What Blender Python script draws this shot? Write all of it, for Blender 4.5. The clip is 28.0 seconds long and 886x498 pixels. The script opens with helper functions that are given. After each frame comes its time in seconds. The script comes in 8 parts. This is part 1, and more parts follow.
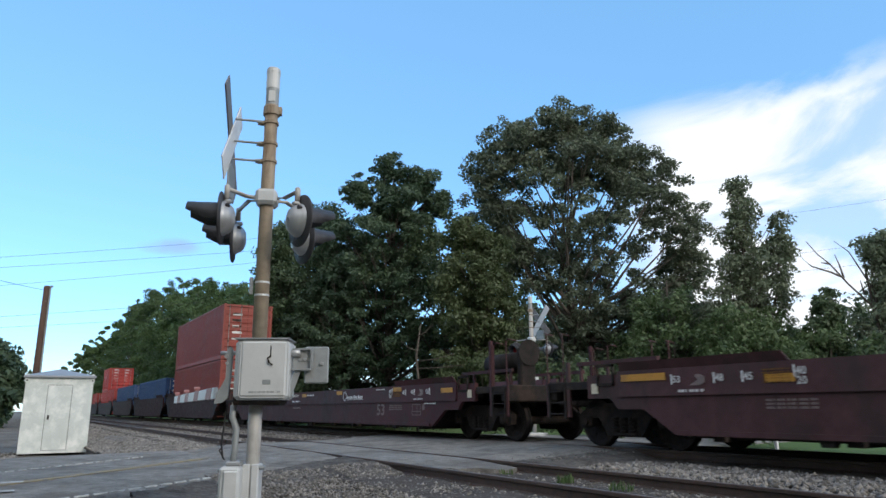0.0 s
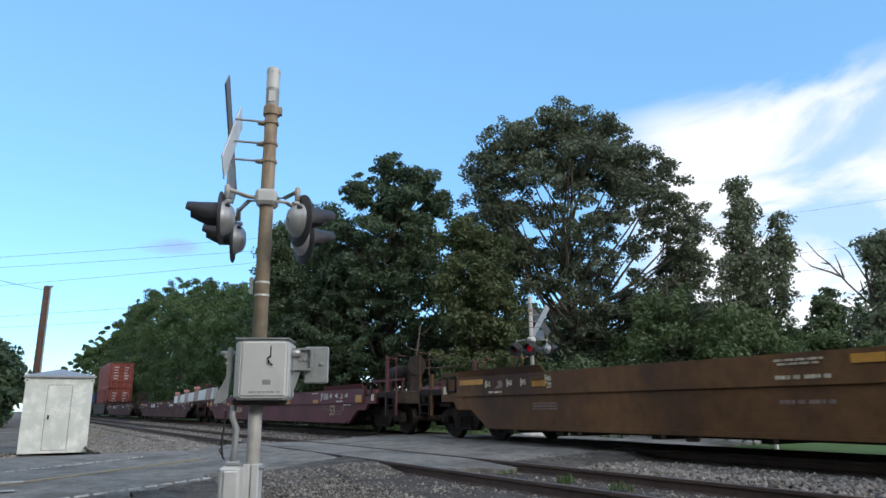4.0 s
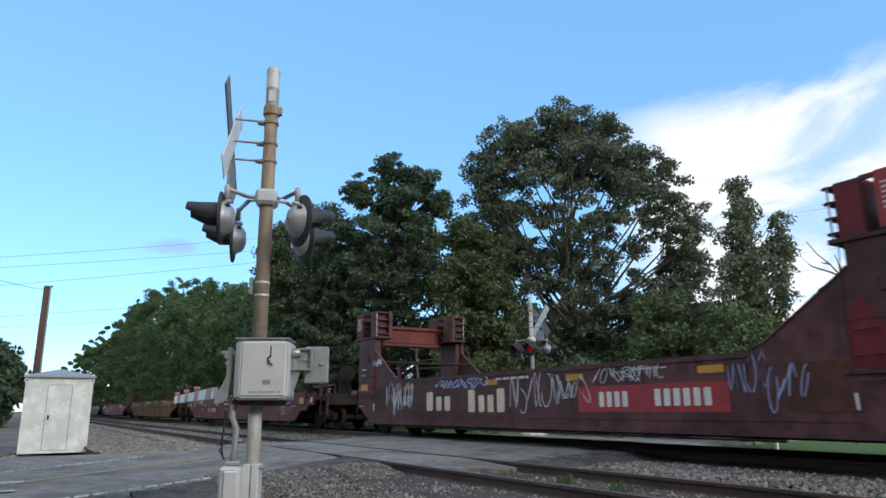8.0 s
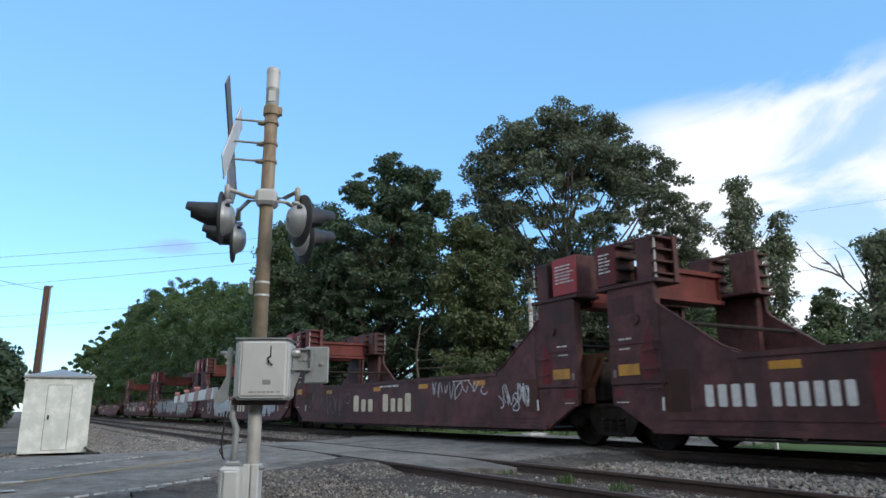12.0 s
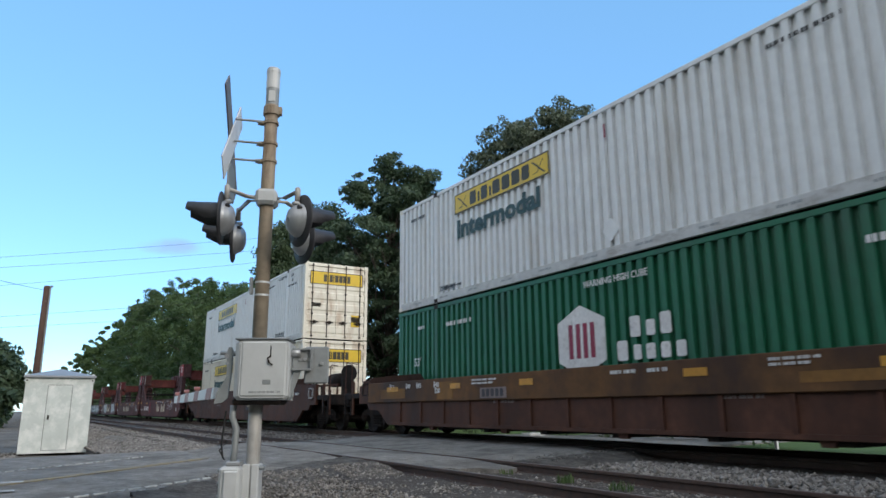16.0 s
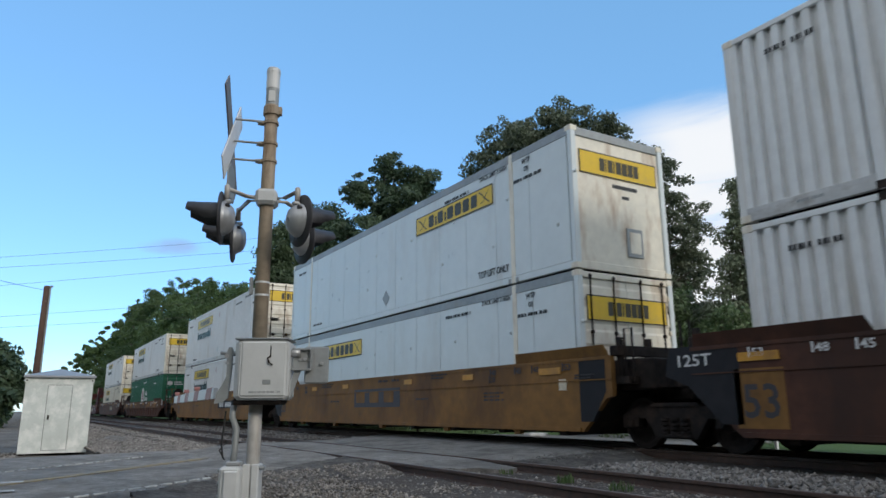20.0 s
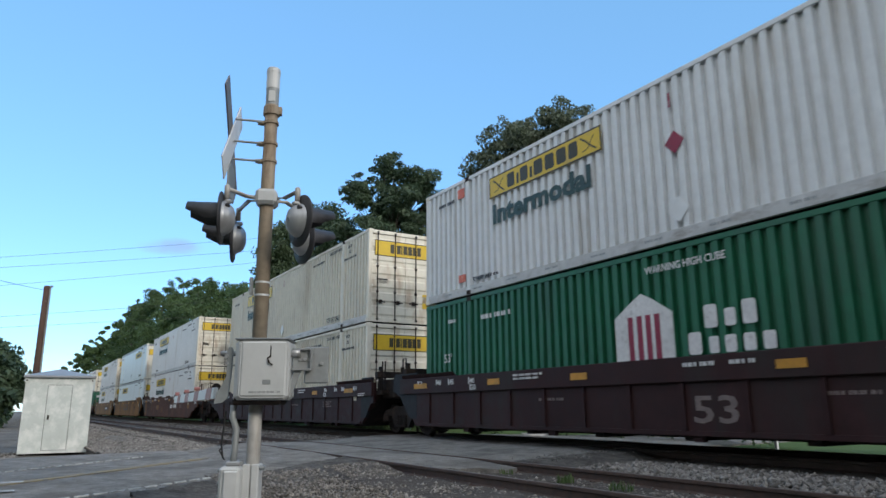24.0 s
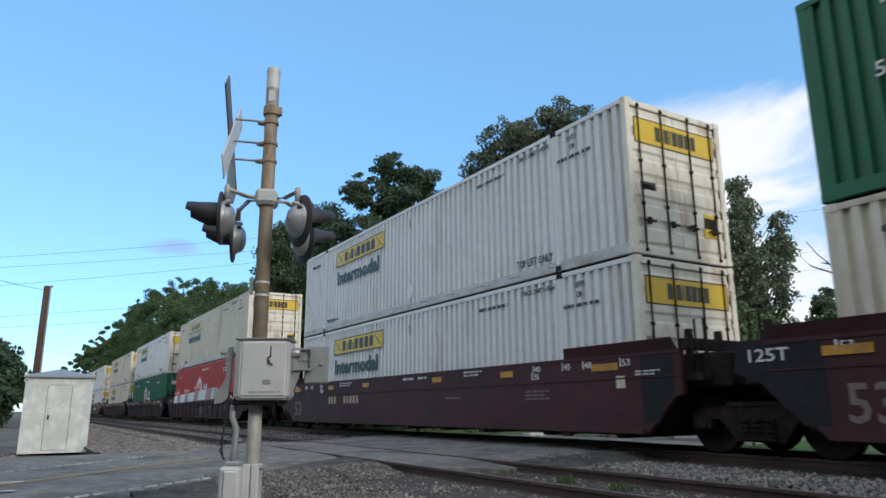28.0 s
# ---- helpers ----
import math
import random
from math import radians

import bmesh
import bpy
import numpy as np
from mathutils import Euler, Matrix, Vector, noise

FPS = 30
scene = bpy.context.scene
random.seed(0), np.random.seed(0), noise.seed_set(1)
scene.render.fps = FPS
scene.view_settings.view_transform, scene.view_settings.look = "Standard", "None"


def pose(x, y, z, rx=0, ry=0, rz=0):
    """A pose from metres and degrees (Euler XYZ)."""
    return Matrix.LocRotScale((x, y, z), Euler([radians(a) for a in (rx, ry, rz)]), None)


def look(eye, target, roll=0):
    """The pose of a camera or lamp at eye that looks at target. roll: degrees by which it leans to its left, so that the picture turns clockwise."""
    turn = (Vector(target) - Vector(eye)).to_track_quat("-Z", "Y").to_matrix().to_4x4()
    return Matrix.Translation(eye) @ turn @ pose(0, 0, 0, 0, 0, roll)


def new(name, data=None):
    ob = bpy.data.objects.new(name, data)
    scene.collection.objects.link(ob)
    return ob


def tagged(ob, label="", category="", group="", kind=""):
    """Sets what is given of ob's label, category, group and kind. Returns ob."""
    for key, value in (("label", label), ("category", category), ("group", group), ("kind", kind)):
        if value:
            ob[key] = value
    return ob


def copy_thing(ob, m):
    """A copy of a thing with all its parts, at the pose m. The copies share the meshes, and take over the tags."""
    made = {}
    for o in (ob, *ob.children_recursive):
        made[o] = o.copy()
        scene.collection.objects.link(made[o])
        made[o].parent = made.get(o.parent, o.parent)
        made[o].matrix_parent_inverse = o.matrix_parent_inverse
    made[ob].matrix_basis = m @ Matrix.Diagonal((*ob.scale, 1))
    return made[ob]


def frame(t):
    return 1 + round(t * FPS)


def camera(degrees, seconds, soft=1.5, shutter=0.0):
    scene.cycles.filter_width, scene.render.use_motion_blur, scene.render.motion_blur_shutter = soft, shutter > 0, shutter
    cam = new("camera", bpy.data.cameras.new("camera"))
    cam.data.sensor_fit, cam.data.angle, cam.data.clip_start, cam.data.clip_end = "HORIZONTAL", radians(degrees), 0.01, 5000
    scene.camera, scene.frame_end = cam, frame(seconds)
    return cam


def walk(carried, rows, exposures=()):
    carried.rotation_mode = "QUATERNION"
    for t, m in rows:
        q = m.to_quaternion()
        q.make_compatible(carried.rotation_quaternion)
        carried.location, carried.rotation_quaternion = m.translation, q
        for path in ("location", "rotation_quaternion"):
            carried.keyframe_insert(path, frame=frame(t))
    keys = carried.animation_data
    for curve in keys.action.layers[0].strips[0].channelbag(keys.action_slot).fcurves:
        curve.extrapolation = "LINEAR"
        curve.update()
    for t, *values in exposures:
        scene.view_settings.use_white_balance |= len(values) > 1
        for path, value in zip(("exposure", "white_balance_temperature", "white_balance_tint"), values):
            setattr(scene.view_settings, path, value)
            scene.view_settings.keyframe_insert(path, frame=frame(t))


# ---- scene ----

# ================= camera =================
SPEED = 13.15                      # the train's pace, metres a second, towards -x
cam = camera(65.8, 28.0, soft=1.5, shutter=0.1)
YAW, PITCH, ROLL = radians(58.71), radians(13.11), -0.38
EYE = Vector((0, 0, 0.8))
AIM = EYE + Vector((-math.sin(YAW) * math.cos(PITCH), math.cos(YAW) * math.cos(PITCH), math.sin(PITCH)))
walk(cam, [(0, look(EYE, AIM, ROLL)), (28, look(EYE, AIM, ROLL))], exposures=[(0, 0.0), (13, 0.0), (14.5, -0.05), (16, 0.0), (17, -0.07), (19, -0.22), (20.5, -0.22), (21.5, -0.12), (23.5, -0.06), (26, 0.0), (28, -0.12)])

# ================= world and sun =================
SUN_AZ, SUN_EL = radians(78), radians(24)      # azimuth from +y towards +x
world = bpy.data.worlds.new("sky")
scene.world = world
world.use_nodes = True
wt = world.node_tree
wt.nodes.clear()


def wmath(op, a, b=None, clamp=False):
    n = wt.nodes.new("ShaderNodeMath")
    n.operation, n.use_clamp = op, clamp
    for i, q in enumerate((a, b)):
        if q is None:
            continue
        if isinstance(q, (int, float)):
            n.inputs[i].default_value = q
        else:
            wt.links.new(q, n.inputs[i])
    return n.outputs[0]


def wdot(vec, d):
    n = wt.nodes.new("ShaderNodeVectorMath")
    n.operation = "DOT_PRODUCT"
    wt.links.new(vec, n.inputs[0])
    n.inputs[1].default_value = Vector(d).normalized()
    return n.outputs["Value"]


def wstep(q, lo, hi):
    n = wt.nodes.new("ShaderNodeMapRange")
    n.interpolation_type = "SMOOTHSTEP"
    wt.links.new(q, n.inputs[0])
    n.inputs[1].default_value, n.inputs[2].default_value = lo, hi
    return n.outputs[0]


sky = wt.nodes.new("ShaderNodeTexSky")
sky.sky_type, sky.sun_disc = "NISHITA", False
sky.sun_elevation, sky.sun_rotation = SUN_EL, SUN_AZ
sky.air_density, sky.dust_density, sky.ozone_density = 1.0, 0.15, 2.2
coord = wt.nodes.new("ShaderNodeTexCoord").outputs["Generated"]
# fleecy cloud, spread flat like a layer overhead
sep = wt.nodes.new("ShaderNodeSeparateXYZ")
wt.links.new(coord, sep.inputs[0])
up = wmath("ADD", wmath("MAXIMUM", sep.outputs[2], 0.0), 0.22)
flat = wt.nodes.new("ShaderNodeCombineXYZ")
wt.links.new(wmath("DIVIDE", sep.outputs[0], up), flat.inputs[0])
wt.links.new(wmath("DIVIDE", sep.outputs[1], up), flat.inputs[1])
fleece = wt.nodes.new("ShaderNodeTexNoise")
wt.links.new(flat.outputs[0], fleece.inputs["Vector"])
fleece.inputs["Scale"].default_value, fleece.inputs["Detail"].default_value = 1.7, 7
fleece.inputs["Roughness"].default_value, fleece.inputs["Distortion"].default_value = 0.55, 0.5
puff = fleece.outputs[0]
# a bank of cloud in the north, one small cloud in the west, haze along the horizon
BANK_EDGE, BANK_SIDE, SMALL_CLOUD = (-0.2, 0.368, -0.908), (0.722, 0.692, 0.0), (-0.965, 0.145, 0.217)
bank = wmath("ADD", wmath("MULTIPLY", wdot(coord, BANK_EDGE), 4.5), wmath("MULTIPLY", wmath("SUBTRACT", puff, 0.5), 1.15))
bank = wmath("MULTIPLY", wstep(bank, 0.0, 0.22), wstep(wmath("ADD", wdot(coord, BANK_SIDE), wmath("MULTIPLY", wmath("SUBTRACT", puff, 0.5), 0.25)), -0.04, 0.08))
bank = wmath("MULTIPLY", bank, wmath("SUBTRACT", 1.0, wmath("MULTIPLY", wstep(puff, 0.46, 0.62), 0.7)))
WEST = Vector((-0.9653, 0.1465, 0.2163)).normalized()
SIDE = WEST.cross(Vector((0, 0, 1))).normalized()
wisp = wmath("ADD", wmath("POWER", wmath("MULTIPLY", wmath("ABSOLUTE", wdot(coord, SIDE)), 22.0), 2.0), wmath("POWER", wmath("MULTIPLY", wmath("ABSOLUTE", wdot(coord, SIDE.cross(WEST))), 75.0), 2.0))
wisp = wmath("SUBTRACT", wmath("ADD", 1.0, wmath("MULTIPLY", wmath("SUBTRACT", puff, 0.5), 5.0)), wisp)
small = wmath("MULTIPLY", wmath("MULTIPLY", wstep(wisp, 0.0, 1.5), wstep(wdot(coord, WEST), 0.9, 0.95)), 0.62)
haze = wmath("MULTIPLY", wmath("MULTIPLY", wmath("SUBTRACT", 1.0, wstep(sep.outputs[2], 0.0, 0.12)), 0.45), wstep(wmath("ADD", puff, wmath("MULTIPLY", sep.outputs[2], -1.2)), 0.25, 0.5))
# unseen broken overcast added over the south-east half of the sky, whitens the fill
fill_overcast = wstep(wmath("ADD", wdot(coord, (0.78, -0.6, 0.15)), wmath("MULTIPLY", wmath("SUBTRACT", puff, 0.5), 0.5)), -0.25, 0.15)
cloud = wmath("MAXIMUM", wmath("MAXIMUM", bank, haze), wmath("MULTIPLY", fill_overcast, 0.9), True)
mixer = wt.nodes.new("ShaderNodeMix")
mixer.data_type = "RGBA"
wt.links.new(cloud, mixer.inputs[0])
tint = wt.nodes.new("ShaderNodeMix")
tint.data_type, tint.blend_type = "RGBA", "MULTIPLY"
tint.inputs[0].default_value = 1.0
wt.links.new(sky.outputs[0], tint.inputs[6])
tint.inputs[7].default_value = (0.86, 1.13, 1.38, 1)
even = wt.nodes.new("ShaderNodeMix")          # flat blue mixed into the whole sky colour to level its brightness
even.data_type = "RGBA"
even.inputs[0].default_value = 0.55
wt.links.new(tint.outputs[2], even.inputs[6])
even.inputs[7].default_value = (1.2, 2.72, 4.5, 1)
wt.links.new(even.outputs[2], mixer.inputs[6])
mixer.inputs[7].default_value = (4.6, 4.75, 4.95, 1)
back = wt.nodes.new("ShaderNodeBackground")
back.inputs[1].default_value = 0.228
violet = wt.nodes.new("ShaderNodeMix")
violet.data_type = "RGBA"
wt.links.new(small, violet.inputs[0])
wt.links.new(mixer.outputs[2], violet.inputs[6])
violet.inputs[7].default_value = (1.75, 2.0, 2.95, 1)
wt.links.new(violet.outputs[2], back.inputs[0])
wout = wt.nodes.new("ShaderNodeOutputWorld")
wt.links.new(back.outputs[0], wout.inputs[0])

sun = new("sun", bpy.data.lights.new("sun", "SUN"))
sun.data.energy, sun.data.angle, sun.data.color = 1.42, radians(12), (1.0, 0.92, 0.80)
sun.matrix_world = look((math.sin(SUN_AZ) * math.cos(SUN_EL) * 60, math.cos(SUN_AZ) * math.cos(SUN_EL) * 60, math.sin(SUN_EL) * 60), (0, 0, 0))


# ================= materials =================
def paint(name, colour, rough=0.6, metal=0.0, grain=6.0, vary=0.25, bump=0.15, dirt=None, dirt_amount=0.0, dirt_scale=1.2, streak=1.0, island=0.0, each=0.0, spec=0.5):
    """A procedural surface: colour varied at two scales, optional stains (stretched upright by streak), fine relief."""
    m = bpy.data.materials.new(name)
    m.use_nodes = True
    t = m.node_tree
    b = t.nodes["Principled BSDF"]
    b.inputs["Roughness"].default_value, b.inputs["Metallic"].default_value = rough, metal
    b.inputs["Specular IOR Level"].default_value = spec
    co = t.nodes.new("ShaderNodeTexCoord").outputs["Object"]

    def tex(scale, detail=5, squash=1.0):
        mp = t.nodes.new("ShaderNodeMapping")
        t.links.new(co, mp.inputs[0])
        mp.inputs["Scale"].default_value = (1, 1, 1 / squash)
        n = t.nodes.new("ShaderNodeTexNoise")
        t.links.new(mp.outputs[0], n.inputs["Vector"])
        n.inputs["Scale"].default_value, n.inputs["Detail"].default_value, n.inputs["Roughness"].default_value = scale, detail, 0.62
        return n.outputs[0]

    def ramp(q, lo, hi, a=0.0, z=1.0):
        n = t.nodes.new("ShaderNodeMapRange")
        t.links.new(q, n.inputs[0])
        for i, val in zip((1, 2, 3, 4), (lo, hi, a, z)):
            n.inputs[i].default_value = val
        return n.outputs[0]

    def scaled(colour_socket, factor):
        n = t.nodes.new("ShaderNodeVectorMath")
        n.operation = "SCALE"
        t.links.new(colour_socket, n.inputs[0])
        t.links.new(factor, n.inputs["Scale"])
        return n.outputs[0]

    rgb = t.nodes.new("ShaderNodeRGB")
    rgb.outputs[0].default_value = (*colour, 1)
    c = rgb.outputs[0]
    fine, broad = tex(grain), tex(grain / 9, 3)
    c = scaled(c, ramp(fine, 0.3, 0.7, 1 - vary, 1 + vary))
    c = scaled(c, ramp(broad, 0.3, 0.7, 1 - vary * 0.8, 1 + vary * 0.8))
    if each:
        c = scaled(c, ramp(t.nodes.new("ShaderNodeObjectInfo").outputs["Random"], 0, 1, 1 - each, 1 + each))
    if island:
        c = scaled(c, ramp(t.nodes.new("ShaderNodeNewGeometry").outputs["Random Per Island"], 0, 1, 1 - island, 1 + island))
    if dirt:
        mix = t.nodes.new("ShaderNodeMix")
        mix.data_type = "RGBA"
        t.links.new(ramp(tex(dirt_scale, 6, streak), 0.62 - 0.3 * dirt_amount, 0.78 - 0.2 * dirt_amount, 0, min(1, 0.5 + dirt_amount)), mix.inputs[0])
        t.links.new(c, mix.inputs[6])
        mix.inputs[7].default_value = (*dirt, 1)
        c = mix.outputs[2]
    t.links.new(c, b.inputs["Base Color"])
    t.links.new(ramp(fine, 0.3, 0.7, max(0.05, rough - 0.12), min(1, rough + 0.12)), b.inputs["Roughness"])
    if bump:
        bp = t.nodes.new("ShaderNodeBump")
        bp.inputs["Strength"].default_value, bp.inputs["Distance"].default_value = bump, 0.02
        t.links.new(tex(grain * 3), bp.inputs["Height"])
        t.links.new(bp.outputs[0], b.inputs["Normal"])
    return m


def leafy(name, colour, other):
    """Leaves: colour drifts from bough to bough and a little from leaf to leaf."""
    m = bpy.data.materials.new(name)
    m.use_nodes = True
    t = m.node_tree
    t.nodes.clear()
    geo = t.nodes.new("ShaderNodeNewGeometry").outputs["Random Per Island"]
    bough = t.nodes.new("ShaderNodeTexNoise")
    t.links.new(t.nodes.new("ShaderNodeTexCoord").outputs["Object"], bough.inputs["Vector"])
    bough.inputs["Scale"].default_value, bough.inputs["Detail"].default_value = 0.55, 3
    drift = t.nodes.new("ShaderNodeMapRange")
    t.links.new(bough.outputs[0], drift.inputs[0])
    drift.inputs[1].default_value, drift.inputs[2].default_value, drift.inputs[3].default_value, drift.inputs[4].default_value = 0.32, 0.68, -0.2, 0.55
    both = t.nodes.new("ShaderNodeMath")
    both.operation, both.use_clamp = "MULTIPLY_ADD", True
    t.links.new(geo, both.inputs[0])
    both.inputs[1].default_value = 0.65
    t.links.new(drift.outputs[0], both.inputs[2])
    mix = t.nodes.new("ShaderNodeMix")
    mix.data_type = "RGBA"
    t.links.new(both.outputs[0], mix.inputs[0])
    mix.inputs[6].default_value, mix.inputs[7].default_value = (*colour, 1), (*other, 1)
    d, tr, add = t.nodes.new("ShaderNodeBsdfPrincipled"), t.nodes.new("ShaderNodeBsdfTranslucent"), t.nodes.new("ShaderNodeMixShader")
    d.inputs["Roughness"].default_value = 0.5
    t.links.new(mix.outputs[2], d.inputs["Base Color"])
    t.links.new(mix.outputs[2], tr.inputs[0])
    add.inputs[0].default_value = 0.35
    t.links.new(d.outputs[0], add.inputs[1])
    t.links.new(tr.outputs[0], add.inputs[2])
    t.links.new(add.outputs[0], t.nodes.new("ShaderNodeOutputMaterial").inputs[0])
    return m


def glow(name, colour, strength):
    m = bpy.data.materials.new(name)
    m.use_nodes = True
    b = m.node_tree.nodes["Principled BSDF"]
    b.inputs["Base Color"].default_value = (*colour, 1)
    b.inputs["Emission Color"].default_value, b.inputs["Emission Strength"].default_value = (*colour, 1), strength
    return m


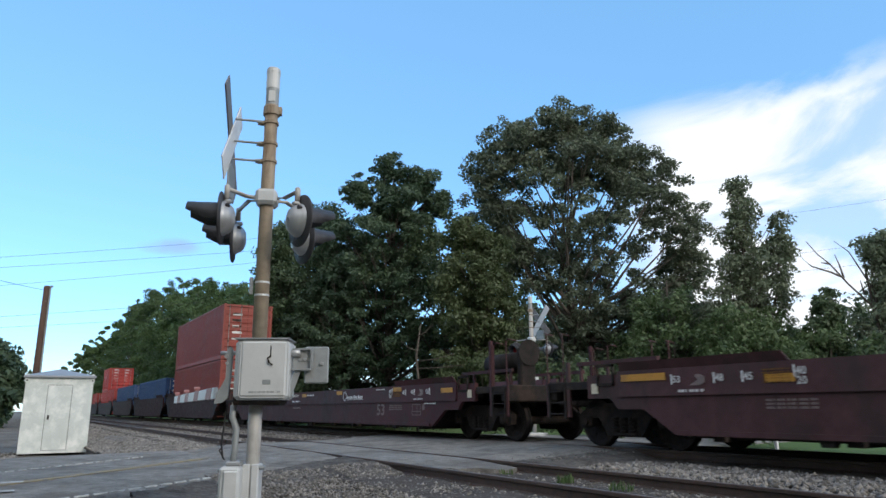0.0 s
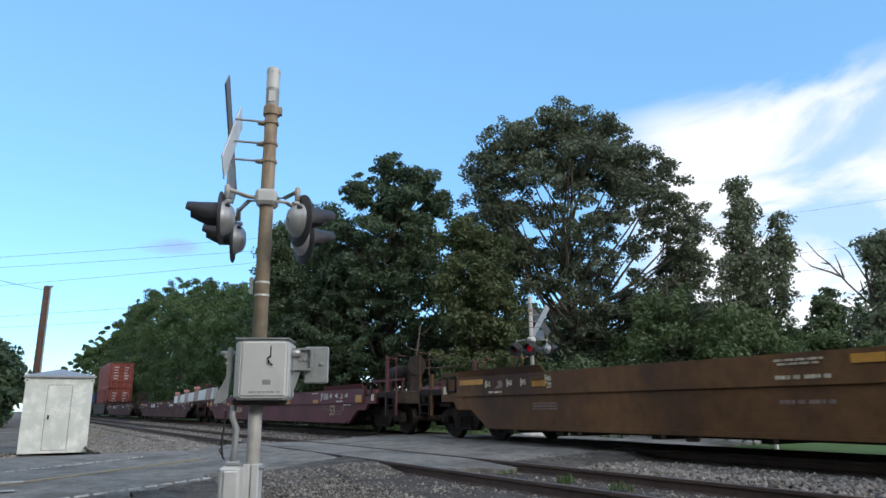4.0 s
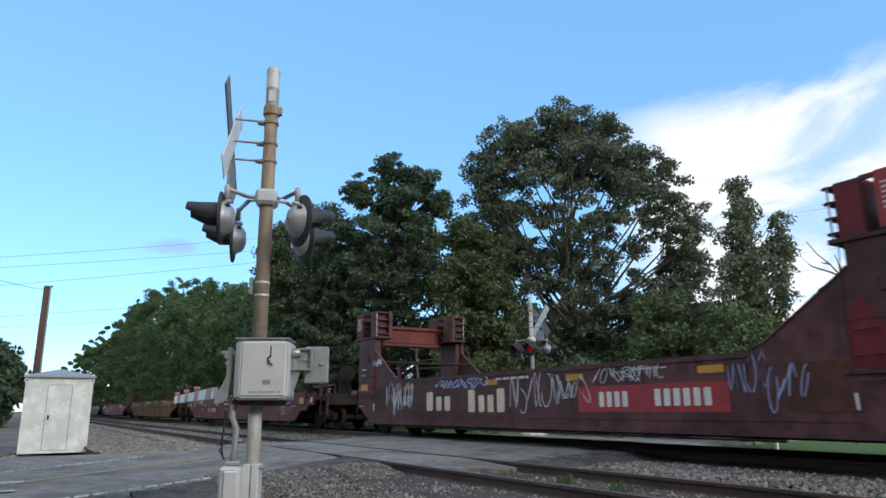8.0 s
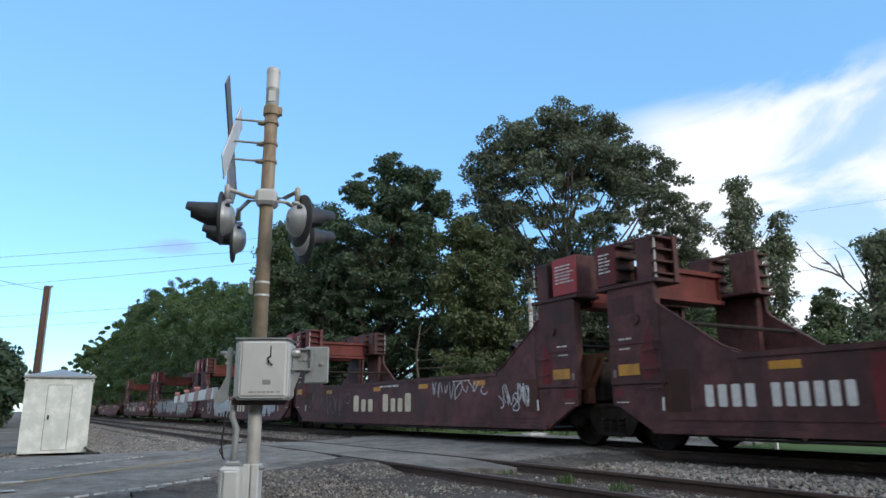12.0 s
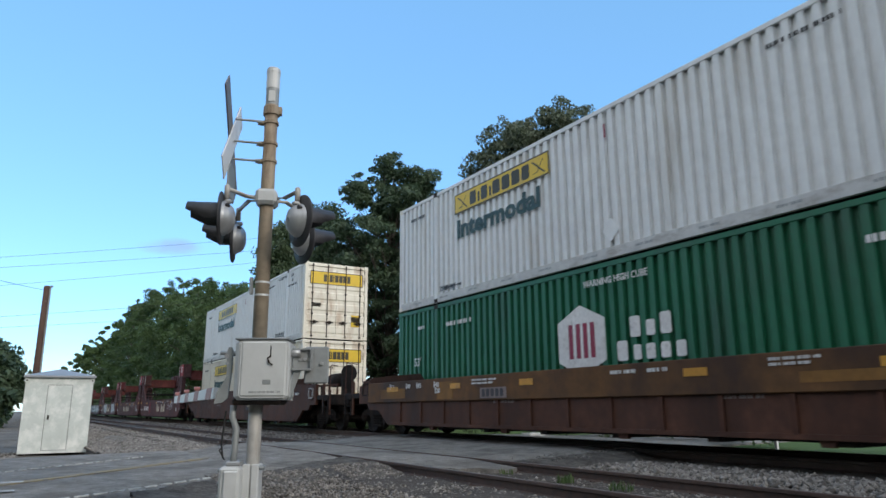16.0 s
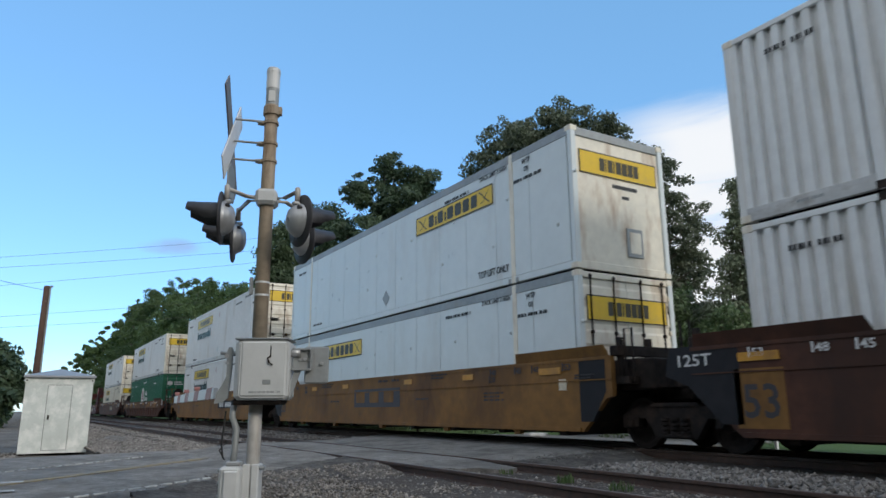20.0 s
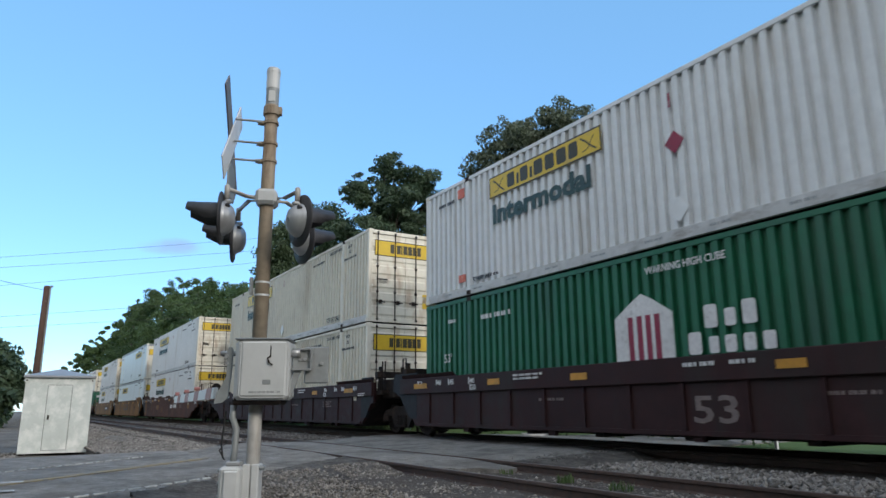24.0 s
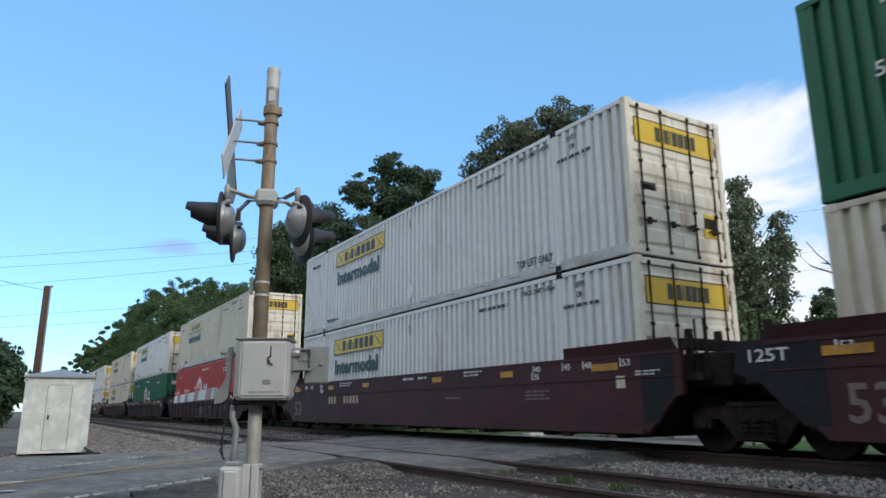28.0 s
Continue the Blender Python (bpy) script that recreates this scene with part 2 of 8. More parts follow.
RUST = (0.11, 0.045, 0.022)
GRIME = (0.035, 0.03, 0.028)
M = dict(
    asphalt=paint("asphalt", (0.262, 0.252, 0.238), 0.92, 0, 38, 0.36, 1.0, (0.14, 0.134, 0.126), 0.45, 0.7, spec=0.18),
    asphalt_old=paint("worn asphalt", (0.25, 0.238, 0.222), 0.92, 0, 35, 0.32, 1.0, (0.12, 0.114, 0.107), 0.45, 1.1, spec=0.18),
    crumbled=paint("crumbled dark asphalt", (0.10, 0.093, 0.087), 0.95, 0, 22, 0.5, 1.0, (0.17, 0.16, 0.145), 0.42, 3.0, spec=0.15),
    line_white=paint("worn white road paint", (0.56, 0.56, 0.54), 0.8, 0, 30, 0.2, 0.3, (0.24, 0.235, 0.225), 0.7, 7),
    line_yellow=paint("worn yellow road paint", (0.30, 0.235, 0.125), 0.85, 0, 30, 0.2, 0.3, (0.17, 0.165, 0.155), 0.75, 7),
    cinder=paint("dark cinder bed", (0.075, 0.065, 0.058), 0.95, 0, 12, 0.35, 0.9, (0.11, 0.1, 0.09), 0.4, 1.5, spec=0.18),
    stone=paint("crushed stone ballast", (0.215, 0.2, 0.185), 0.92, 0, 14, 0.25, 0.4, island=0.55, spec=0.2),
    tie=paint("creosoted timber", (0.05, 0.036, 0.028), 0.9, 0, 9, 0.4, 0.6, (0.1, 0.085, 0.07), 0.4, 3, 0.3, each=0.3, spec=0.18),
    rail=paint("rusty rail steel", (0.088, 0.056, 0.044), 0.75, 0.2, 12, 0.3, 0.3),
    rail_top=paint("worn rail head", (0.14, 0.118, 0.108), 0.5, 0.4, 20, 0.2, 0.1, RUST, 0.3, 5),
    steel=paint("grimy dark steel", (0.024, 0.020, 0.019), 0.85, 0, 8, 0.4, 0.25, (0.06, 0.04, 0.03), 0.4, 2, spec=0.18),
    maroon=paint("dull maroon car paint", (0.066, 0.027, 0.03), 0.6, 0, 4, 0.22, 0.15, GRIME, 0.35, 0.8, 2.5, spec=0.18),
    redbrown=paint("faded red-brown car paint", (0.125, 0.044, 0.047), 0.6, 0, 4, 0.2, 0.15, (0.08, 0.035, 0.037), 0.4, 0.6, 2.5, spec=0.18),
    umber=paint("dull umber car paint", (0.082, 0.04, 0.042), 0.6, 0, 4, 0.25, 0.15, GRIME, 0.4, 0.9, 3, spec=0.18),
    darkbrown=paint("dark brown car paint", (0.037, 0.0165, 0.017), 0.6, 0, 4, 0.25, 0.15, GRIME, 0.4, 0.9, 3, spec=0.18),
    stackbrown=paint("patchy maroon-brown car paint", (0.098, 0.045, 0.046), 0.62, 0, 3.5, 0.42, 0.2, (0.055, 0.036, 0.036), 0.45, 0.9, 2.5, spec=0.18),
    brown=paint("weathered brown car paint", (0.088, 0.04, 0.027), 0.65, 0, 4, 0.28, 0.2, (0.05, 0.028, 0.022), 0.5, 0.7, 3, spec=0.18),
    ochre=paint("sooty ochre car paint", (0.21, 0.108, 0.034), 0.62, 0, 4, 0.22, 0.2, (0.085, 0.045, 0.026), 0.42, 0.5, 2, spec=0.18),
    ochre_dark=paint("grimy ochre-brown car paint", (0.13, 0.066, 0.028), 0.65, 0, 4, 0.3, 0.2, (0.06, 0.035, 0.025), 0.55, 0.6, 2, spec=0.18),
    oxide=paint("oxide red steel", (0.16, 0.047, 0.042), 0.65, 0, 4, 0.25, 0.2, (0.07, 0.03, 0.028), 0.4, 0.9, 2, spec=0.18),
    towerred=paint("faded maroon-red patch paint", (0.17, 0.028, 0.035), 0.6, 0, 5, 0.3, 0.1, (0.085, 0.036, 0.036), 0.5, 1.6, 2, spec=0.18),
    redpaint=paint("bright red patch paint", (0.33, 0.03, 0.035), 0.55, 0, 5, 0.15, 0.1, (0.12, 0.03, 0.03), 0.3, 2),
    blackpaint=paint("flat black paint", (0.022, 0.021, 0.024), 0.6, 0, 6, 0.25, 0.1, spec=0.18),
    reflect=paint("dull yellow reflective tape", (0.52, 0.25, 0.025), 0.5, 0, 12, 0.15, 0.05, (0.2, 0.1, 0.04), 0.3, 3),
    cream_letter=paint("cream stencil paint", (0.62, 0.55, 0.42), 0.6, 0, 14, 0.15, 0.05, (0.2, 0.13, 0.1), 0.2, 5),
    white_letter=paint("white stencil paint", (0.68, 0.67, 0.66), 0.6, 0, 14, 0.12, 0.05, (0.3, 0.26, 0.25), 0.2, 6),
    gold_letter=paint("dull gold stencil paint", (0.42, 0.33, 0.21), 0.6, 0, 14, 0.2, 0.05, (0.16, 0.08, 0.06), 0.35, 5),
    faint_letter=paint("faded stencil paint", (0.2, 0.155, 0.145), 0.7, 0, 14, 0.25, 0.05),
    dark_letter=paint("dark stencil paint", (0.045, 0.04, 0.045), 0.6, 0, 14, 0.15, 0.05),
    spray_white=paint("white spray paint", (0.62, 0.64, 0.68), 0.55, 0, 10, 0.2, 0.05),
    spray_grey=paint("silver spray paint", (0.40, 0.44, 0.48), 0.45, 0.2, 6, 0.3, 0.05),
    spray_violet=paint("violet spray paint", (0.2, 0.045, 0.14), 0.5, 0, 8, 0.2, 0.05),
    spray_blue=paint("pale blue spray paint", (0.3, 0.34, 0.55), 0.5, 0, 8, 0.2, 0.05),
    white=paint("white container paint", (0.73, 0.74, 0.74), 0.5, 0, 5, 0.06, 0.08, (0.5, 0.46, 0.4), 0.2, 1.1, 6),
    cream=paint("dirty cream container paint", (0.66, 0.62, 0.52), 0.55, 0, 5, 0.08, 0.08, (0.42, 0.34, 0.24), 0.25, 0.6, 4),
    railgrey=paint("scuffed grey-white rail", (0.52, 0.52, 0.51), 0.55, 0, 6, 0.12, 0.1, (0.3, 0.27, 0.24), 0.4, 2.5, 0.5),
    pale=paint("pale grey-white panel", (0.63, 0.69, 0.71), 0.38, 0, 3, 0.04, 0.05, (0.5, 0.5, 0.48), 0.12, 0.5, 4),
    doorwhite=paint("rust-streaked door paint", (0.76, 0.72, 0.62), 0.5, 0, 5, 0.08, 0.08, (0.36, 0.22, 0.12), 0.3, 1.5, 3),
    green=paint("green container paint", (0.012, 0.125, 0.062), 0.5, 0, 5, 0.12, 0.08, (0.03, 0.09, 0.06), 0.25, 0.8, 4),
    red=paint("orange-red container paint", (0.47, 0.058, 0.05), 0.55, 0, 5, 0.1, 0.08, (0.33, 0.07, 0.05), 0.3, 0.8, 4),
    redold=paint("dull red container paint", (0.24, 0.045, 0.032), 0.6, 0, 5, 0.12, 0.08, (0.2, 0.06, 0.05), 0.3, 0.8, 4),
    blue=paint("dark blue container paint", (0.03, 0.075, 0.19), 0.55, 0, 5, 0.12, 0.08, (0.04, 0.07, 0.13), 0.3, 0.8, 4),
    yellow=paint("yellow sign panel", (0.70, 0.47, 0.02), 0.45, 0, 7, 0.06, 0.03, (0.45, 0.3, 0.1), 0.15, 2),
    olive_letter=paint("dark olive lettering", (0.04, 0.034, 0.012), 0.5, 0, 8, 0.1, 0.02),
    crimson=paint("crimson sign paint", (0.26, 0.02, 0.05), 0.5, 0, 8, 0.1, 0.02),
    sticker=paint("orange-red sticker", (0.62, 0.12, 0.05), 0.5, 0, 9, 0.15, 0.02, (0.7, 0.6, 0.5), 0.3, 9),
    black_letter=paint("black lettering", (0.02, 0.02, 0.02), 0.5, 0, 8, 0.1, 0.02),
    teal_letter=paint("dark green lettering", (0.016, 0.05, 0.044), 0.5, 0, 8, 0.1, 0.02),
    galv=paint("galvanised steel", (0.29, 0.31, 0.315), 0.5, 0.25, 9, 0.15, 0.1, (0.28, 0.27, 0.26), 0.3, 2, 3),
    mast=paint("stained silver mast paint", (0.46, 0.45, 0.43), 0.55, 0.15, 7, 0.15, 0.15, (0.24, 0.16, 0.09), 0.4, 3.2, 4),
    mastrust=paint("rust-stained mast paint", (0.33, 0.27, 0.20), 0.65, 0.1, 9, 0.22, 0.25, (0.12, 0.065, 0.03), 0.5, 6, 6),
    alubox=paint("cast aluminium housing", (0.56, 0.575, 0.575), 0.5, 0.15, 5, 0.07, 0.08, (0.45, 0.44, 0.42), 0.2, 1.5, 3),
    lampblack=paint("weathered black hood", (0.03, 0.03, 0.034), 0.55, 0, 10, 0.3, 0.1, (0.07, 0.07, 0.08), 0.3, 4),
    silver=paint("silver lamp housing", (0.42, 0.43, 0.44), 0.4, 0.5, 9, 0.12, 0.05),
    shed=paint("patched white shed paint", (0.60, 0.65, 0.63), 0.55, 0, 3.5, 0.07, 0.1, (0.82, 0.84, 0.82), 0.5, 3.0),
    shedroof=paint("grey metal roofing", (0.32, 0.34, 0.37), 0.5, 0.2, 6, 0.1, 0.1),
    concrete=paint("pale concrete", (0.5, 0.49, 0.47), 0.9, 0, 9, 0.15, 0.4),
    polewood=paint("brown timber pole", (0.085, 0.05, 0.038), 0.85, 0, 8, 0.3, 0.4, (0.13, 0.085, 0.07), 0.4, 1, 6),
    cable=paint("black cable", (0.02, 0.02, 0.02), 0.6, 0, 10, 0.1, 0),
    signwhite=paint("white sign sheeting", (0.72, 0.73, 0.74), 0.45, 0, 8, 0.06, 0.03),
    deadsign=paint("dull grey-brown sign back", (0.16, 0.14, 0.13), 0.5, 0.1, 6, 0.2, 0.05, (0.3, 0.3, 0.3), 0.3, 2),
    armred=paint("faded red gate sheeting", (0.36, 0.16, 0.15), 0.5, 0, 8, 0.1, 0.03),
    bark=paint("grey-brown bark", (0.09, 0.074, 0.062), 0.95, 0, 8, 0.35, 0.8),
    leaf_oak=leafy("oak foliage", (0.08, 0.104, 0.068), (0.165, 0.195, 0.125)),
    leaf_young=leafy("pale young foliage", (0.11, 0.14, 0.088), (0.22, 0.26, 0.165)),
    leaf_pine=leafy("dark pine foliage", (0.048, 0.086, 0.052), (0.098, 0.145, 0.075)),
    leaf_olive=leafy("olive pine foliage", (0.065, 0.095, 0.042), (0.12, 0.15, 0.065)),
    leaf_bright=leafy("bright green foliage", (0.065, 0.11, 0.048), (0.14, 0.2, 0.085)),
    leaf_dark=leafy("shaded woodland foliage", (0.056, 0.09, 0.05), (0.115, 0.165, 0.078)),
    leaf_row=leafy("green foliage beside the line", (0.058, 0.105, 0.04), (0.115, 0.185, 0.065)),
    lens_red=glow("lit red lens", (0.7, 0.012, 0.03), 0.16),
    lens_dull=paint("dark red lens", (0.12, 0.01, 0.012), 0.2, 0, 10, 0.1, 0),
    blade=leafy("grass blades", (0.06, 0.115, 0.03), (0.12, 0.17, 0.06)),
)


# ================= mesh helpers =================
class Mesh:
    """Collects vertices and faces; at() sets a matrix for what is added next."""

    def __init__(self):
        self.v, self.f, self.m = [], [], None

    def at(self, m=None):
        self.m = m
        return self

    def add(self, verts, faces):
        n = len(self.v)
        if self.m is not None:
            verts = [tuple(self.m @ Vector(q)) for q in verts]
        self.v += [tuple(q) for q in verts]
        self.f += [tuple(i + n for i in q) for q in faces]
        return self

    def box(self, x0, x1, y0, y1, z0, z1, c=0.0):
        if c <= 0:
            return self.add([(x, y, z) for z in (z0, z1) for y in (y0, y1) for x in (x0, x1)],
                            [(0, 2, 3, 1), (4, 5, 7, 6), (0, 1, 5, 4), (2, 6, 7, 3), (0, 4, 6, 2), (1, 3, 7, 5)])
        vs, ix = [], {}
        for sx in (0, 1):
            for sy in (0, 1):
                for sz in (0, 1):
                    p = ((x0, x1)[sx], (y0, y1)[sy], (z0, z1)[sz])
                    d = (c if not sx else -c, c if not sy else -c, c if not sz else -c)
                    for k in range(3):
                        ix[sx, sy, sz, k] = len(vs)
                        vs.append(tuple(p[j] + (0 if j == k else d[j]) for j in range(3)))
        fs = []
        for k, (a, b) in enumerate(((1, 2), (2, 0), (0, 1))):
            for s in (0, 1):
                q = []
                for sa, sb in ((0, 0), (1, 0), (1, 1), (0, 1)):
                    key = [0, 0, 0]
                    key[k], key[a], key[b] = s, sa, sb
                    q.append(ix[(*key, k)])
                fs.append(tuple(q if s else q[::-1]))
            for sa in (0, 1):
                for sb in (0, 1):
                    e = []
                    for s in (0, 1):
                        key = [0, 0, 0]
                        key[k], key[a], key[b] = s, sa, sb
                        e.append((ix[(*key, a)], ix[(*key, b)]))
                    q = (e[0][0], e[0][1], e[1][1], e[1][0])
                    fs.append(q if sa == sb else q[::-1])
        for key in [(a, b, d) for a in (0, 1) for b in (0, 1) for d in (0, 1)]:
            q = tuple(ix[(*key, k)] for k in range(3))
            fs.append(q if sum(key) % 2 else q[::-1])
        return self.add(vs, fs)

    def tube(self, pts, radii, n=8, caps=True):
        pts = [Vector(q) for q in pts]
        vs, fs = [], []
        for i, q in enumerate(pts):
            d = (pts[min(i + 1, len(pts) - 1)] - pts[max(i - 1, 0)]).normalized()
            a = d.orthogonal().normalized() if abs(d.z) < 0.9 else (Vector((1, 0, 0)) - d * d.x).normalized()
            b = d.cross(a)
            for k in range(n):
                w = 2 * math.pi * k / n
                vs.append(q + (a * math.cos(w) + b * math.sin(w)) * radii[i])
        for i in range(len(pts) - 1):
            for k in range(n):
                j = (k + 1) % n
                fs.append((i * n + k, i * n + j, (i + 1) * n + j, (i + 1) * n + k))
        if caps:
            fs += [tuple(range(n))[::-1], tuple(range(len(vs) - n, len(vs)))]
        return self.add(vs, fs)

    def cyl(self, p0, p1, r0, r1=None, n=10):
        return self.tube([p0, p1], [r0, r0 if r1 is None else r1], n)

    def prism(self, poly, y0, y1):
        """A polygon in x and z, drawn out along y."""
        n = len(poly)
        vs = [(x, y, z) for y in (y0, y1) for x, z in poly]
        fs = [tuple(range(n)), tuple(range(2 * n - 1, n - 1, -1))]
        fs += [(i, i + n, (i + 1) % n + n, (i + 1) % n) for i in range(n)]
        return self.add(vs, fs)

    def lathe(self, prof, n=16):
        """Profile of (radius, x), turned about the x axis."""
        vs, fs = [], []
        for r, x in prof:
            for k in range(n):
                w = 2 * math.pi * k / n
                vs.append((x, r * math.cos(w), r * math.sin(w)))
        for i in range(len(prof) - 1):
            for k in range(n):
                j = (k + 1) % n
                fs.append((i * n + k, i * n + j, (i + 1) * n + j, (i + 1) * n + k))
        fs += [tuple(range(n)), tuple(range(len(vs) - 1, len(vs) - n - 1, -1))]
        return self.add(vs, fs)

    def data(self, name, material, smooth=False):
        me = bpy.data.meshes.new(name)
        me.from_pydata(self.v, [], self.f)
        if smooth:
            me.polygons.foreach_set("use_smooth", [True] * len(me.polygons))
        me.materials.append(material)
        me.update()
        return me


def place(name, me, parent, label="", m=None):
    ob = new(name, me)
    ob.parent = parent
    if m is not None:
        ob.matrix_basis = m
    if label:
        tagged(ob, label)
    return ob


def part(name, mb, material, parent, label="", smooth=False, m=None):
    return place(name, mb.data(name, material, smooth), parent, label, m)


def thing(name, label, category, group="", m=None, kind=""):
    ob = new(name)
    ob.empty_display_size = 0.3
    tagged(ob, label, category, group, kind)
    if m is not None:
        ob.matrix_basis = m
    return ob


def structure(name, mb, material, label, smooth=False, category=""):
    return tagged(new(name, mb.data(name, material, smooth)), label, category, "", "structure")


MESHES = {}


def shared(key, make):
    if key not in MESHES:
        MESHES[key] = make()
    return MESHES[key]


def lettering(body, height, material, bold=0.0):
    """Upright flat letters as a mesh in the xy plane, from the origin to the right."""
    def make():
        cu = bpy.data.curves.new("lettering", "FONT")
        cu.body, cu.size, cu.extrude, cu.resolution_u = body, height / 0.7, 0.002, 2
        cu.offset = bold * height
        tmp = new("lettering", cu)
        bpy.context.view_layer.update()
        me = bpy.data.meshes.new_from_object(tmp.evaluated_get(bpy.context.evaluated_depsgraph_get()))
        bpy.data.objects.remove(tmp)
        bpy.data.curves.remove(cu)
        me.materials.clear()
        me.materials.append(material)
        return me
    return shared((body, height, material.name, bold), make)


def side_text(body, x0, x1, y, z, height, material, parent, name="lettering", bold=0.02):
    """Letters on a face that looks to -y, stretched to end at x1."""
    me = lettering(body, height, material, bold)
    w = max(q.co.x for q in me.vertices)
    return place(name, me, parent, "", pose(x0, y, z, 90) @ Matrix.Diagonal(((x1 - x0) / w, 1, 1, 1)))


def end_text(body, y0, y1, x, z, height, material, parent, name="lettering"):
    me = lettering(body, height, material)
    w = max(q.co.x for q in me.vertices)
    return place(name, me, parent, "", pose(x, y0, z, 90, 0, 90) @ Matrix.Diagonal(((y1 - y0) / w, 1, 1, 1)))


# ================= ground, road and tracks =================
RAIL_A, RAIL_B = 0.01, 0.108           # top of rail: the empty near track, the train's track
TRACK_A, TRACK_B = 5.745, 10.005       # their centre lines
ROAD = [(-1.5, -18), (-4.6, -10), (-7.6, -5), (-10.4, -1), (-12.1, 2.0), (-13.3, 4.6), (-13.9, 7), (-14.1, 10.5), (-14.6, 15), (-15.5, 22), (-17.5, 34), (-20, 60)]


def road_x(y):
    return float(np.interp(y, [q[1] for q in ROAD], [q[0] for q in ROAD]))


def bed(x, y):
    """Height of the ground."""
    z = -0.18 + 0.10 * noise.noise(Vector((x * 0.11, y * 0.11, 3.1))) + 0.025 * noise.noise(Vector((x * 0.9, y * 0.9, 7.7)))
    if 3.2 < y < 13:
        k = min(1, (y - 3.2) / 0.9, (13 - y) / 1.2)
        z = z * (1 - k) + (-0.165 if y < 8 else -0.07) * k
    if y < 3.2 and x < -17:
        z -= 0.17 * min(1, (-17 - x) / 4) * min(1, (3.2 - y) / 0.8)
    if y > 13:
        z += 0.06
    return z


def sheet(xs, ys, height):
    mb = Mesh()
    mb.v = [(x, y, height(x, y)) for y in ys for x in xs]
    n = len(xs)
    mb.f = [(j * n + i, j * n + i + 1, (j + 1) * n + i + 1, (j + 1) * n + i) for j in range(len(ys) - 1) for i in range(n - 1)]
    return mb


GX = [-3000, -1500, -700, -400, -250] + list(np.linspace(-180, -42, 47)) + list(np.linspace(-40, 12, 131)) + [14, 17, 20, 25, 32, 45, 70, 130, 300, 800, 2500]
GY = [-2500, -900, -300, -120, -60, -35, -22, -14] + list(np.linspace(-10, 16, 90)) + [17, 18, 20, 23, 27, 32, 40, 55, 80, 120, 200, 400, 1000, 3000]


def ground_mat():
    m = paint("earth and grass", (0.15, 0.135, 0.115), 0.95, 0, 9, 0.35, 0.9, (0.07, 0.06, 0.05), 0.5, 0.6)
    t = m.node_tree
    b = t.nodes["Principled BSDF"]
    earth = b.inputs["Base Color"].links[0].from_socket
    pos = t.nodes.new("ShaderNodeTexCoord").outputs["Object"]
    n = t.nodes.new("ShaderNodeTexNoise")
    t.links.new(pos, n.inputs["Vector"])
    n.inputs["Scale"].default_value, n.inputs["Detail"].default_value = 0.7, 6
    sp = t.nodes.new("ShaderNodeSeparateXYZ")
    t.links.new(pos, sp.inputs[0])
    ad = t.nodes.new("ShaderNodeMath")
    ad.operation = "MULTIPLY_ADD"
    t.links.new(n.outputs[0], ad.inputs[0])
    ad.inputs[1].default_value = 3.0
    t.links.new(sp.outputs[1], ad.inputs[2])
    far = t.nodes.new("ShaderNodeMapRange")
    t.links.new(ad.outputs[0], far.inputs[0])
    far.inputs[1].default_value, far.inputs[2].default_value = 15.3, 16.2
    near = t.nodes.new("ShaderNodeMapRange")
    t.links.new(ad.outputs[0], near.inputs[0])
    near.inputs[1].default_value, near.inputs[2].default_value, near.inputs[3].default_value, near.inputs[4].default_value = -1.5, 0.2, 1, 0
    mx = t.nodes.new("ShaderNodeMath")
    mx.operation = "MAXIMUM"
    t.links.new(far.outputs[0], mx.inputs[0])
    t.links.new(near.outputs[0], mx.inputs[1])
    g = t.nodes.new("ShaderNodeTexNoise")
    t.links.new(pos, g.inputs["Vector"])
    g.inputs["Scale"].default_value, g.inputs["Detail"].default_value = 6, 6
    gc = t.nodes.new("ShaderNodeMix")
    gc.data_type = "RGBA"
    t.links.new(g.outputs[0], gc.inputs[0])
    gc.inputs[6].default_value, gc.inputs[7].default_value = (0.035, 0.085, 0.018, 1), (0.10, 0.155, 0.04, 1)
    mix = t.nodes.new("ShaderNodeMix")
    mix.data_type = "RGBA"
    t.links.new(mx.outputs[0], mix.inputs[0])
    t.links.new(earth, mix.inputs[6])
    t.links.new(gc.outputs[2], mix.inputs[7])
    t.links.new(mix.outputs[2], b.inputs["Base Color"])
    return m


structure("ground", sheet(GX, GY, bed), ground_mat(), "gravelly earth verge with mown grass beyond the tracks")

# cinder bed under both tracks
structure("track_bed", sheet(list(np.linspace(-180, -40, 30)) + list(np.linspace(-39, 12, 90)) + [20, 40, 90], [3.55, 3.9, 4.3, 5.0, 6.4, 7.4, 8.4, 9.2, 10.8, 11.8, 12.3, 12.8],
                             lambda x, y: (-0.3 if y in (3.55, 12.8) else (-0.125 if y < 8 else -0.03)) + 0.02 * noise.noise(Vector((x * 1.3, y * 2, 0)))),
          M["cinder"], "dark cinder and dirt bed under the railway tracks")


def road_height(y):
    return float(np.interp(y, [-18, -2, 1.5, 3.6, 4.9, 6.6, 7.6, 8.6, 9.2, 10.8, 12.5, 15, 25], [-0.16, -0.13, -0.10, -0.06, 0.0, 0.0, 0.03, 0.08, 0.10, 0.10, 0.04, -0.05, -0.08]))


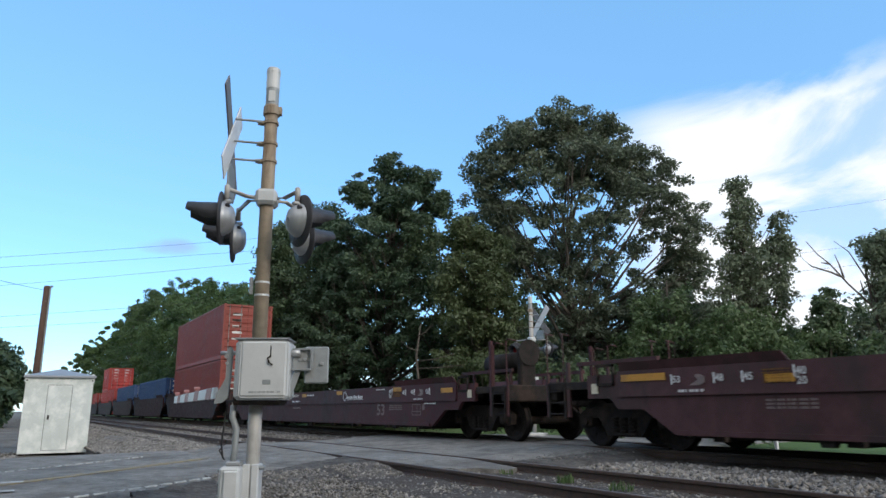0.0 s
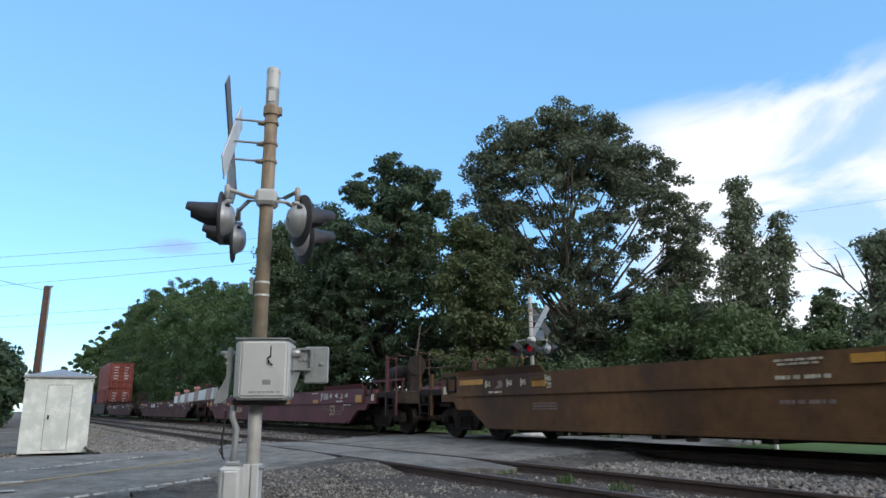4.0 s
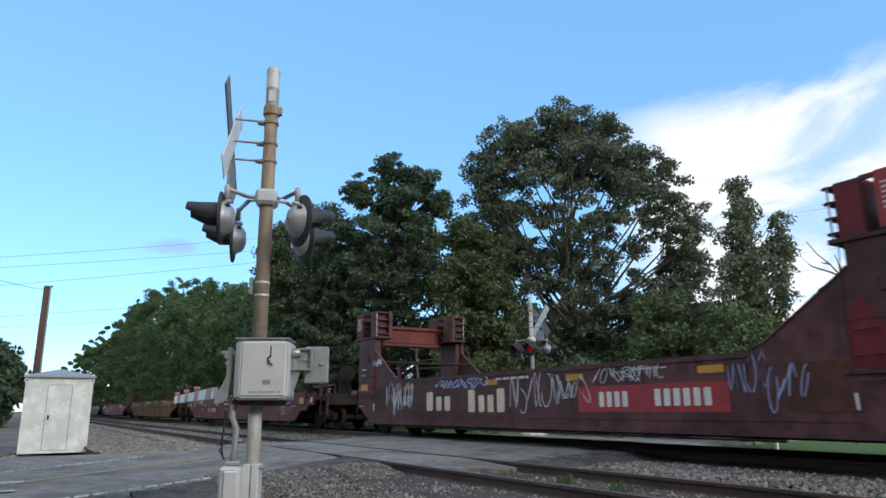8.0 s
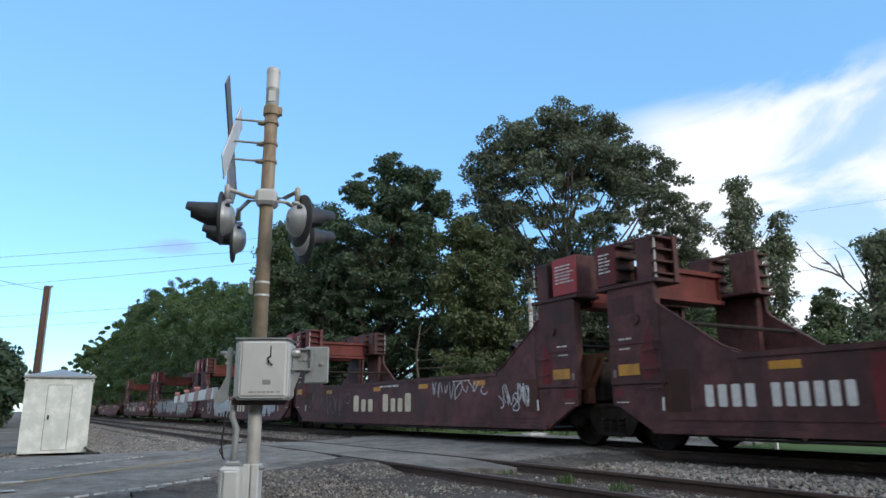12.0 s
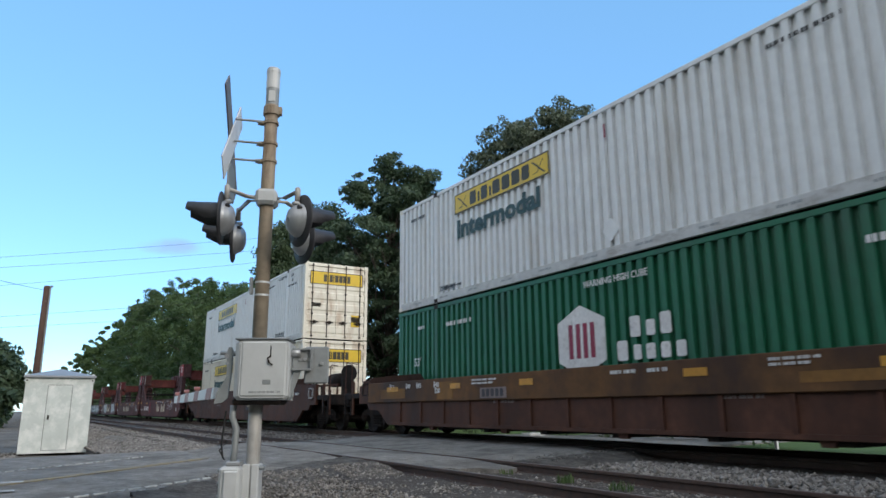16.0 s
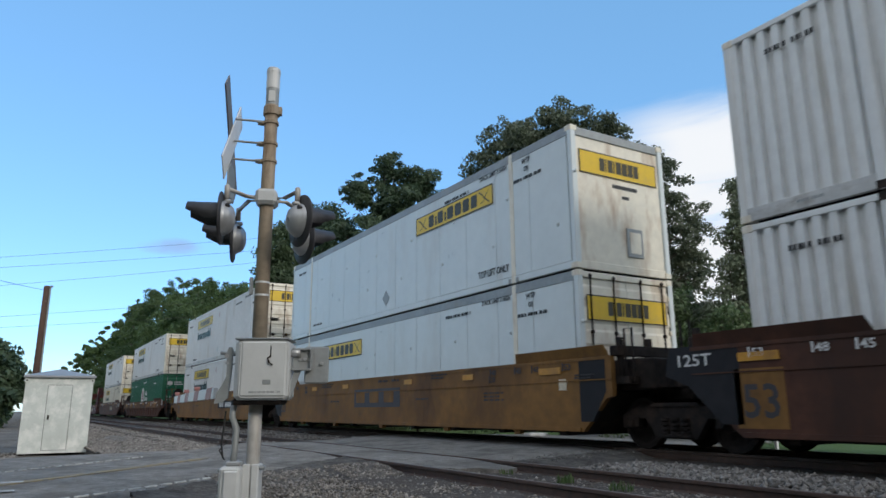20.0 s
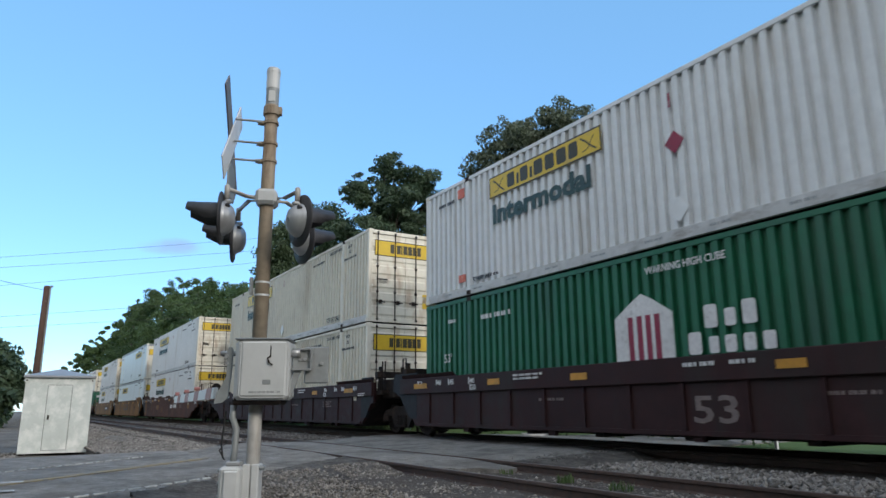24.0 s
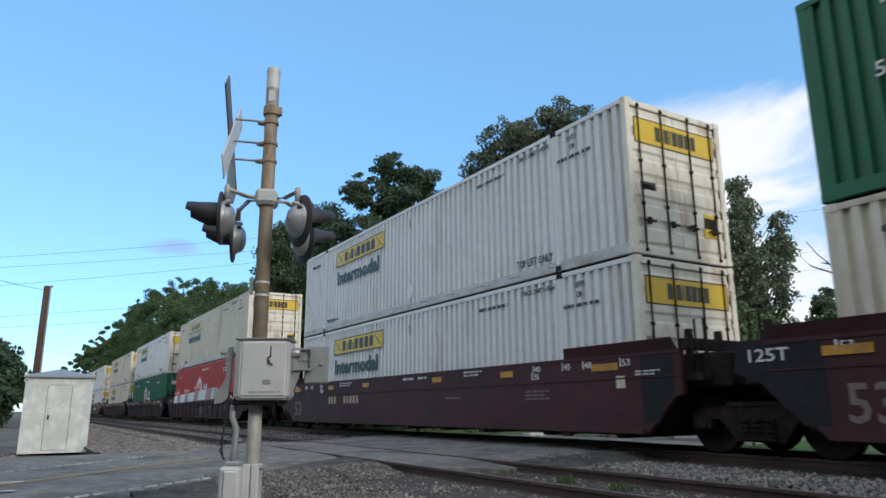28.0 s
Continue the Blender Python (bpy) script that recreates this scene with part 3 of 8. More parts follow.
def road_slab(name, y0, y1, left, right, step, material, label, rough=0.0, thick=0.22, seed=1):
    """A slab of road between two lines, with ragged ends where it stops beside the rails."""
    rnd = random.Random(seed)
    n = max(2, int((y1 - y0) / step) + 1)
    mb, row = Mesh(), 9
    for j in range(n):
        y = y0 + (y1 - y0) * j / (n - 1)
        a, b = left(y) + rnd.uniform(-rough, rough), right(y) + rnd.uniform(-rough, rough)
        for i in range(row):
            k = i / (row - 1)
            x = a + (b - a) * k
            mb.v.append((x, y, road_height(y) + 0.012 * noise.noise(Vector((x * 0.8, y * 0.8, 2))) - (0.05 + rnd.uniform(0, 0.03) if i in (0, row - 1) and rough else 0)))
    top = len(mb.v)
    mb.v += [(x, y, z - thick) for x, y, z in mb.v]
    for j in range(n - 1):
        for i in range(row - 1):
            q = (j * row + i, j * row + i + 1, (j + 1) * row + i + 1, (j + 1) * row + i)
            mb.f += [q, tuple(i2 + top for i2 in q[::-1])]
        for i in (0, row - 1):
            q = (j * row + i, (j + 1) * row + i, (j + 1) * row + i + top, j * row + i + top)
            mb.f.append(q if i else q[::-1])
    for j in (0, n - 1):
        for i in range(row - 1):
            mb.f.append((j * row + i, j * row + i + 1, j * row + i + 1 + top, j * row + i + top))
    return structure(name, mb, material, label)


CROSS_L, CROSS_R = lambda y: -18.6 - 0.1 * (y - 5), lambda y: -9.25 - 0.05 * (y - 5)
road_slab("road", -18, 3.2, lambda y: float(np.interp(y, [-18, -8, -2, 0.5, 3.2], [-5.4, -11, -16.2, -18.2, -17.5])), lambda y: float(np.interp(y, [-18, -5, 0.5, 2.2, 3.2], [1.8, -4.4, -8.1, -9.3, -10.1])), 0.4, M["asphalt"], "worn grey asphalt road with faded lines", 0.04)
road_slab("road_approach", 3.2, 4.92, lambda y: float(np.interp(y, [3.2, 4.9], [-17.3, -18.6])), lambda y: float(np.interp(y, [3.2, 4.2, 4.92], [-10.1, -10.8, -11.2])), 0.2, M["asphalt_old"], "patched asphalt ramp up to the first rail", 0.05, seed=2)
road_slab("crossing_panel", 5.06, 6.43, CROSS_L, lambda y: float(np.interp(y, [5.06, 6.43], [-9.3, -8.45])), 0.14, M["asphalt"], "asphalt between the rails of the near track", 0.07, seed=3)
road_slab("crossing_middle", 6.57, 9.18, CROSS_L, lambda y: float(np.interp(y, [6.5, 7.2, 8.0, 9.2], [-8.75, -8.45, -8.25, -8.8])), 0.16, M["asphalt_old"], "pale worn asphalt between the two tracks", 0.09, seed=4)
road_slab("crossing_panel_far", 9.33, 10.68, CROSS_L, lambda y: -9.2, 0.2, M["asphalt_old"], "asphalt between the rails under the train", 0.07, seed=5)
road_slab("road_far", 10.83, 60, lambda y: min(-18.4 + 0.02 * y, road_x(y) - 3.3), lambda y: max(road_x(y) + 3.3, -9.6 - 0.4 * (y - 10.8)), 0.8, M["asphalt"], "asphalt road on beyond the tracks", 0.03, seed=6)


# crumbled shoulder where the asphalt breaks up beside the first rail, and the loose end of the crossing
def shoulder(x, y):
    edge = float(np.interp(y, [1.2, 2.2, 3.2, 4.2, 4.92], [-8.6, -9.3, -10.1, -10.8, -11.2]))
    out = float(np.interp(y, [1.2, 2.2, 3.0, 4.0, 4.5, 4.92], [-8.2, -8.7, -8.75, -8.85, -8.95, -9.0]))
    u = min(1, max(0, (x - edge + 0.25) / (out - edge + 0.25)))
    drop = u ** (1.4 if y < 4 else 4)
    return (road_height(y) + 0.004) * (1 - drop) + (-0.17) * drop + 0.018 * noise.noise(Vector((x * 3, y * 3, 4))) + 0.012 * noise.noise(Vector((x * 9, y * 9, 1)))


structure("road_shoulder", sheet(list(np.linspace(-11.5, -8.1, 58)), list(np.linspace(1.2, 4.92, 54)), lambda x, y: shoulder(x, y) - (0.3 if x < float(np.interp(y, [1.2, 2.2, 3.2, 4.2, 4.92], [-8.6, -9.3, -10.1, -10.8, -11.2])) - 0.25 else 0)),
          M["crumbled"], "crumbling dark edge of the asphalt beside the first rail")
structure("crossing_end", sheet(list(np.linspace(-9.0, -7.3, 30)), list(np.linspace(6.62, 9.1, 36)),
                                lambda x, y: -0.14 + (road_height(y) + 0.145) * min(1, max(0, (-7.45 - x - 0.35 * abs(y - 7.9)) / 0.85)) ** 0.8 + 0.02 * noise.noise(Vector((x * 5, y * 5, 9))) - 0.012),
          M["crumbled"], "rough broken end of the asphalt between the tracks")


def road_line(name, offset, y0, y1, width, material, label, dash=None):
    mb = Mesh()
    y = y0
    while y < y1:
        e = min(y1, y + (dash[0] if dash else 0.5))
        p = []
        for q in (y, e):
            c = road_x(q) + offset(q)
            p += [(c - width / 2, q, road_height(q) + 0.014), (c + width / 2, q, road_height(q) + 0.014)]
        p += [(x, yy, z - 0.012) for x, yy, z in p]
        mb.add(p, [(0, 1, 3, 2), (0, 4, 5, 1), (2, 3, 7, 6), (0, 2, 6, 4), (1, 5, 7, 3)])
        y = e + (dash[1] if dash else 0)
    return structure(name, mb, material, label)


road_line("edge_line_1", lambda y: float(np.interp(y, [-6, -0.1, 2.05, 3], [-1.6, -1.97, -2.7, -3.0])), -6, 2.2, 0.07, M["line_white"], "broken remains of a white edge line", (0.12, 0.05))
road_line("edge_line_2", lambda y: float(np.interp(y, [-6, 0.8, 2.24, 3], [2.8, 2.63, 2.45, 2.4])), -6, 2.3, 0.075, M["line_white"], "broken remains of a white edge line", (0.15, 0.045))
road_line("centre_line", lambda y: float(np.interp(y, [-8, -0.1, 2.88, 3.2], [0.3, 0.23, -0.83, -0.95])), -8, 3.1, 0.26, M["line_yellow"], "worn yellow centre line")
mb = Mesh()
for c, yy in ((-9.55, -0.2), (-10.7, -0.1)):
    mb.add([(c - 0.2, yy - 0.6, -0.092), (c + 0.1, yy - 0.6, -0.092), (c - 0.1, yy + 0.28, -0.092), (c - 0.28, yy + 0.28, -0.092)], [(0, 1, 2, 3)])
structure("stop_line", mb, M["line_white"], "worn white stop bars on the road")


def track(name, y, top, label, first, last):
    tr = thing(name, label, "railway track", kind="structure")
    prof = [(-0.07, -0.16), (0.07, -0.16), (0.07, -0.145), (0.012, -0.12), (0.012, -0.045), (0.036, -0.035), (0.036, -0.006), (0.03, 0.0), (-0.03, 0.0), (-0.036, -0.006), (-0.036, -0.035), (-0.012, -0.045), (-0.012, -0.12), (-0.07, -0.145)]
    for s in (-0.755, 0.755):
        mb, hd = Mesh(), Mesh()
        n = len(prof)
        mb.v = [(x, y + s + a, top + b) for x in (-420, 60) for a, b in prof]
        mb.f = [(i, (i + 1) % n, (i + 1) % n + n, i + n) for i in range(n)]
        part("rail", mb, M["rail"], tr, "rusty steel rail")
        hd.box(-420, 60, y + s - 0.026, y + s + 0.026, top - 0.003, top + 0.0015)
        part("rail_head", hd, M["rail_top"], tr, "bright worn rail head")
    tie = Mesh().box(-0.115, 0.115, -1.3, 1.3, -0.34, -0.16, 0.012).data("tie", M["tie"])
    plate = Mesh().box(-0.09, 0.09, -0.17, 0.17, -0.162, -0.148, 0.004)
    for sy in (-0.1, 0.1):
        plate.box(-0.05, -0.03, sy - 0.012, sy + 0.012, -0.15, -0.125).box(0.03, 0.05, sy - 0.012, sy + 0.012, -0.15, -0.125)
    plate = plate.data("tie_plate", M["rail"])
    rnd = random.Random(int(y * 10))
    x = first
    while x < last:
        if not -18.4 < x < -9.7:
            o = place("tie", tie, tr, "", pose(x + rnd.uniform(-0.03, 0.03), y + rnd.uniform(-0.05, 0.05), top + rnd.uniform(-0.012, 0.004), 0, 0, rnd.uniform(-1.5, 1.5)))
            if x > -40:
                for s in (-0.755, 0.755):
                    place("tie_plate", plate, tr, "", pose(x, y + s, top))
        x += 0.52
    return tr


track("track_near", TRACK_A, RAIL_A, "empty railway track with rusty rails on timber ties", -62, 4)
track("track_far", TRACK_B, RAIL_B, "railway track under the train, rails on timber ties", -40, 4)


# ---- crushed stone
def stones(name, spots, label, lo=0.013, hi=0.036, seed=5):
    """Small broken stones as real geometry. spots: (x0, x1, y0, y1, how many, height function)."""
    rng = np.random.default_rng(seed)
    base = np.array([(1, 0, 0), (-1, 0, 0), (0, 1, 0), (0, -1, 0), (0, 0, 1), (0, 0, -1)], float)
    tri = np.array([(0, 2, 4), (2, 1, 4), (1, 3, 4), (3, 0, 4), (2, 0, 5), (1, 2, 5), (3, 1, 5), (0, 3, 5)])
    vs, n = [], 0
    for x0, x1, y0, y1, count, hf in spots:
        x, y = rng.uniform(x0, x1, count), rng.uniform(y0, y1, count)
        z = np.array([hf(a, b) for a, b in zip(x, y)])
        r = rng.uniform(lo, hi, count) * rng.choice([1, 1, 1, 1.5], count)
        q = base[None] * rng.uniform(0.55, 1.25, (count, 6, 1)) + rng.uniform(-0.35, 0.35, (count, 6, 3))
        a = rng.uniform(0, 6.28, count)
        c, s = np.cos(a)[:, None], np.sin(a)[:, None]
        q = np.stack([q[..., 0] * c - q[..., 1] * s, q[..., 0] * s + q[..., 1] * c, q[..., 2] * 0.75], -1) * r[:, None, None]
        vs.append((q + np.stack([x, y, z + r * 0.3], -1)[:, None]).reshape(-1, 3))
        n += count
    v = np.concatenate(vs)
    f = (tri[None] + np.arange(n)[:, None, None] * 6).reshape(-1)
    me = bpy.data.meshes.new(name)
    me.vertices.add(len(v)); me.vertices.foreach_set("co", v.ravel())
    me.loops.add(len(f)); me.loops.foreach_set("vertex_index", f)
    me.polygons.add(n * 8); me.polygons.foreach_set("loop_start", np.arange(n * 8) * 3)
    me.materials.append(M["stone"])
    me.update(calc_edges=True)
    return tagged(new(name, me), label, "ballast", "", "stuff")


flat_a, flat_b = (lambda x, y: -0.12), (lambda x, y: -0.05)
mid = lambda x, y: -0.13 + 0.09 * min(1, max(0, (y - 7.0) / 1.6)) + 0.05 * math.exp(-((y - 7.5) / 0.5) ** 2)
stones("ballast", [
    (-8.0, 3.5, 6.7, 8.5, 19000, mid),
    (-22.6, -17.7, 1.75, 4.5, 14000, lambda x, y: (-0.2 if x < -19 or y > 3 else -0.16) + 0.09 * max(0, y - 2.6) / 2.0), (-30, -22.6, 1.6, 4.6, 9000, lambda x, y: -0.26 + 0.15 * max(0, y - 2.6) / 2.0), (-24, -18.9, -1.5, 0.1, 3000, lambda x, y: bed(x, y)), (-55, -30, 2.4, 4.6, 8000, lambda x, y: -0.26 + 0.15 * (y - 2.4) / 2.2),
    (-40, -18.7, 6.7, 9.0, 5000, mid), (-40, -18.7, 4.9, 6.6, 2500, flat_a), (-22, 3, 11.2, 12.8, 3500, flat_b), (-60, -40, 6.7, 9.0, 2000, mid)],
    "grey crushed stone ballast along the railway tracks")
stones("gravel", [(-9.6, -4.0, 2.2, 4.4, 5000, lambda x, y: max(bed(x, y), -0.15)), (-10.5, -1.5, 0.8, 3.6, 6500, lambda x, y: bed(x, y) - 0.005), (-9.4, 3, 3.6, 5.0, 5000, lambda x, y: -0.135), (-9.3, 2, 5.0, 6.5, 3500, lambda x, y: -0.135), (-9.0, 2, 8.5, 9.1, 250, lambda x, y: -0.05), (-10.2, -8.3, 2.3, 4.85, 2600, lambda x, y: shoulder(x, y) - 0.004), (-8.6, -7.2, 6.7, 8.9, 900, lambda x, y: -0.12), (-9.3, -8.3, 6.7, 8.9, 120, lambda x, y: road_height(y))], "fine gravel on the verge round the signal", 0.008, 0.022, 8)


# ---- grass tufts
def tuft(name, x, y, z, count, h, spread, label, seed):
    rnd = random.Random(seed)
    mb = Mesh()
    for _ in range(count):
        a, r = rnd.uniform(0, 6.28), spread * math.sqrt(rnd.random())
        px, py, hh, w = x + r * math.cos(a), y + r * math.sin(a), h * rnd.uniform(0.5, 1), rnd.uniform(0.004, 0.009)
        b = rnd.uniform(0, 6.28)
        dx, dy, lean = math.cos(b), math.sin(b), rnd.uniform(0.1, 0.6) * hh
        mb.add([(px - dy * w, py + dx * w, z), (px + dy * w, py - dx * w, z), (px + dy * w * 0.7 + dx * lean * 0.4, py - dx * w * 0.7 + dy * lean * 0.4, z + hh * 0.6),
                (px - dy * w * 0.7 + dx * lean * 0.4, py + dx * w * 0.7 + dy * lean * 0.4, z + hh * 0.6), (px + dx * lean, py + dy * lean, z + hh)], [(0, 1, 2, 3), (3, 2, 4)])
    return tagged(new(name, mb.data(name, M["blade"])), label, "grass", "", "stuff")


# ================= trees =================
def leaf_mesh(name, centres, radii, counts, size, material, rng, flatten=0.8, droop=0.15):
    """Leaves as small folded rhombs in clumps."""
    out, faces = [], []
    for c, r, n in zip(centres, radii, counts):
        d = rng.normal(size=(n, 3))
        d *= (rng.random(n) ** 0.45 * (0.82 + 0.3 * rng.random(n)) / np.linalg.norm(d, axis=1))[:, None]
        tilt = rng.normal(size=2) * 0.25
        p = c + d * r * np.array([1, 1, flatten])
        p[:, 2] += (d[:, 0] * tilt[0] + d[:, 1] * tilt[1]) * r - droop * r * np.linalg.norm(d, axis=1) ** 2
        out.append(p)
        faces.append(d * 0.9 + np.array([0, 0, 0.45]))
    p = np.concatenate(out)
    n = len(p)
    # each leaf turns its face outwards from its clump and up, loosely
    nor = np.concatenate(faces) + rng.normal(size=(n, 3)) * 0.7
    nor /= np.linalg.norm(nor, axis=1)[:, None]
    a = np.cross(nor, rng.normal(size=(n, 3)))
    a /= np.linalg.norm(a, axis=1)[:, None]
    b = np.cross(nor, a)
    s = size * rng.uniform(0.6, 1.3, n)[:, None]
    v = np.stack([p - a * s, p - b * s * 0.5, p + a * s, p + b * s * 0.5], 1).reshape(-1, 3)
    me = bpy.data.meshes.new(name)
    me.vertices.add(4 * n); me.vertices.foreach_set("co", v.ravel())
    me.loops.add(4 * n); me.loops.foreach_set("vertex_index", np.arange(4 * n))
    me.polygons.add(n); me.polygons.foreach_set("loop_start", np.arange(n) * 4)
    me.materials.append(material)
    me.update(calc_edges=True)
    return me


def tree(x, y, height, spread, seed, leaf, label, low=0.25, clumps=46, leaves=260, size=0.13, clump_r=1.0, shape="round", name="tree", wood="bark", trunk_r=None, group="", per_limb=3, lobes=None, flatten=0.62, trunk_top=0.9):
    """A tapered trunk with limbs, and a crown of leaf clumps on the limbs' ends."""
    rng, rnd = np.random.default_rng(seed), random.Random(seed)
    z0 = -0.15
    t = thing(name, label, "tree", group, Matrix.Translation((x, y, z0)))
    r0 = trunk_r or height * 0.02
    wood_mb = Mesh()
    lean = (rnd.uniform(-0.4, 0.4), rnd.uniform(-0.4, 0.4))
    steps = [k / 6 for k in range(7)]
    tp = [Vector((lean[0] * k * 1.5 + 0.15 * math.sin(5 * k + seed), lean[1] * k * 1.5, height * trunk_top * k)) for k in steps]
    wood_mb.tube(tp, [r0 * (1.25 if k == 0 else 1 - 0.85 * k) for k in steps], 7)
    centres, radii = [], []
    # lobes: (along the row, across it, height, half width, half height, clumps), shares of the crown
    for du, dv, lz, lr, lh, n in (lobes or ()):
        mid_l = Vector((du * 0.52 - dv * 0.85, du * 0.85 + dv * 0.52, lz))
        for i in range(n):
            z = 1 - 2 * (i + 0.5) / n
            a = i * 2.399 + rnd.uniform(-0.3, 0.3)
            f = 0.25 + 0.75 * rnd.random() ** 0.6
            q = math.sqrt(1 - z * z)
            c = mid_l + Vector((q * math.cos(a) * lr * f, q * math.sin(a) * lr * f, z * lh * f))
            c.z = max(c.z, 0.5)
            centres.append(np.array(c))
            radii.append(clump_r * rnd.uniform(0.6, 1.3))
            if i % per_limb == 0:
                k = max(low * (0.7 + 0.9 * rnd.random()), min(0.85, (c.z - (0.4 if flatten < 0.6 else 1.0) * math.hypot(c.x, c.y)) / height - 0.08))
                s0 = Vector((lean[0] * k * 1.5, lean[1] * k * 1.5, height * 0.9 * k))
                m1 = s0.lerp(c, 0.5) + Vector((rnd.uniform(-0.3, 0.3), rnd.uniform(-0.3, 0.3), -0.1 * lr + rnd.uniform(-0.3, 0.3)))
                wood_mb.tube([s0, m1, c], [r0 * 0.34 * (1.1 - k), r0 * 0.2 * (1.1 - k), 0.012], 5, False)
    for i in range(0 if lobes else clumps):
        k = low + (1 - low) * ((i + rnd.random()) / clumps)          # height share
        u = (k - low) / (1 - low)
        if shape == "round":
            env = math.sqrt(max(0.02, 1 - (abs(u - 0.42) / 0.62) ** 2.2))
        elif shape == "dome":
            env = math.sqrt(max(0.05, 1 - (max(0, u - 0.35) / 0.66) ** 3)) * (0.72 + 0.28 * min(1, u / 0.35))
        elif shape == "cone":
            env = 0.18 + 0.95 * (1 - u) ** 0.85
        elif shape == "tall":
            env = math.sqrt(max(0.03, 1 - (abs(u - 0.4) / 0.66) ** 2))
        else:
            env = 1.0 - 0.35 * u
        a = i * 2.399 + rnd.uniform(-0.5, 0.5)
        r = spread * env * (0.35 + 0.65 * math.sqrt(rnd.random())) * (0.9 + 0.25 * math.sin(3 * a + seed))
        c = Vector((r * math.cos(a) + lean[0] * k * 1.5, r * math.sin(a) + lean[1] * k * 1.5, height * k * 0.97))
        centres.append(np.array(c))
        radii.append(clump_r * rnd.uniform(0.65, 1.25) * (0.6 if u > 0.9 else 1))
        if i % per_limb == 0 and r > spread * 0.25:
            s = max(low * 0.75, k - rnd.uniform(0.14, 0.3))
            b = Vector((lean[0] * s * 1.5, lean[1] * s * 1.5, height * 0.9 * s))
            m1 = b.lerp(c, 0.5) + Vector((0, 0, -0.05 * r))
            wood_mb.tube([b, m1, c], [r0 * 0.34 * (1.1 - s), r0 * 0.2 * (1.1 - s), 0.012], 5, False)
    part("trunk", wood_mb, M[wood], t, smooth=True)
    if leaves:
        counts = [max(10, int(0.72 * leaves * (q / clump_r) ** 2)) for q in radii]
        size *= 1.42
        place("crown", leaf_mesh("crown", centres, radii, counts, size, M[leaf], rng, flatten), t)
    return t


# big oak and its neighbours beyond the tracks
tree(-27.5, 24.75, 18.4, 6.7, 3, "leaf_oak", "tall spreading oak with a rounded dusty green crown", 0.24, leaves=250, size=0.078, clump_r=0.62, trunk_r=0.40, per_limb=13, trunk_top=0.5,
     lobes=[(0.2, 0, 12.4, 5.0, 4.8, 120), (-4.2, 0, 11.2, 1.7, 2.2, 28), (-4.1, 0, 14.0, 1.6, 1.6, 28), (-2.8, 0, 15.9, 1.8, 1.4, 28), (-0.2, 0, 16.5, 1.9, 1.5, 28), (2.2, 0, 15.9, 1.5, 1.3, 22), (4.7, 0, 13.2, 2.0, 1.8, 34), (3.1, 0, 14.2, 1.5, 1.3, 20), (0.4, 0, 14.4, 3.2, 1.6, 40), (6.0, 0, 10.6, 1.6, 2.0, 32), (6.2, 0, 8.2, 1.4, 1.5, 26), (5.0, 0, 6.2, 2.4, 1.5, 30), (-3.4, 0, 8.8, 1.8, 1.4, 22), (-1.6, 0.6, 9.6, 3.0, 2.2, 24), (2.4, 0.6, 9.4, 3.2, 2.2, 24), (0, 0, 7.0, 4.2, 2.0, 44), (2.8, 0, 5.4, 3.4, 1.8, 46), (-1, 0, 4.2, 3.4, 1.6, 40), (1.5, 0, 2.6, 3.4, 1.4, 30)])
tree(-22.9, 27.2, 12.0, 3.5, 14, "leaf_oak", "oak with a loose green crown", 0.22, leaves=260, size=0.074, clump_r=0.8, per_limb=2, trunk_top=0.6, lobes=[(0, 0, 4.4, 2.6, 2.0, 44)])
tree(-33.2, 16.6, 15.2, 3.9, 5, "leaf_pine", "dark pine with an uneven pointed top", 0.16, leaves=300, size=0.072, clump_r=0.55, per_limb=2, flatten=0.5,
     lobes=[(0, 0, 14.1, 0.8, 1.0, 16), (-1.8, 0, 13.1, 0.9, 0.8, 14), (1.7, 0, 13.5, 1.0, 0.8, 18), (2.8, 0, 12.2, 0.7, 0.8, 12), (0.3, 0, 12.1, 2.5, 1.0, 40), (0.2, 0, 10.3, 3.2, 1.5, 66), (0, 0, 7.8, 3.8, 2.0, 90), (0.3, 0, 4.6, 4.2, 2.0, 80)])
tree(-35.2, 14.8, 12.6, 3.2, 6, "leaf_pine", "dark pine beside taller trees", 0.12, leaves=300, size=0.072, clump_r=0.6, per_limb=2, flatten=0.5, lobes=[(0, 0, 10.4, 1.5, 1.6, 26), (0, 0, 8.0, 2.5, 1.7, 46), (0, 0, 5.2, 3.2, 2.0, 56), (0.6, 0, 2.6, 3.0, 1.4, 36)])
tree(-38.6, 14.6, 13.6, 2.6, 27, "leaf_dark", "dark leafy tree beyond the signal mast", 0.1, leaves=330, size=0.08, clump_r=0.75, per_limb=3, lobes=[(0.2, 0, 12.0, 1.2, 1.3, 24), (-1.7, 0, 11.2, 1.2, 1.3, 24), (-2.4, 0, 8.8, 1.6, 1.8, 36), (0.6, 0, 8.8, 2.2, 2.2, 44), (-0.6, 0, 5.4, 3.0, 2.2, 54)])
tree(-31.4, 19.4, 11.6, 4.2, 7, "leaf_dark", "dense dark green tree at the edge of the wood", 0.12, 90, 300, 0.08, 0.95, "round")
tree(-37.5, 14.2, 10.2, 3.2, 8, "leaf_dark", "dense dark green tree at the edge of the wood", 0.08, 80, 380, 0.085, 0.95, "round")
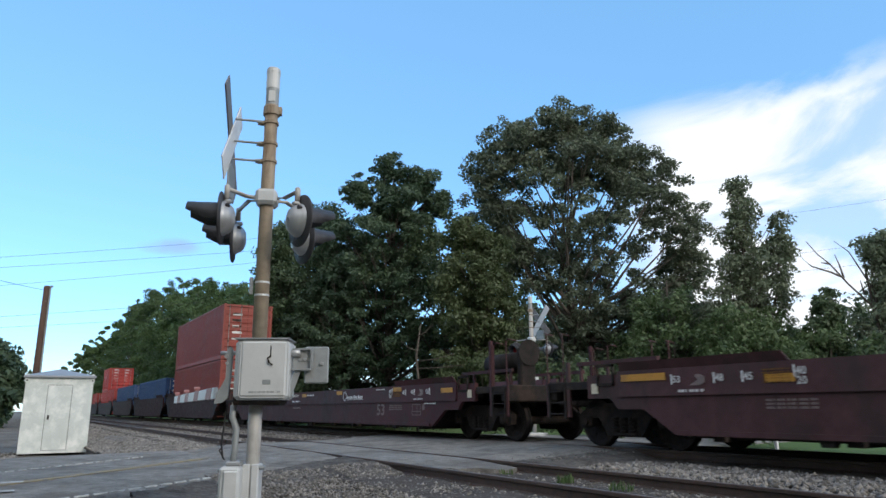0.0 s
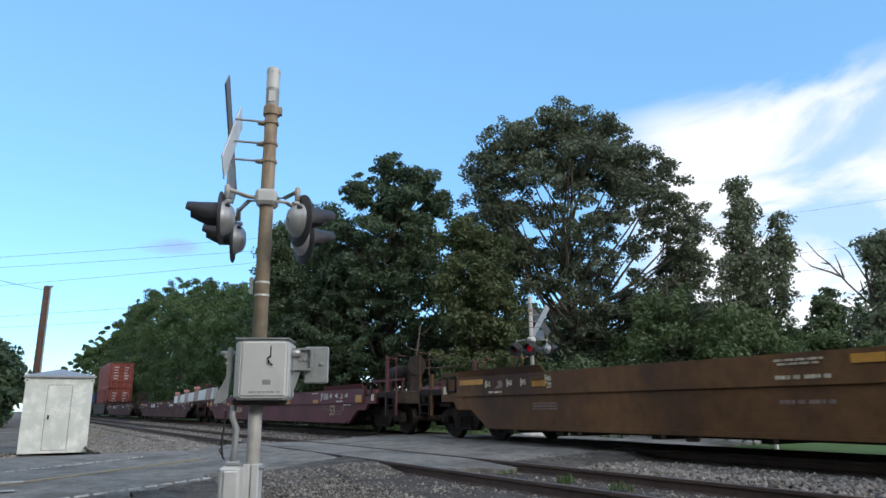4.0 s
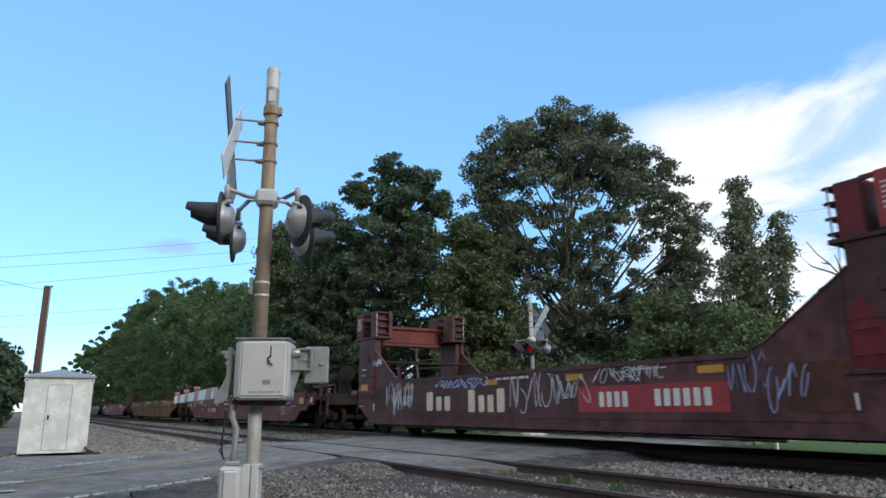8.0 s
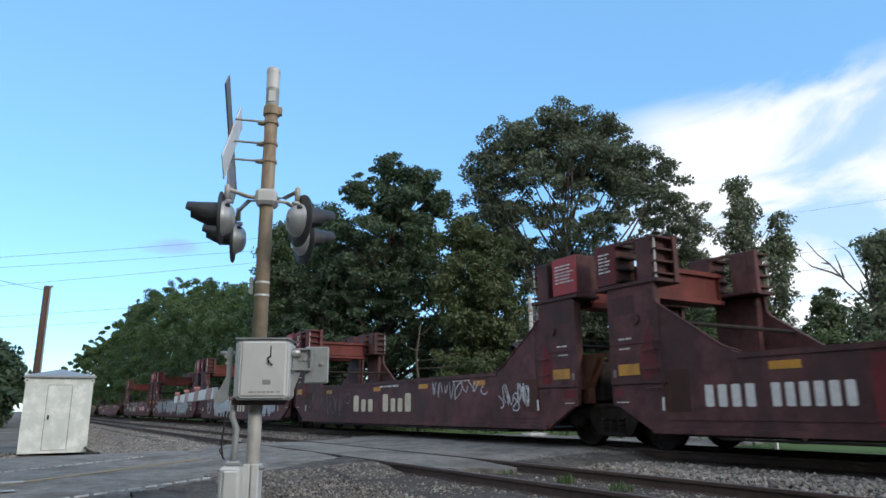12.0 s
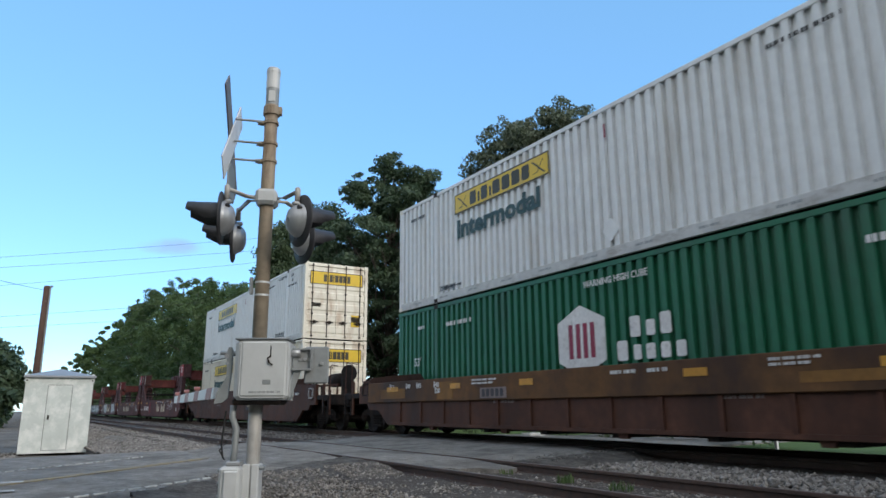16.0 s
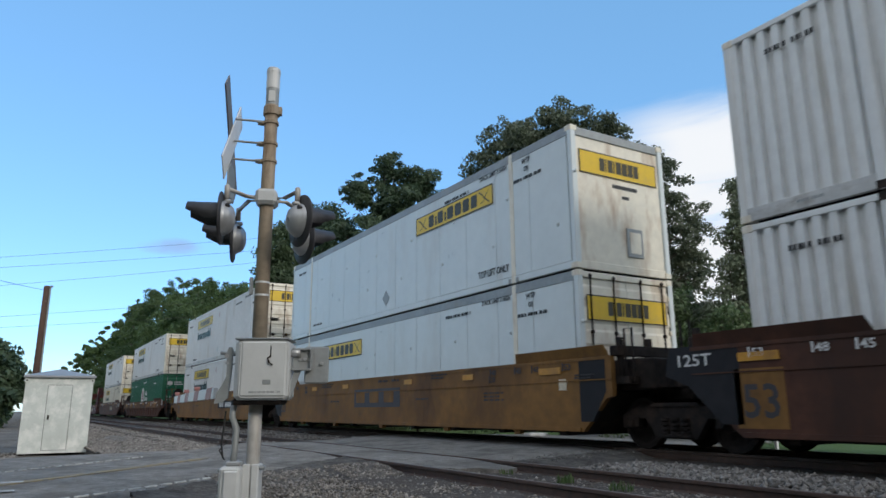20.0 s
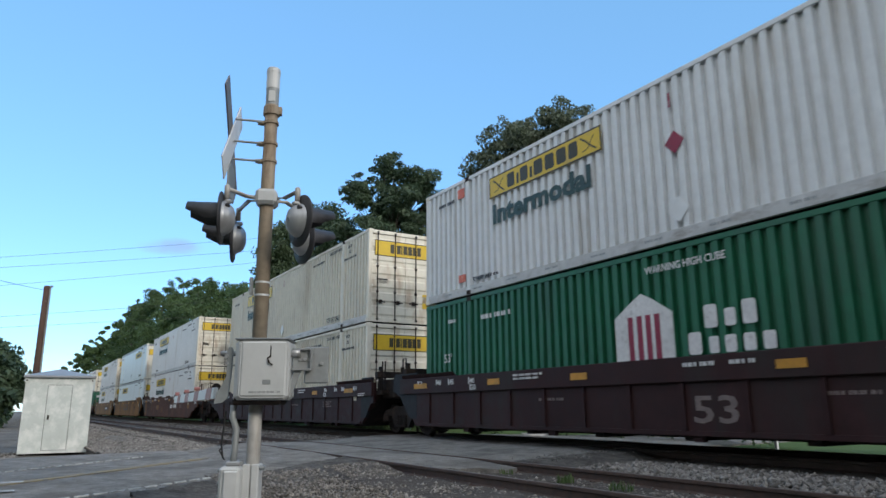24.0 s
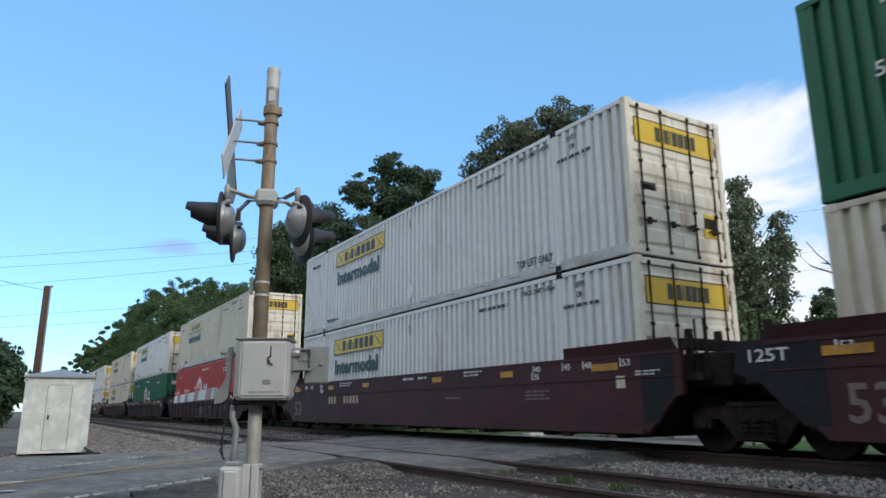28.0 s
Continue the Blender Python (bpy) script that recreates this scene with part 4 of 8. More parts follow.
tree(-26.2, 18.4, 9.8, 3.6, 9, "leaf_olive", "low pine with drooping olive boughs", 0.14, leaves=320, size=0.066, clump_r=0.6, per_limb=2, flatten=0.5, lobes=[(-1.1, 0, 9.1, 1.2, 0.8, 24), (0, 0, 8.3, 1.0, 1.0, 22), (-0.7, 0, 6.8, 1.9, 1.5, 50), (-0.4, 0, 4.8, 2.0, 1.5, 50), (-0.6, 0, 2.6, 2.3, 1.2, 40)])
tree(-18.9, 27.4, 11.4, 2.9, 10, "leaf_young", "slender young tree with a pointed double top", 0.08, leaves=95, size=0.066, clump_r=0.42, trunk_r=0.11, per_limb=2,
     lobes=[(0.05, 0, 10.8, 0.4, 0.7, 12), (0.25, 0, 9.7, 0.7, 0.8, 26), (-0.1, 0, 8.5, 0.85, 0.9, 28), (1.75, 0, 9.1, 0.4, 0.7, 10), (1.75, 0, 7.9, 0.65, 0.9, 24), (-0.5, 0, 7.0, 1.0, 0.9, 22), (-0.9, 0, 5.2, 1.2, 1.2, 28), (0.6, 0, 7.0, 1.5, 1.0, 50), (0.6, 0, 5.8, 1.6, 1.1, 50), (0.3, 0, 4.4, 1.8, 1.0, 42)])
tree(-21.8, 25.6, 6.6, 2.6, 11, "leaf_bright", "bushy young tree with bright green leaves", 0.06, 64, 300, 0.074, 0.8, "round")
tree(-18.5, 25.8, 5.2, 2.6, 12, "leaf_bright", "bushy young tree with bright green leaves", 0.05, 60, 300, 0.074, 0.8, "round")
dead = tree(-14.3, 29.2, 8.4, 2.4, 13, "leaf_young", "grey-green tree with bleached dead boughs", 0.15, leaves=240, size=0.066, clump_r=0.6, trunk_r=0.15, per_limb=2,
            lobes=[(0.5, 0, 7.1, 0.7, 0.8, 22), (1.0, 0, 5.6, 1.2, 1.4, 38), (0.3, 0, 3.6, 1.6, 1.3, 30)])
mb = Mesh()
for pts in ([(0.1, 3.6), (-0.3, 4.9), (-1.1, 5.75), (-1.75, 6.6), (-2.2, 7.0), (-2.6, 7.55)], [(-1.3, 6.05), (-1.75, 6.25), (-2.5, 6.5), (-2.85, 6.85)], [(-1.25, 6.0), (-1.35, 6.5), (-1.5, 7.0)], [(0, 4.6), (-0.1, 5.5), (-0.45, 6.2), (-0.9, 7.1), (-1.45, 7.55)], [(-0.5, 5.3), (-0.6, 5.9)], [(-1.75, 6.6), (-2.1, 6.65)]):
    mb.tube([(u * 0.52, u * 0.85, z) for u, z in pts], [0.05 - 0.036 * k / (len(pts) - 1) for k in range(len(pts))], 6)
part("dead_bough", mb, M["bark"], dead, "bare bleached boughs", smooth=True)
stub = thing("bare_trunk", "slim bare grey tree trunk with broken twigs", "tree", m=Matrix.Translation((-24.2, 13.5, -0.15)))
mb = Mesh().tube([(0, 0, 0), (0.03, 0.05, 1.6), (-0.06, -0.04, 3.0), (0.05, 0.1, 4.3)], [0.07, 0.06, 0.045, 0.02], 7)
for z, u, up in ((2.5, 1.9, 0.15), (2.8, 1.5, 0.3), (3.2, -0.7, 0.4), (3.8, 0.6, 0.5)):
    mb.tube([(0, 0, z), (u * 0.26, u * 0.43, z + up * 0.3), (u * 0.52, u * 0.85, z + up)], [0.025, 0.018, 0.006], 5)
part("trunk", mb, M["bark"], stub, smooth=True)
tree(-16.2, 27.6, 5.9, 1.2, 23, "leaf_dark", "small pointed conifer behind the brush", 0.05, 50, 200, 0.08, 0.5, "cone")
tree(-15.0, 27.0, 4.2, 2.4, 21, "leaf_bright", "low bushy tree with bright leaves", 0.05, 36, 240, 0.07, 0.8, "round")
tree(-11.5, 29.0, 5.0, 2.6, 22, "leaf_bright", "low bushy tree with bright leaves", 0.05, 36, 240, 0.07, 0.8, "round")
for i, (x, y, h, w) in enumerate([(-46, 30, 9.5, 5), (-41, 27, 8, 4.0), (-44, 38, 9, 5), (-36, 31, 8.5, 4.2), (-30, 34, 8.0, 4.4), (-23, 35, 5.0, 3.6), (-16.5, 37, 6.6, 4.0), (-10, 40, 7.0, 4.0), (-3, 34, 10, 4)]):
    tree(x, y, h, w, 40 + i, "leaf_dark", "shaded woodland tree behind the front row", 0.05, 44, 260, 0.13, 1.5, "round", group="trees of the wood")
# unseen trees added behind the viewpoint, near side of the road, to block low skylight
for i, (x, y, h, w) in enumerate([(-14, -19, 12, 5), (-4, -16, 13, 5.5), (6, -15, 12, 5.5), (15, -12, 13, 5), (22, -4, 12, 5), (-24, -22, 11, 5), (-36, -20, 11, 5)]):
    tree(x, y, h, w, 120 + i, "leaf_dark", "unseen leafy tree added behind the viewpoint to block low skylight", 0.08, 40, 200, 0.3, 1.9, "round", group="trees across the road")
# the row along the line to the west
for i, (x, y, h, w) in enumerate([(-47, 14.6, 10.2, 3.2), (-56, 15.2, 11.4, 3.8), (-66, 15.5, 13.2, 4.2), (-78, 16, 15.2, 4.8), (-92, 16.5, 18.0, 5.0), (-108, 17, 18.6, 5.4), (-126, 17, 20.0, 5.6), (-146, 17.5, 20.0, 5.6), (-170, 18, 20.5, 6), (-200, 18, 20, 6.5), (-240, 18, 21, 7)]):
    tree(x, y, h, w, 60 + i, "leaf_row", "leafy green tree in the row beside the railway", 0.06, 96, 640, 0.05 + 0.00058 * (-x), 1.1, "round", group="trees beside the railway")
for i, (x, y, h, w) in enumerate([(-62, -2.8, 6.0, 2.6), (-74, -3.6, 7.6, 3.2), (-88, -4.2, 9.2, 3.6), (-106, -4.5, 10, 4.2), (-135, -4, 10.5, 4.6)]):
    tree(x, y, h, w, 80 + i, "leaf_dark" if i % 2 else "leaf_pine", "dark leafy tree on the near side of the line", 0.04, 48, 260, 0.2, 1.2, "round", group="trees on the near side")


def bush_row(name, spots, leaf, label, seed, size=0.12, per=150):
    rng = np.random.default_rng(seed)
    cs, rs = [], []
    for x0, x1, y0, y1, h, n in spots:
        for _ in range(n):
            r = rng.uniform(0.5, 1.0) * h * 0.5
            cs.append(np.array((rng.uniform(x0, x1), rng.uniform(y0, y1), rng.uniform(0.2, h - r * 0.6))))
            rs.append(r)
    return tagged(new(name, leaf_mesh(name, cs, rs, [int(per * (0.4 + q)) for q in rs], size, M[leaf], rng, 0.8)), label, "undergrowth", "", "stuff")


bush_row("undergrowth", [(-46, -20, 19.5, 25, 3.2, 150), (-22, 0, 25, 31, 2.8, 110)], "leaf_dark", "shaded brush under the trees", 31)
bush_row("brush", [(-24, -6, 21.5, 25, 1.5, 60), (-44, -28, 14.0, 16, 1.6, 60)], "leaf_bright", "low green brush along the edge of the wood", 32)
bush_row("weeds", [(-34, -19.0, 12.6, 14.8, 0.75, 220), (-19, -9.6, 14.0, 16.0, 0.7, 150), (-11, 2, 14.2, 15.6, 0.4, 50)], "leaf_bright", "knee-high green weeds beside the far track", 33, 0.06, 90)
tuft("grass_tuft", -6.94, 5.99, -0.12, 60, 0.13, 0.11, "green grass tuft between the rails", 1)
tuft("grass_tuft", -5.96, 5.98, -0.12, 60, 0.12, 0.15, "green grass tuft between the rails", 2)
tuft("grass_tuft", -8.3, 6.1, -0.12, 30, 0.09, 0.12, "green grass tuft between the rails", 3)


# ================= the train =================
MOVING = []                         # (thing, x at the start, y, z)
FACE = -1.50                        # outer face of a well car's side


def wheelset_mesh():
    def make():
        mb = Mesh()
        for s in (-1, 1):
            mb.at(Matrix.Rotation(radians(90), 4, "Z") @ Matrix.Translation((s * 0.755, 0, 0)))
            mb.lathe([(0.12, -0.07), (0.13, -0.07), (0.2, -0.03), (0.32, -0.035), (0.36, -0.06), (0.42, -0.06), (0.425, 0.03), (0.45, 0.035), (0.45, 0.06), (0.36, 0.06), (0.32, 0.02), (0.2, 0.03), (0.13, 0.08), (0.1, 0.08)] if s < 0 else
                     [(0.1, -0.08), (0.13, -0.08), (0.2, -0.03), (0.32, -0.02), (0.36, -0.06), (0.45, -0.06), (0.45, -0.035), (0.425, -0.03), (0.42, 0.06), (0.36, 0.06), (0.32, 0.035), (0.2, 0.03), (0.13, 0.07), (0.12, 0.07)], 20)
            for k in range(6):              # cast spokes of the plate, so that the turning shows
                w = k * math.pi / 3
                mb.at(Matrix.Rotation(radians(90), 4, "Z") @ Matrix.Translation((s * 0.79, 0.24 * math.cos(w), 0.24 * math.sin(w))))
                mb.cyl((-0.01, 0, 0), (0.01, 0, 0), 0.035, n=6)
        mb.at(None).cyl((0, -1.05, 0), (0, 1.05, 0), 0.085, n=10)
        return mb.data("wheelset", M["steel"])
    return shared("wheelset", make)


def side_frame_mesh():
    def make():
        mb = Mesh()
        outer = [(-1.12, 0.36), (-1.12, 0.56), (-0.95, 0.66), (-0.55, 0.70), (0.55, 0.70), (0.95, 0.66), (1.12, 0.56), (1.12, 0.36), (0.95, 0.33), (0.80, 0.50), (0.62, 0.52), (0.38, 0.20), (-0.38, 0.20), (-0.62, 0.52), (-0.80, 0.50), (-0.95, 0.33)]
        mb.prism(outer, -0.07, 0.07)
        mb.prism([(-0.5, 0.70), (0.5, 0.70), (0.42, 0.76), (-0.42, 0.76)], -0.1, 0.1)
        for s in (-1, 1):
            mb.at(Matrix.Translation((s * 0.89, 0, 0.45))).box(-0.13, 0.13, -0.12, 0.08, -0.1, 0.1, 0.03)
            mb.cyl((0, -0.16, 0), (0, -0.1, 0), 0.075, n=10)
            mb.at(None)
        for k in (-0.2, 0, 0.2):
            for h in range(4):
                mb.cyl((k, -0.06, 0.27 + 0.07 * h), (k, -0.06, 0.31 + 0.07 * h), 0.085, n=8)
        mb.box(-0.3, 0.3, -0.12, -0.07, 0.22, 0.27, 0.01)
        return mb.data("side_frame", M["steel"])
    return shared("side_frame", make)


SPINNERS = []


def truck(parent, x):
    def make():
        mb = Mesh().box(-0.2, 0.2, -1.05, 1.05, 0.46, 0.72, 0.03).cyl((0, 0, 0.7), (0, 0, 0.85), 0.2, n=12)
        mb.box(-0.7, -0.62, -0.8, 0.8, 0.35, 0.45).box(0.62, 0.7, -0.8, 0.8, 0.35, 0.45)
        return mb.data("truck", M["steel"])
    t = place("truck", shared("truck", make), parent, "grimy cast-steel four-wheel truck", pose(x, 0, 0))
    for s in (-1, 1):
        place("side_frame", side_frame_mesh(), t, "", pose(0, s * 1.0, 0, 0, 0, 0 if s < 0 else 180))
        w = place("wheelset", wheelset_mesh(), t, "", pose(s * 0.89, 0, 0.43))
        SPINNERS.append((w, s * 0.89))
    return t


def bars(parent, spots, material, y=FACE - 0.004, name="stencil_mark"):
    """Writing too small to read, as plain bars: x0, x1, z0, z1."""
    for x0, x1, z0, z1 in spots:
        mb, h, k = Mesh(), z1 - z0, 0
        x = x0
        while x < x1:
            if k % 6 != 5:
                mb.box(x, x + h * (0.62, 0.5, 0.7, 0.3, 0.6)[k % 5], y, y + 0.006, z0, z1)
            x += h * 0.85
            k += 1
        tagged(part(name, mb, material, parent), kind="stuff")


def ladder(parent, x0, x1, y, z0, z1, material, rungs=4):
    mb = Mesh()
    for x in (x0, x1):
        mb.box(x - 0.02, x + 0.02, y - 0.02, y + 0.02, z0, z1)
    for k in range(rungs):
        z = z0 + (k + 0.4) * (z1 - z0) / rungs
        mb.cyl((x0, y - 0.01, z), (x1, y - 0.01, z), 0.012, n=6)
    return part("ladder", mb, material, parent)


def coupler(parent, x, s):
    mb = Mesh().box(min(x, x + s * 0.75), max(x, x + s * 0.75), -0.09, 0.09, 0.74, 0.94, 0.02)
    mb.box(x + s * 0.75 - 0.16, x + s * 0.75 + 0.16, -0.16, 0.16, 0.70, 0.99, 0.05)
    mb.tube([(x, 0.25, 0.75), (x + s * 0.35, 0.27, 0.45), (x + s * 0.8, 0.2, 0.42), (x + s * 0.95, 0.1, 0.6)], [0.03] * 4, 6)
    return part("coupler", mb, M["steel"], parent, "knuckle coupler with hanging air hose")


def end_deck(car, s, paint_mat, brake, top, notice=True):
    """The platform over the truck at a free end, with steps, rails and brake gear."""
    a, b = sorted((s * 8.9, s * 11.25))
    mb = Mesh().box(a, b, -0.42, 0.42, 0.82, 1.10, 0.02).box(a, b, -1.42, 1.42, 1.04, 1.10)
    mb.box(*sorted((s * 11.05, s * 11.3)), -1.45, 1.45, 0.82, 1.16, 0.02)
    part("end_deck", mb, M["steel"], car, "grated end platform")
    for y in (-1.47, 1.41):
        part("deck_sill", Mesh().box(*sorted((s * 10.15, s * 11.3)), y, y + 0.06, 1.0, 1.14, 0.01), M["steel"], car)
        part("deck_post", Mesh().box(*sorted((s * 10.66, s * 10.75)), y, y + 0.06, 0.52, 2.1 if brake else 1.5, 0.01), paint_mat, car)
        part("deck_post", Mesh().box(*sorted((s * 11.24, s * 11.31)), y, y + 0.05, 0.52, 1.3, 0.01), paint_mat, car)
        for x, h in ((10.82, 2.02), (11.27, 2.06)):
            part("grab_rail", Mesh().tube([(s * x, y + 0.02, 1.1), (s * x, y + 0.02, h), (s * (x + 0.07), y + 0.04, h + 0.03), (s * (x + 0.07), y + 0.25, h)], [0.014] * 4, 6), paint_mat, car)
        ladder(car, *sorted((s * 10.78, s * 11.22)), y + 0.0, 0.5, 1.1, M["steel"], 3)
    for k, y in enumerate((-1.53, 1.45)):
        part("tack_frame", Mesh().box(*sorted((s * 9.5, s * 9.9)), y, y + 0.04, 1.36, 1.4).box(*sorted((s * 9.5, s * 9.9)), y, y + 0.04, 1.05, 1.09).box(*sorted((s * 9.5, s * 9.53)), y, y + 0.04, 1.05, 1.4).box(*sorted((s * 9.87, s * 9.9)), y, y + 0.04, 1.05, 1.4), M["railgrey" if notice and brake and not k else "steel"], car, "small framed notice board")
    for y in (-1.05, 0.98):
        rail = Mesh().box(*sorted((s * 8.95, s * 10.9)), y, y + 0.07, 1.45, 1.52)
        for x in (9.4, 10.1, 10.8):
            rail.box(*sorted((s * x, s * (x + 0.05))), y + 0.01, y + 0.06, 1.1, 1.48)
        part("deck_rail", rail, paint_mat, car)
    if brake:
        part("brake_reservoir", Mesh().cyl((s * 9.7, -0.7, 1.66), (s * 10.65, -0.7, 1.66), 0.23, n=16), M["steel"], car, "dark cylindrical air reservoir", smooth=True)
        mb = Mesh().at(Matrix.Translation((s * 11.15, -0.75, 1.85)))
        mb.lathe([(0.25, -0.012), (0.28, -0.012), (0.28, 0.012), (0.25, 0.012)], 18)
        for k in range(3):
            w = k * math.pi / 3
            mb.box(-0.01, 0.01, -0.26 * math.cos(w) - 0.012, 0.26 * math.cos(w) + 0.012, -0.012, 0.012) if k == 0 else mb.cyl((0, 0.26 * math.cos(w), 0.26 * math.sin(w)), (0, -0.26 * math.cos(w), -0.26 * math.sin(w)), 0.012, n=5)
        mb.at(None).box(*sorted((s * 10.95, s * 11.12)), -0.95, -0.55, 1.1, 1.95, 0.03)
        part("brake_wheel", mb, M["steel"], car, "hand brake wheel on its housing")
    coupler(car, s * 11.25, s)


def joint_end(car, s, d=0.0):
    """The end over a shared truck between two units."""
    mb = Mesh().box(*sorted((s * (8.6 - d), s * (9.75 - d))), -0.45, 0.45, 0.80, 1.12, 0.03).box(*sorted((s * (8.6 - d), s * (9.3 - d))), -1.4, 1.4, 1.08, 1.2)
    part("end_frame", mb, M["steel"], car)
    shape = ((8.2, 0.45), (8.2, 1.57), (9.4, 1.57), (9.5, 1.15), (9.1, 1.0), (8.55, 0.45)) if s < 0 else ((8.2, 0.45), (8.2, 1.57), (8.85, 1.57), (8.85, 0.95), (8.5, 0.45))
    for y in (-1.49, 1.42):
        part("end_plate", Mesh().prism([((q - d) * s, z) for q, z in shape], y - 0.014, y + 0.07), M["blackpaint"], car, "black plate over the shared truck")
    part("end_housing", Mesh().box(*sorted((s * (8.5 - d), s * (9.6 - d))), -1.15, 1.15, 0.98, 1.5, 0.03), M["steel"], car)
    for y in (-1.3, -0.6, 0.6, 1.3):
        part("deck_post", Mesh().box(*sorted((s * (8.98 - d), s * (9.08 - d))), y - 0.04, y + 0.04, 1.1, 1.86), M["steel"], car)
    part("deck_beam", Mesh().box(*sorted((s * (8.9 - d), s * (9.1 - d))), -1.42, 1.42, 1.55, 1.72, 0.01), M["steel"], car)
    part("deck_rail", Mesh().tube([(s * (9.15 - d), -1.3, 1.1), (s * (9.15 - d), -1.3, 2.0), (s * (9.32 - d), -1.3, 2.0), (s * (9.32 - d), -1.3, 1.1)], [0.02] * 4, 6), M["steel"], car)


def empty_marks(car, plan, top):
    """Stencils, reflectors and number blocks along the side of an empty car."""
    dz, y = top - 1.27, FACE - 0.043
    ink = M["white_letter"] if plan != "C" else M["cream_letter"]
    dim, low = M["gold_letter"] if plan == "A" else M["faint_letter"], FACE - 0.005
    if plan == "A":
        for x in (-5.86, -3.1, -0.05, 2.68, 5.42):
            part("reflector", Mesh().box(x, x + 0.45, y - 0.004, y + 0.004, 0.89 + dz, 1.0 + dz), M["reflect"], car)
        for x in (-9.3, 8.86):
            part("reflector", Mesh().box(x, x + 0.44, y - 0.004, y + 0.004, 0.88 + dz, 1.09 + dz), M["reflect"], car, "broad yellow reflective plate")
    else:
        for x, w, z in ((-9.3, 0.92, 1.1), (-6.7, 0.42, 1.0), (-0.6, 0.4, 1.1), (2.5, 0.42, 1.12), (6.35, 0.45, 1.13), (8.8, 0.5, 1.05)):
            part("reflector", Mesh().box(x, x + w, y - 0.004, y + 0.004, z + dz, z + 0.11 + dz), M["reflect"], car, "dirty yellow reflective strip")
    for e in (-1, 1):
        for x, txt, z in ((8.16, "53", 1.05), (7.4, "48", 1.05), (6.94, "45", 1.05), (6.18, "40", 1.09), (6.18, "20", 0.97)):
            z += dz
            side_text(txt, e * x - 0.08, e * x + 0.06, y - 0.002, z, 0.1, ink, car, "size_mark")
            if txt != "20":
                part("size_tick", Mesh().box(e * (x + 0.1) - 0.014, e * (x + 0.1) + 0.014, y - 0.004, y + 0.004, z - 0.03, z + 0.125), ink, car)
        part("placard", Mesh().box(e * 9.96 - 0.075, e * 9.96 + 0.075, FACE - 0.02, FACE + 0.02, 0.92 + dz, 1.09 + dz), M["cream_letter"], car)
        x = e * 7.8
        part("pointer_mark", Mesh().prism([(x - 0.14, 1.0 + dz), (x + 0.05, 1.0 + dz), (x + 0.14, 1.04 + dz), (x + 0.14, 1.12 + dz), (x + 0.05, 1.16 + dz), (x - 0.04, 1.15 + dz), (x + 0.02, 1.08 + dz)], y - 0.004, y + 0.004), dim, car)
        bars(car, [(x - 0.35, x + 0.1, 0.905 + dz, 0.945 + dz)], ink, y - 0.004)
        bars(car, [(e * 6.55 - 0.18, e * 6.55 + 0.2, 1.0 + dz + 0.04 * k, 1.022 + dz + 0.04 * k) for k in range(5)], ink if plan == "A" else M["ochre"], y - 0.004)
        bars(car, [(e * 6.4 - 0.35, e * 6.4 + 0.35, 0.66 + 0.05 * k, 0.69 + 0.05 * k) for k in range(3)], M["faint_letter"], low)
    bars(car, [(5.3, 5.85, 1.19 + dz, 1.215 + dz), (-1.6, -0.95, 1.17 + dz, 1.2 + dz), (-1.55, -1.0, 1.12 + dz, 1.15 + dz), (-0.1, 0.5, 1.13 + dz, 1.18 + dz), (8.0, 8.55, 0.80, 0.825)], ink, y - 0.004)
    bars(car, [(-1.6, -1.3, 0.94 + dz, 0.99 + dz), (-1.2, -0.9, 0.94 + dz, 0.99 + dz)], ink, y - 0.004)
    bars(car, [(-1.6, -1.3, 0.72, 0.77), (-1.2, -0.9, 0.72, 0.77)], M["faint_letter"], low)
    if plan == "A":
        block_word(car, (1, 1, 1), -5.06, -4.49, 0.59, 0.80, dim, low)
        block_word(car, (1, 1, 1, 1, 1, 1), -4.2, -3.35, 0.59, 0.80, dim, low)
        side_text("53", 6.80, 7.22, low, 0.51, 0.30, dim, car)
        part("ring_mark", ribbon([(-2.2 + 0.19 * math.cos(k * 0.35), 0.65 + 0.16 * math.sin(k * 0.35)) for k in range(19)], 0.02, low), M["faint_letter"], car)
    elif plan == "B":
        block_word(car, (1, 1, 1), -4.1, -3.5, 0.9, 1.15, ink, y - 0.004)
        block_word(car, (1, 1, 1, 1, 1), -3.35, -2.4, 0.9, 1.15, ink, y - 0.004)
        side_text("53", 5.28, 5.76, low, 0.53, 0.29, M["faint_letter"], car)
        part("ring_mark", ribbon([(3.14 + 0.12 * math.cos(k * 0.35), 1.07 + 0.12 * math.sin(k * 0.35)) for k in range(19)], 0.03, y - 0.004), ink, car)
        block_word(car, (1, 0.6, 0.6, 0.6, 0.6, 0.6, 0.6), 3.3, 3.72, 0.98, 1.09, ink, y - 0.004)
        block_word(car, (1, 0.6, 0.6, 0.6), 3.79, 4.04, 0.98, 1.09, ink, y - 0.004)
        block_word(car, (1, 0.6, 0.6, 0.6, 0.6), 4.1, 4.42, 0.98, 1.09, ink, y - 0.004)
        part("name_rule", Mesh().box(3.3, 4.42, y - 0.004, y + 0.004, 0.955, 0.967), ink, car)
    gx = 7.53
    grid = Mesh()
    for x in (gx - 0.22, gx + 0.03, gx + 0.2):
        grid.box(x, x + 0.018, low, low + 0.006, 0.53, 0.8)
    for z in (0.53, 0.62, 0.785):
        grid.box(gx - 0.22, gx + 0.218, low, low + 0.006, z, z + 0.014)
    part("grid_mark", grid, M["faint_letter"], car)
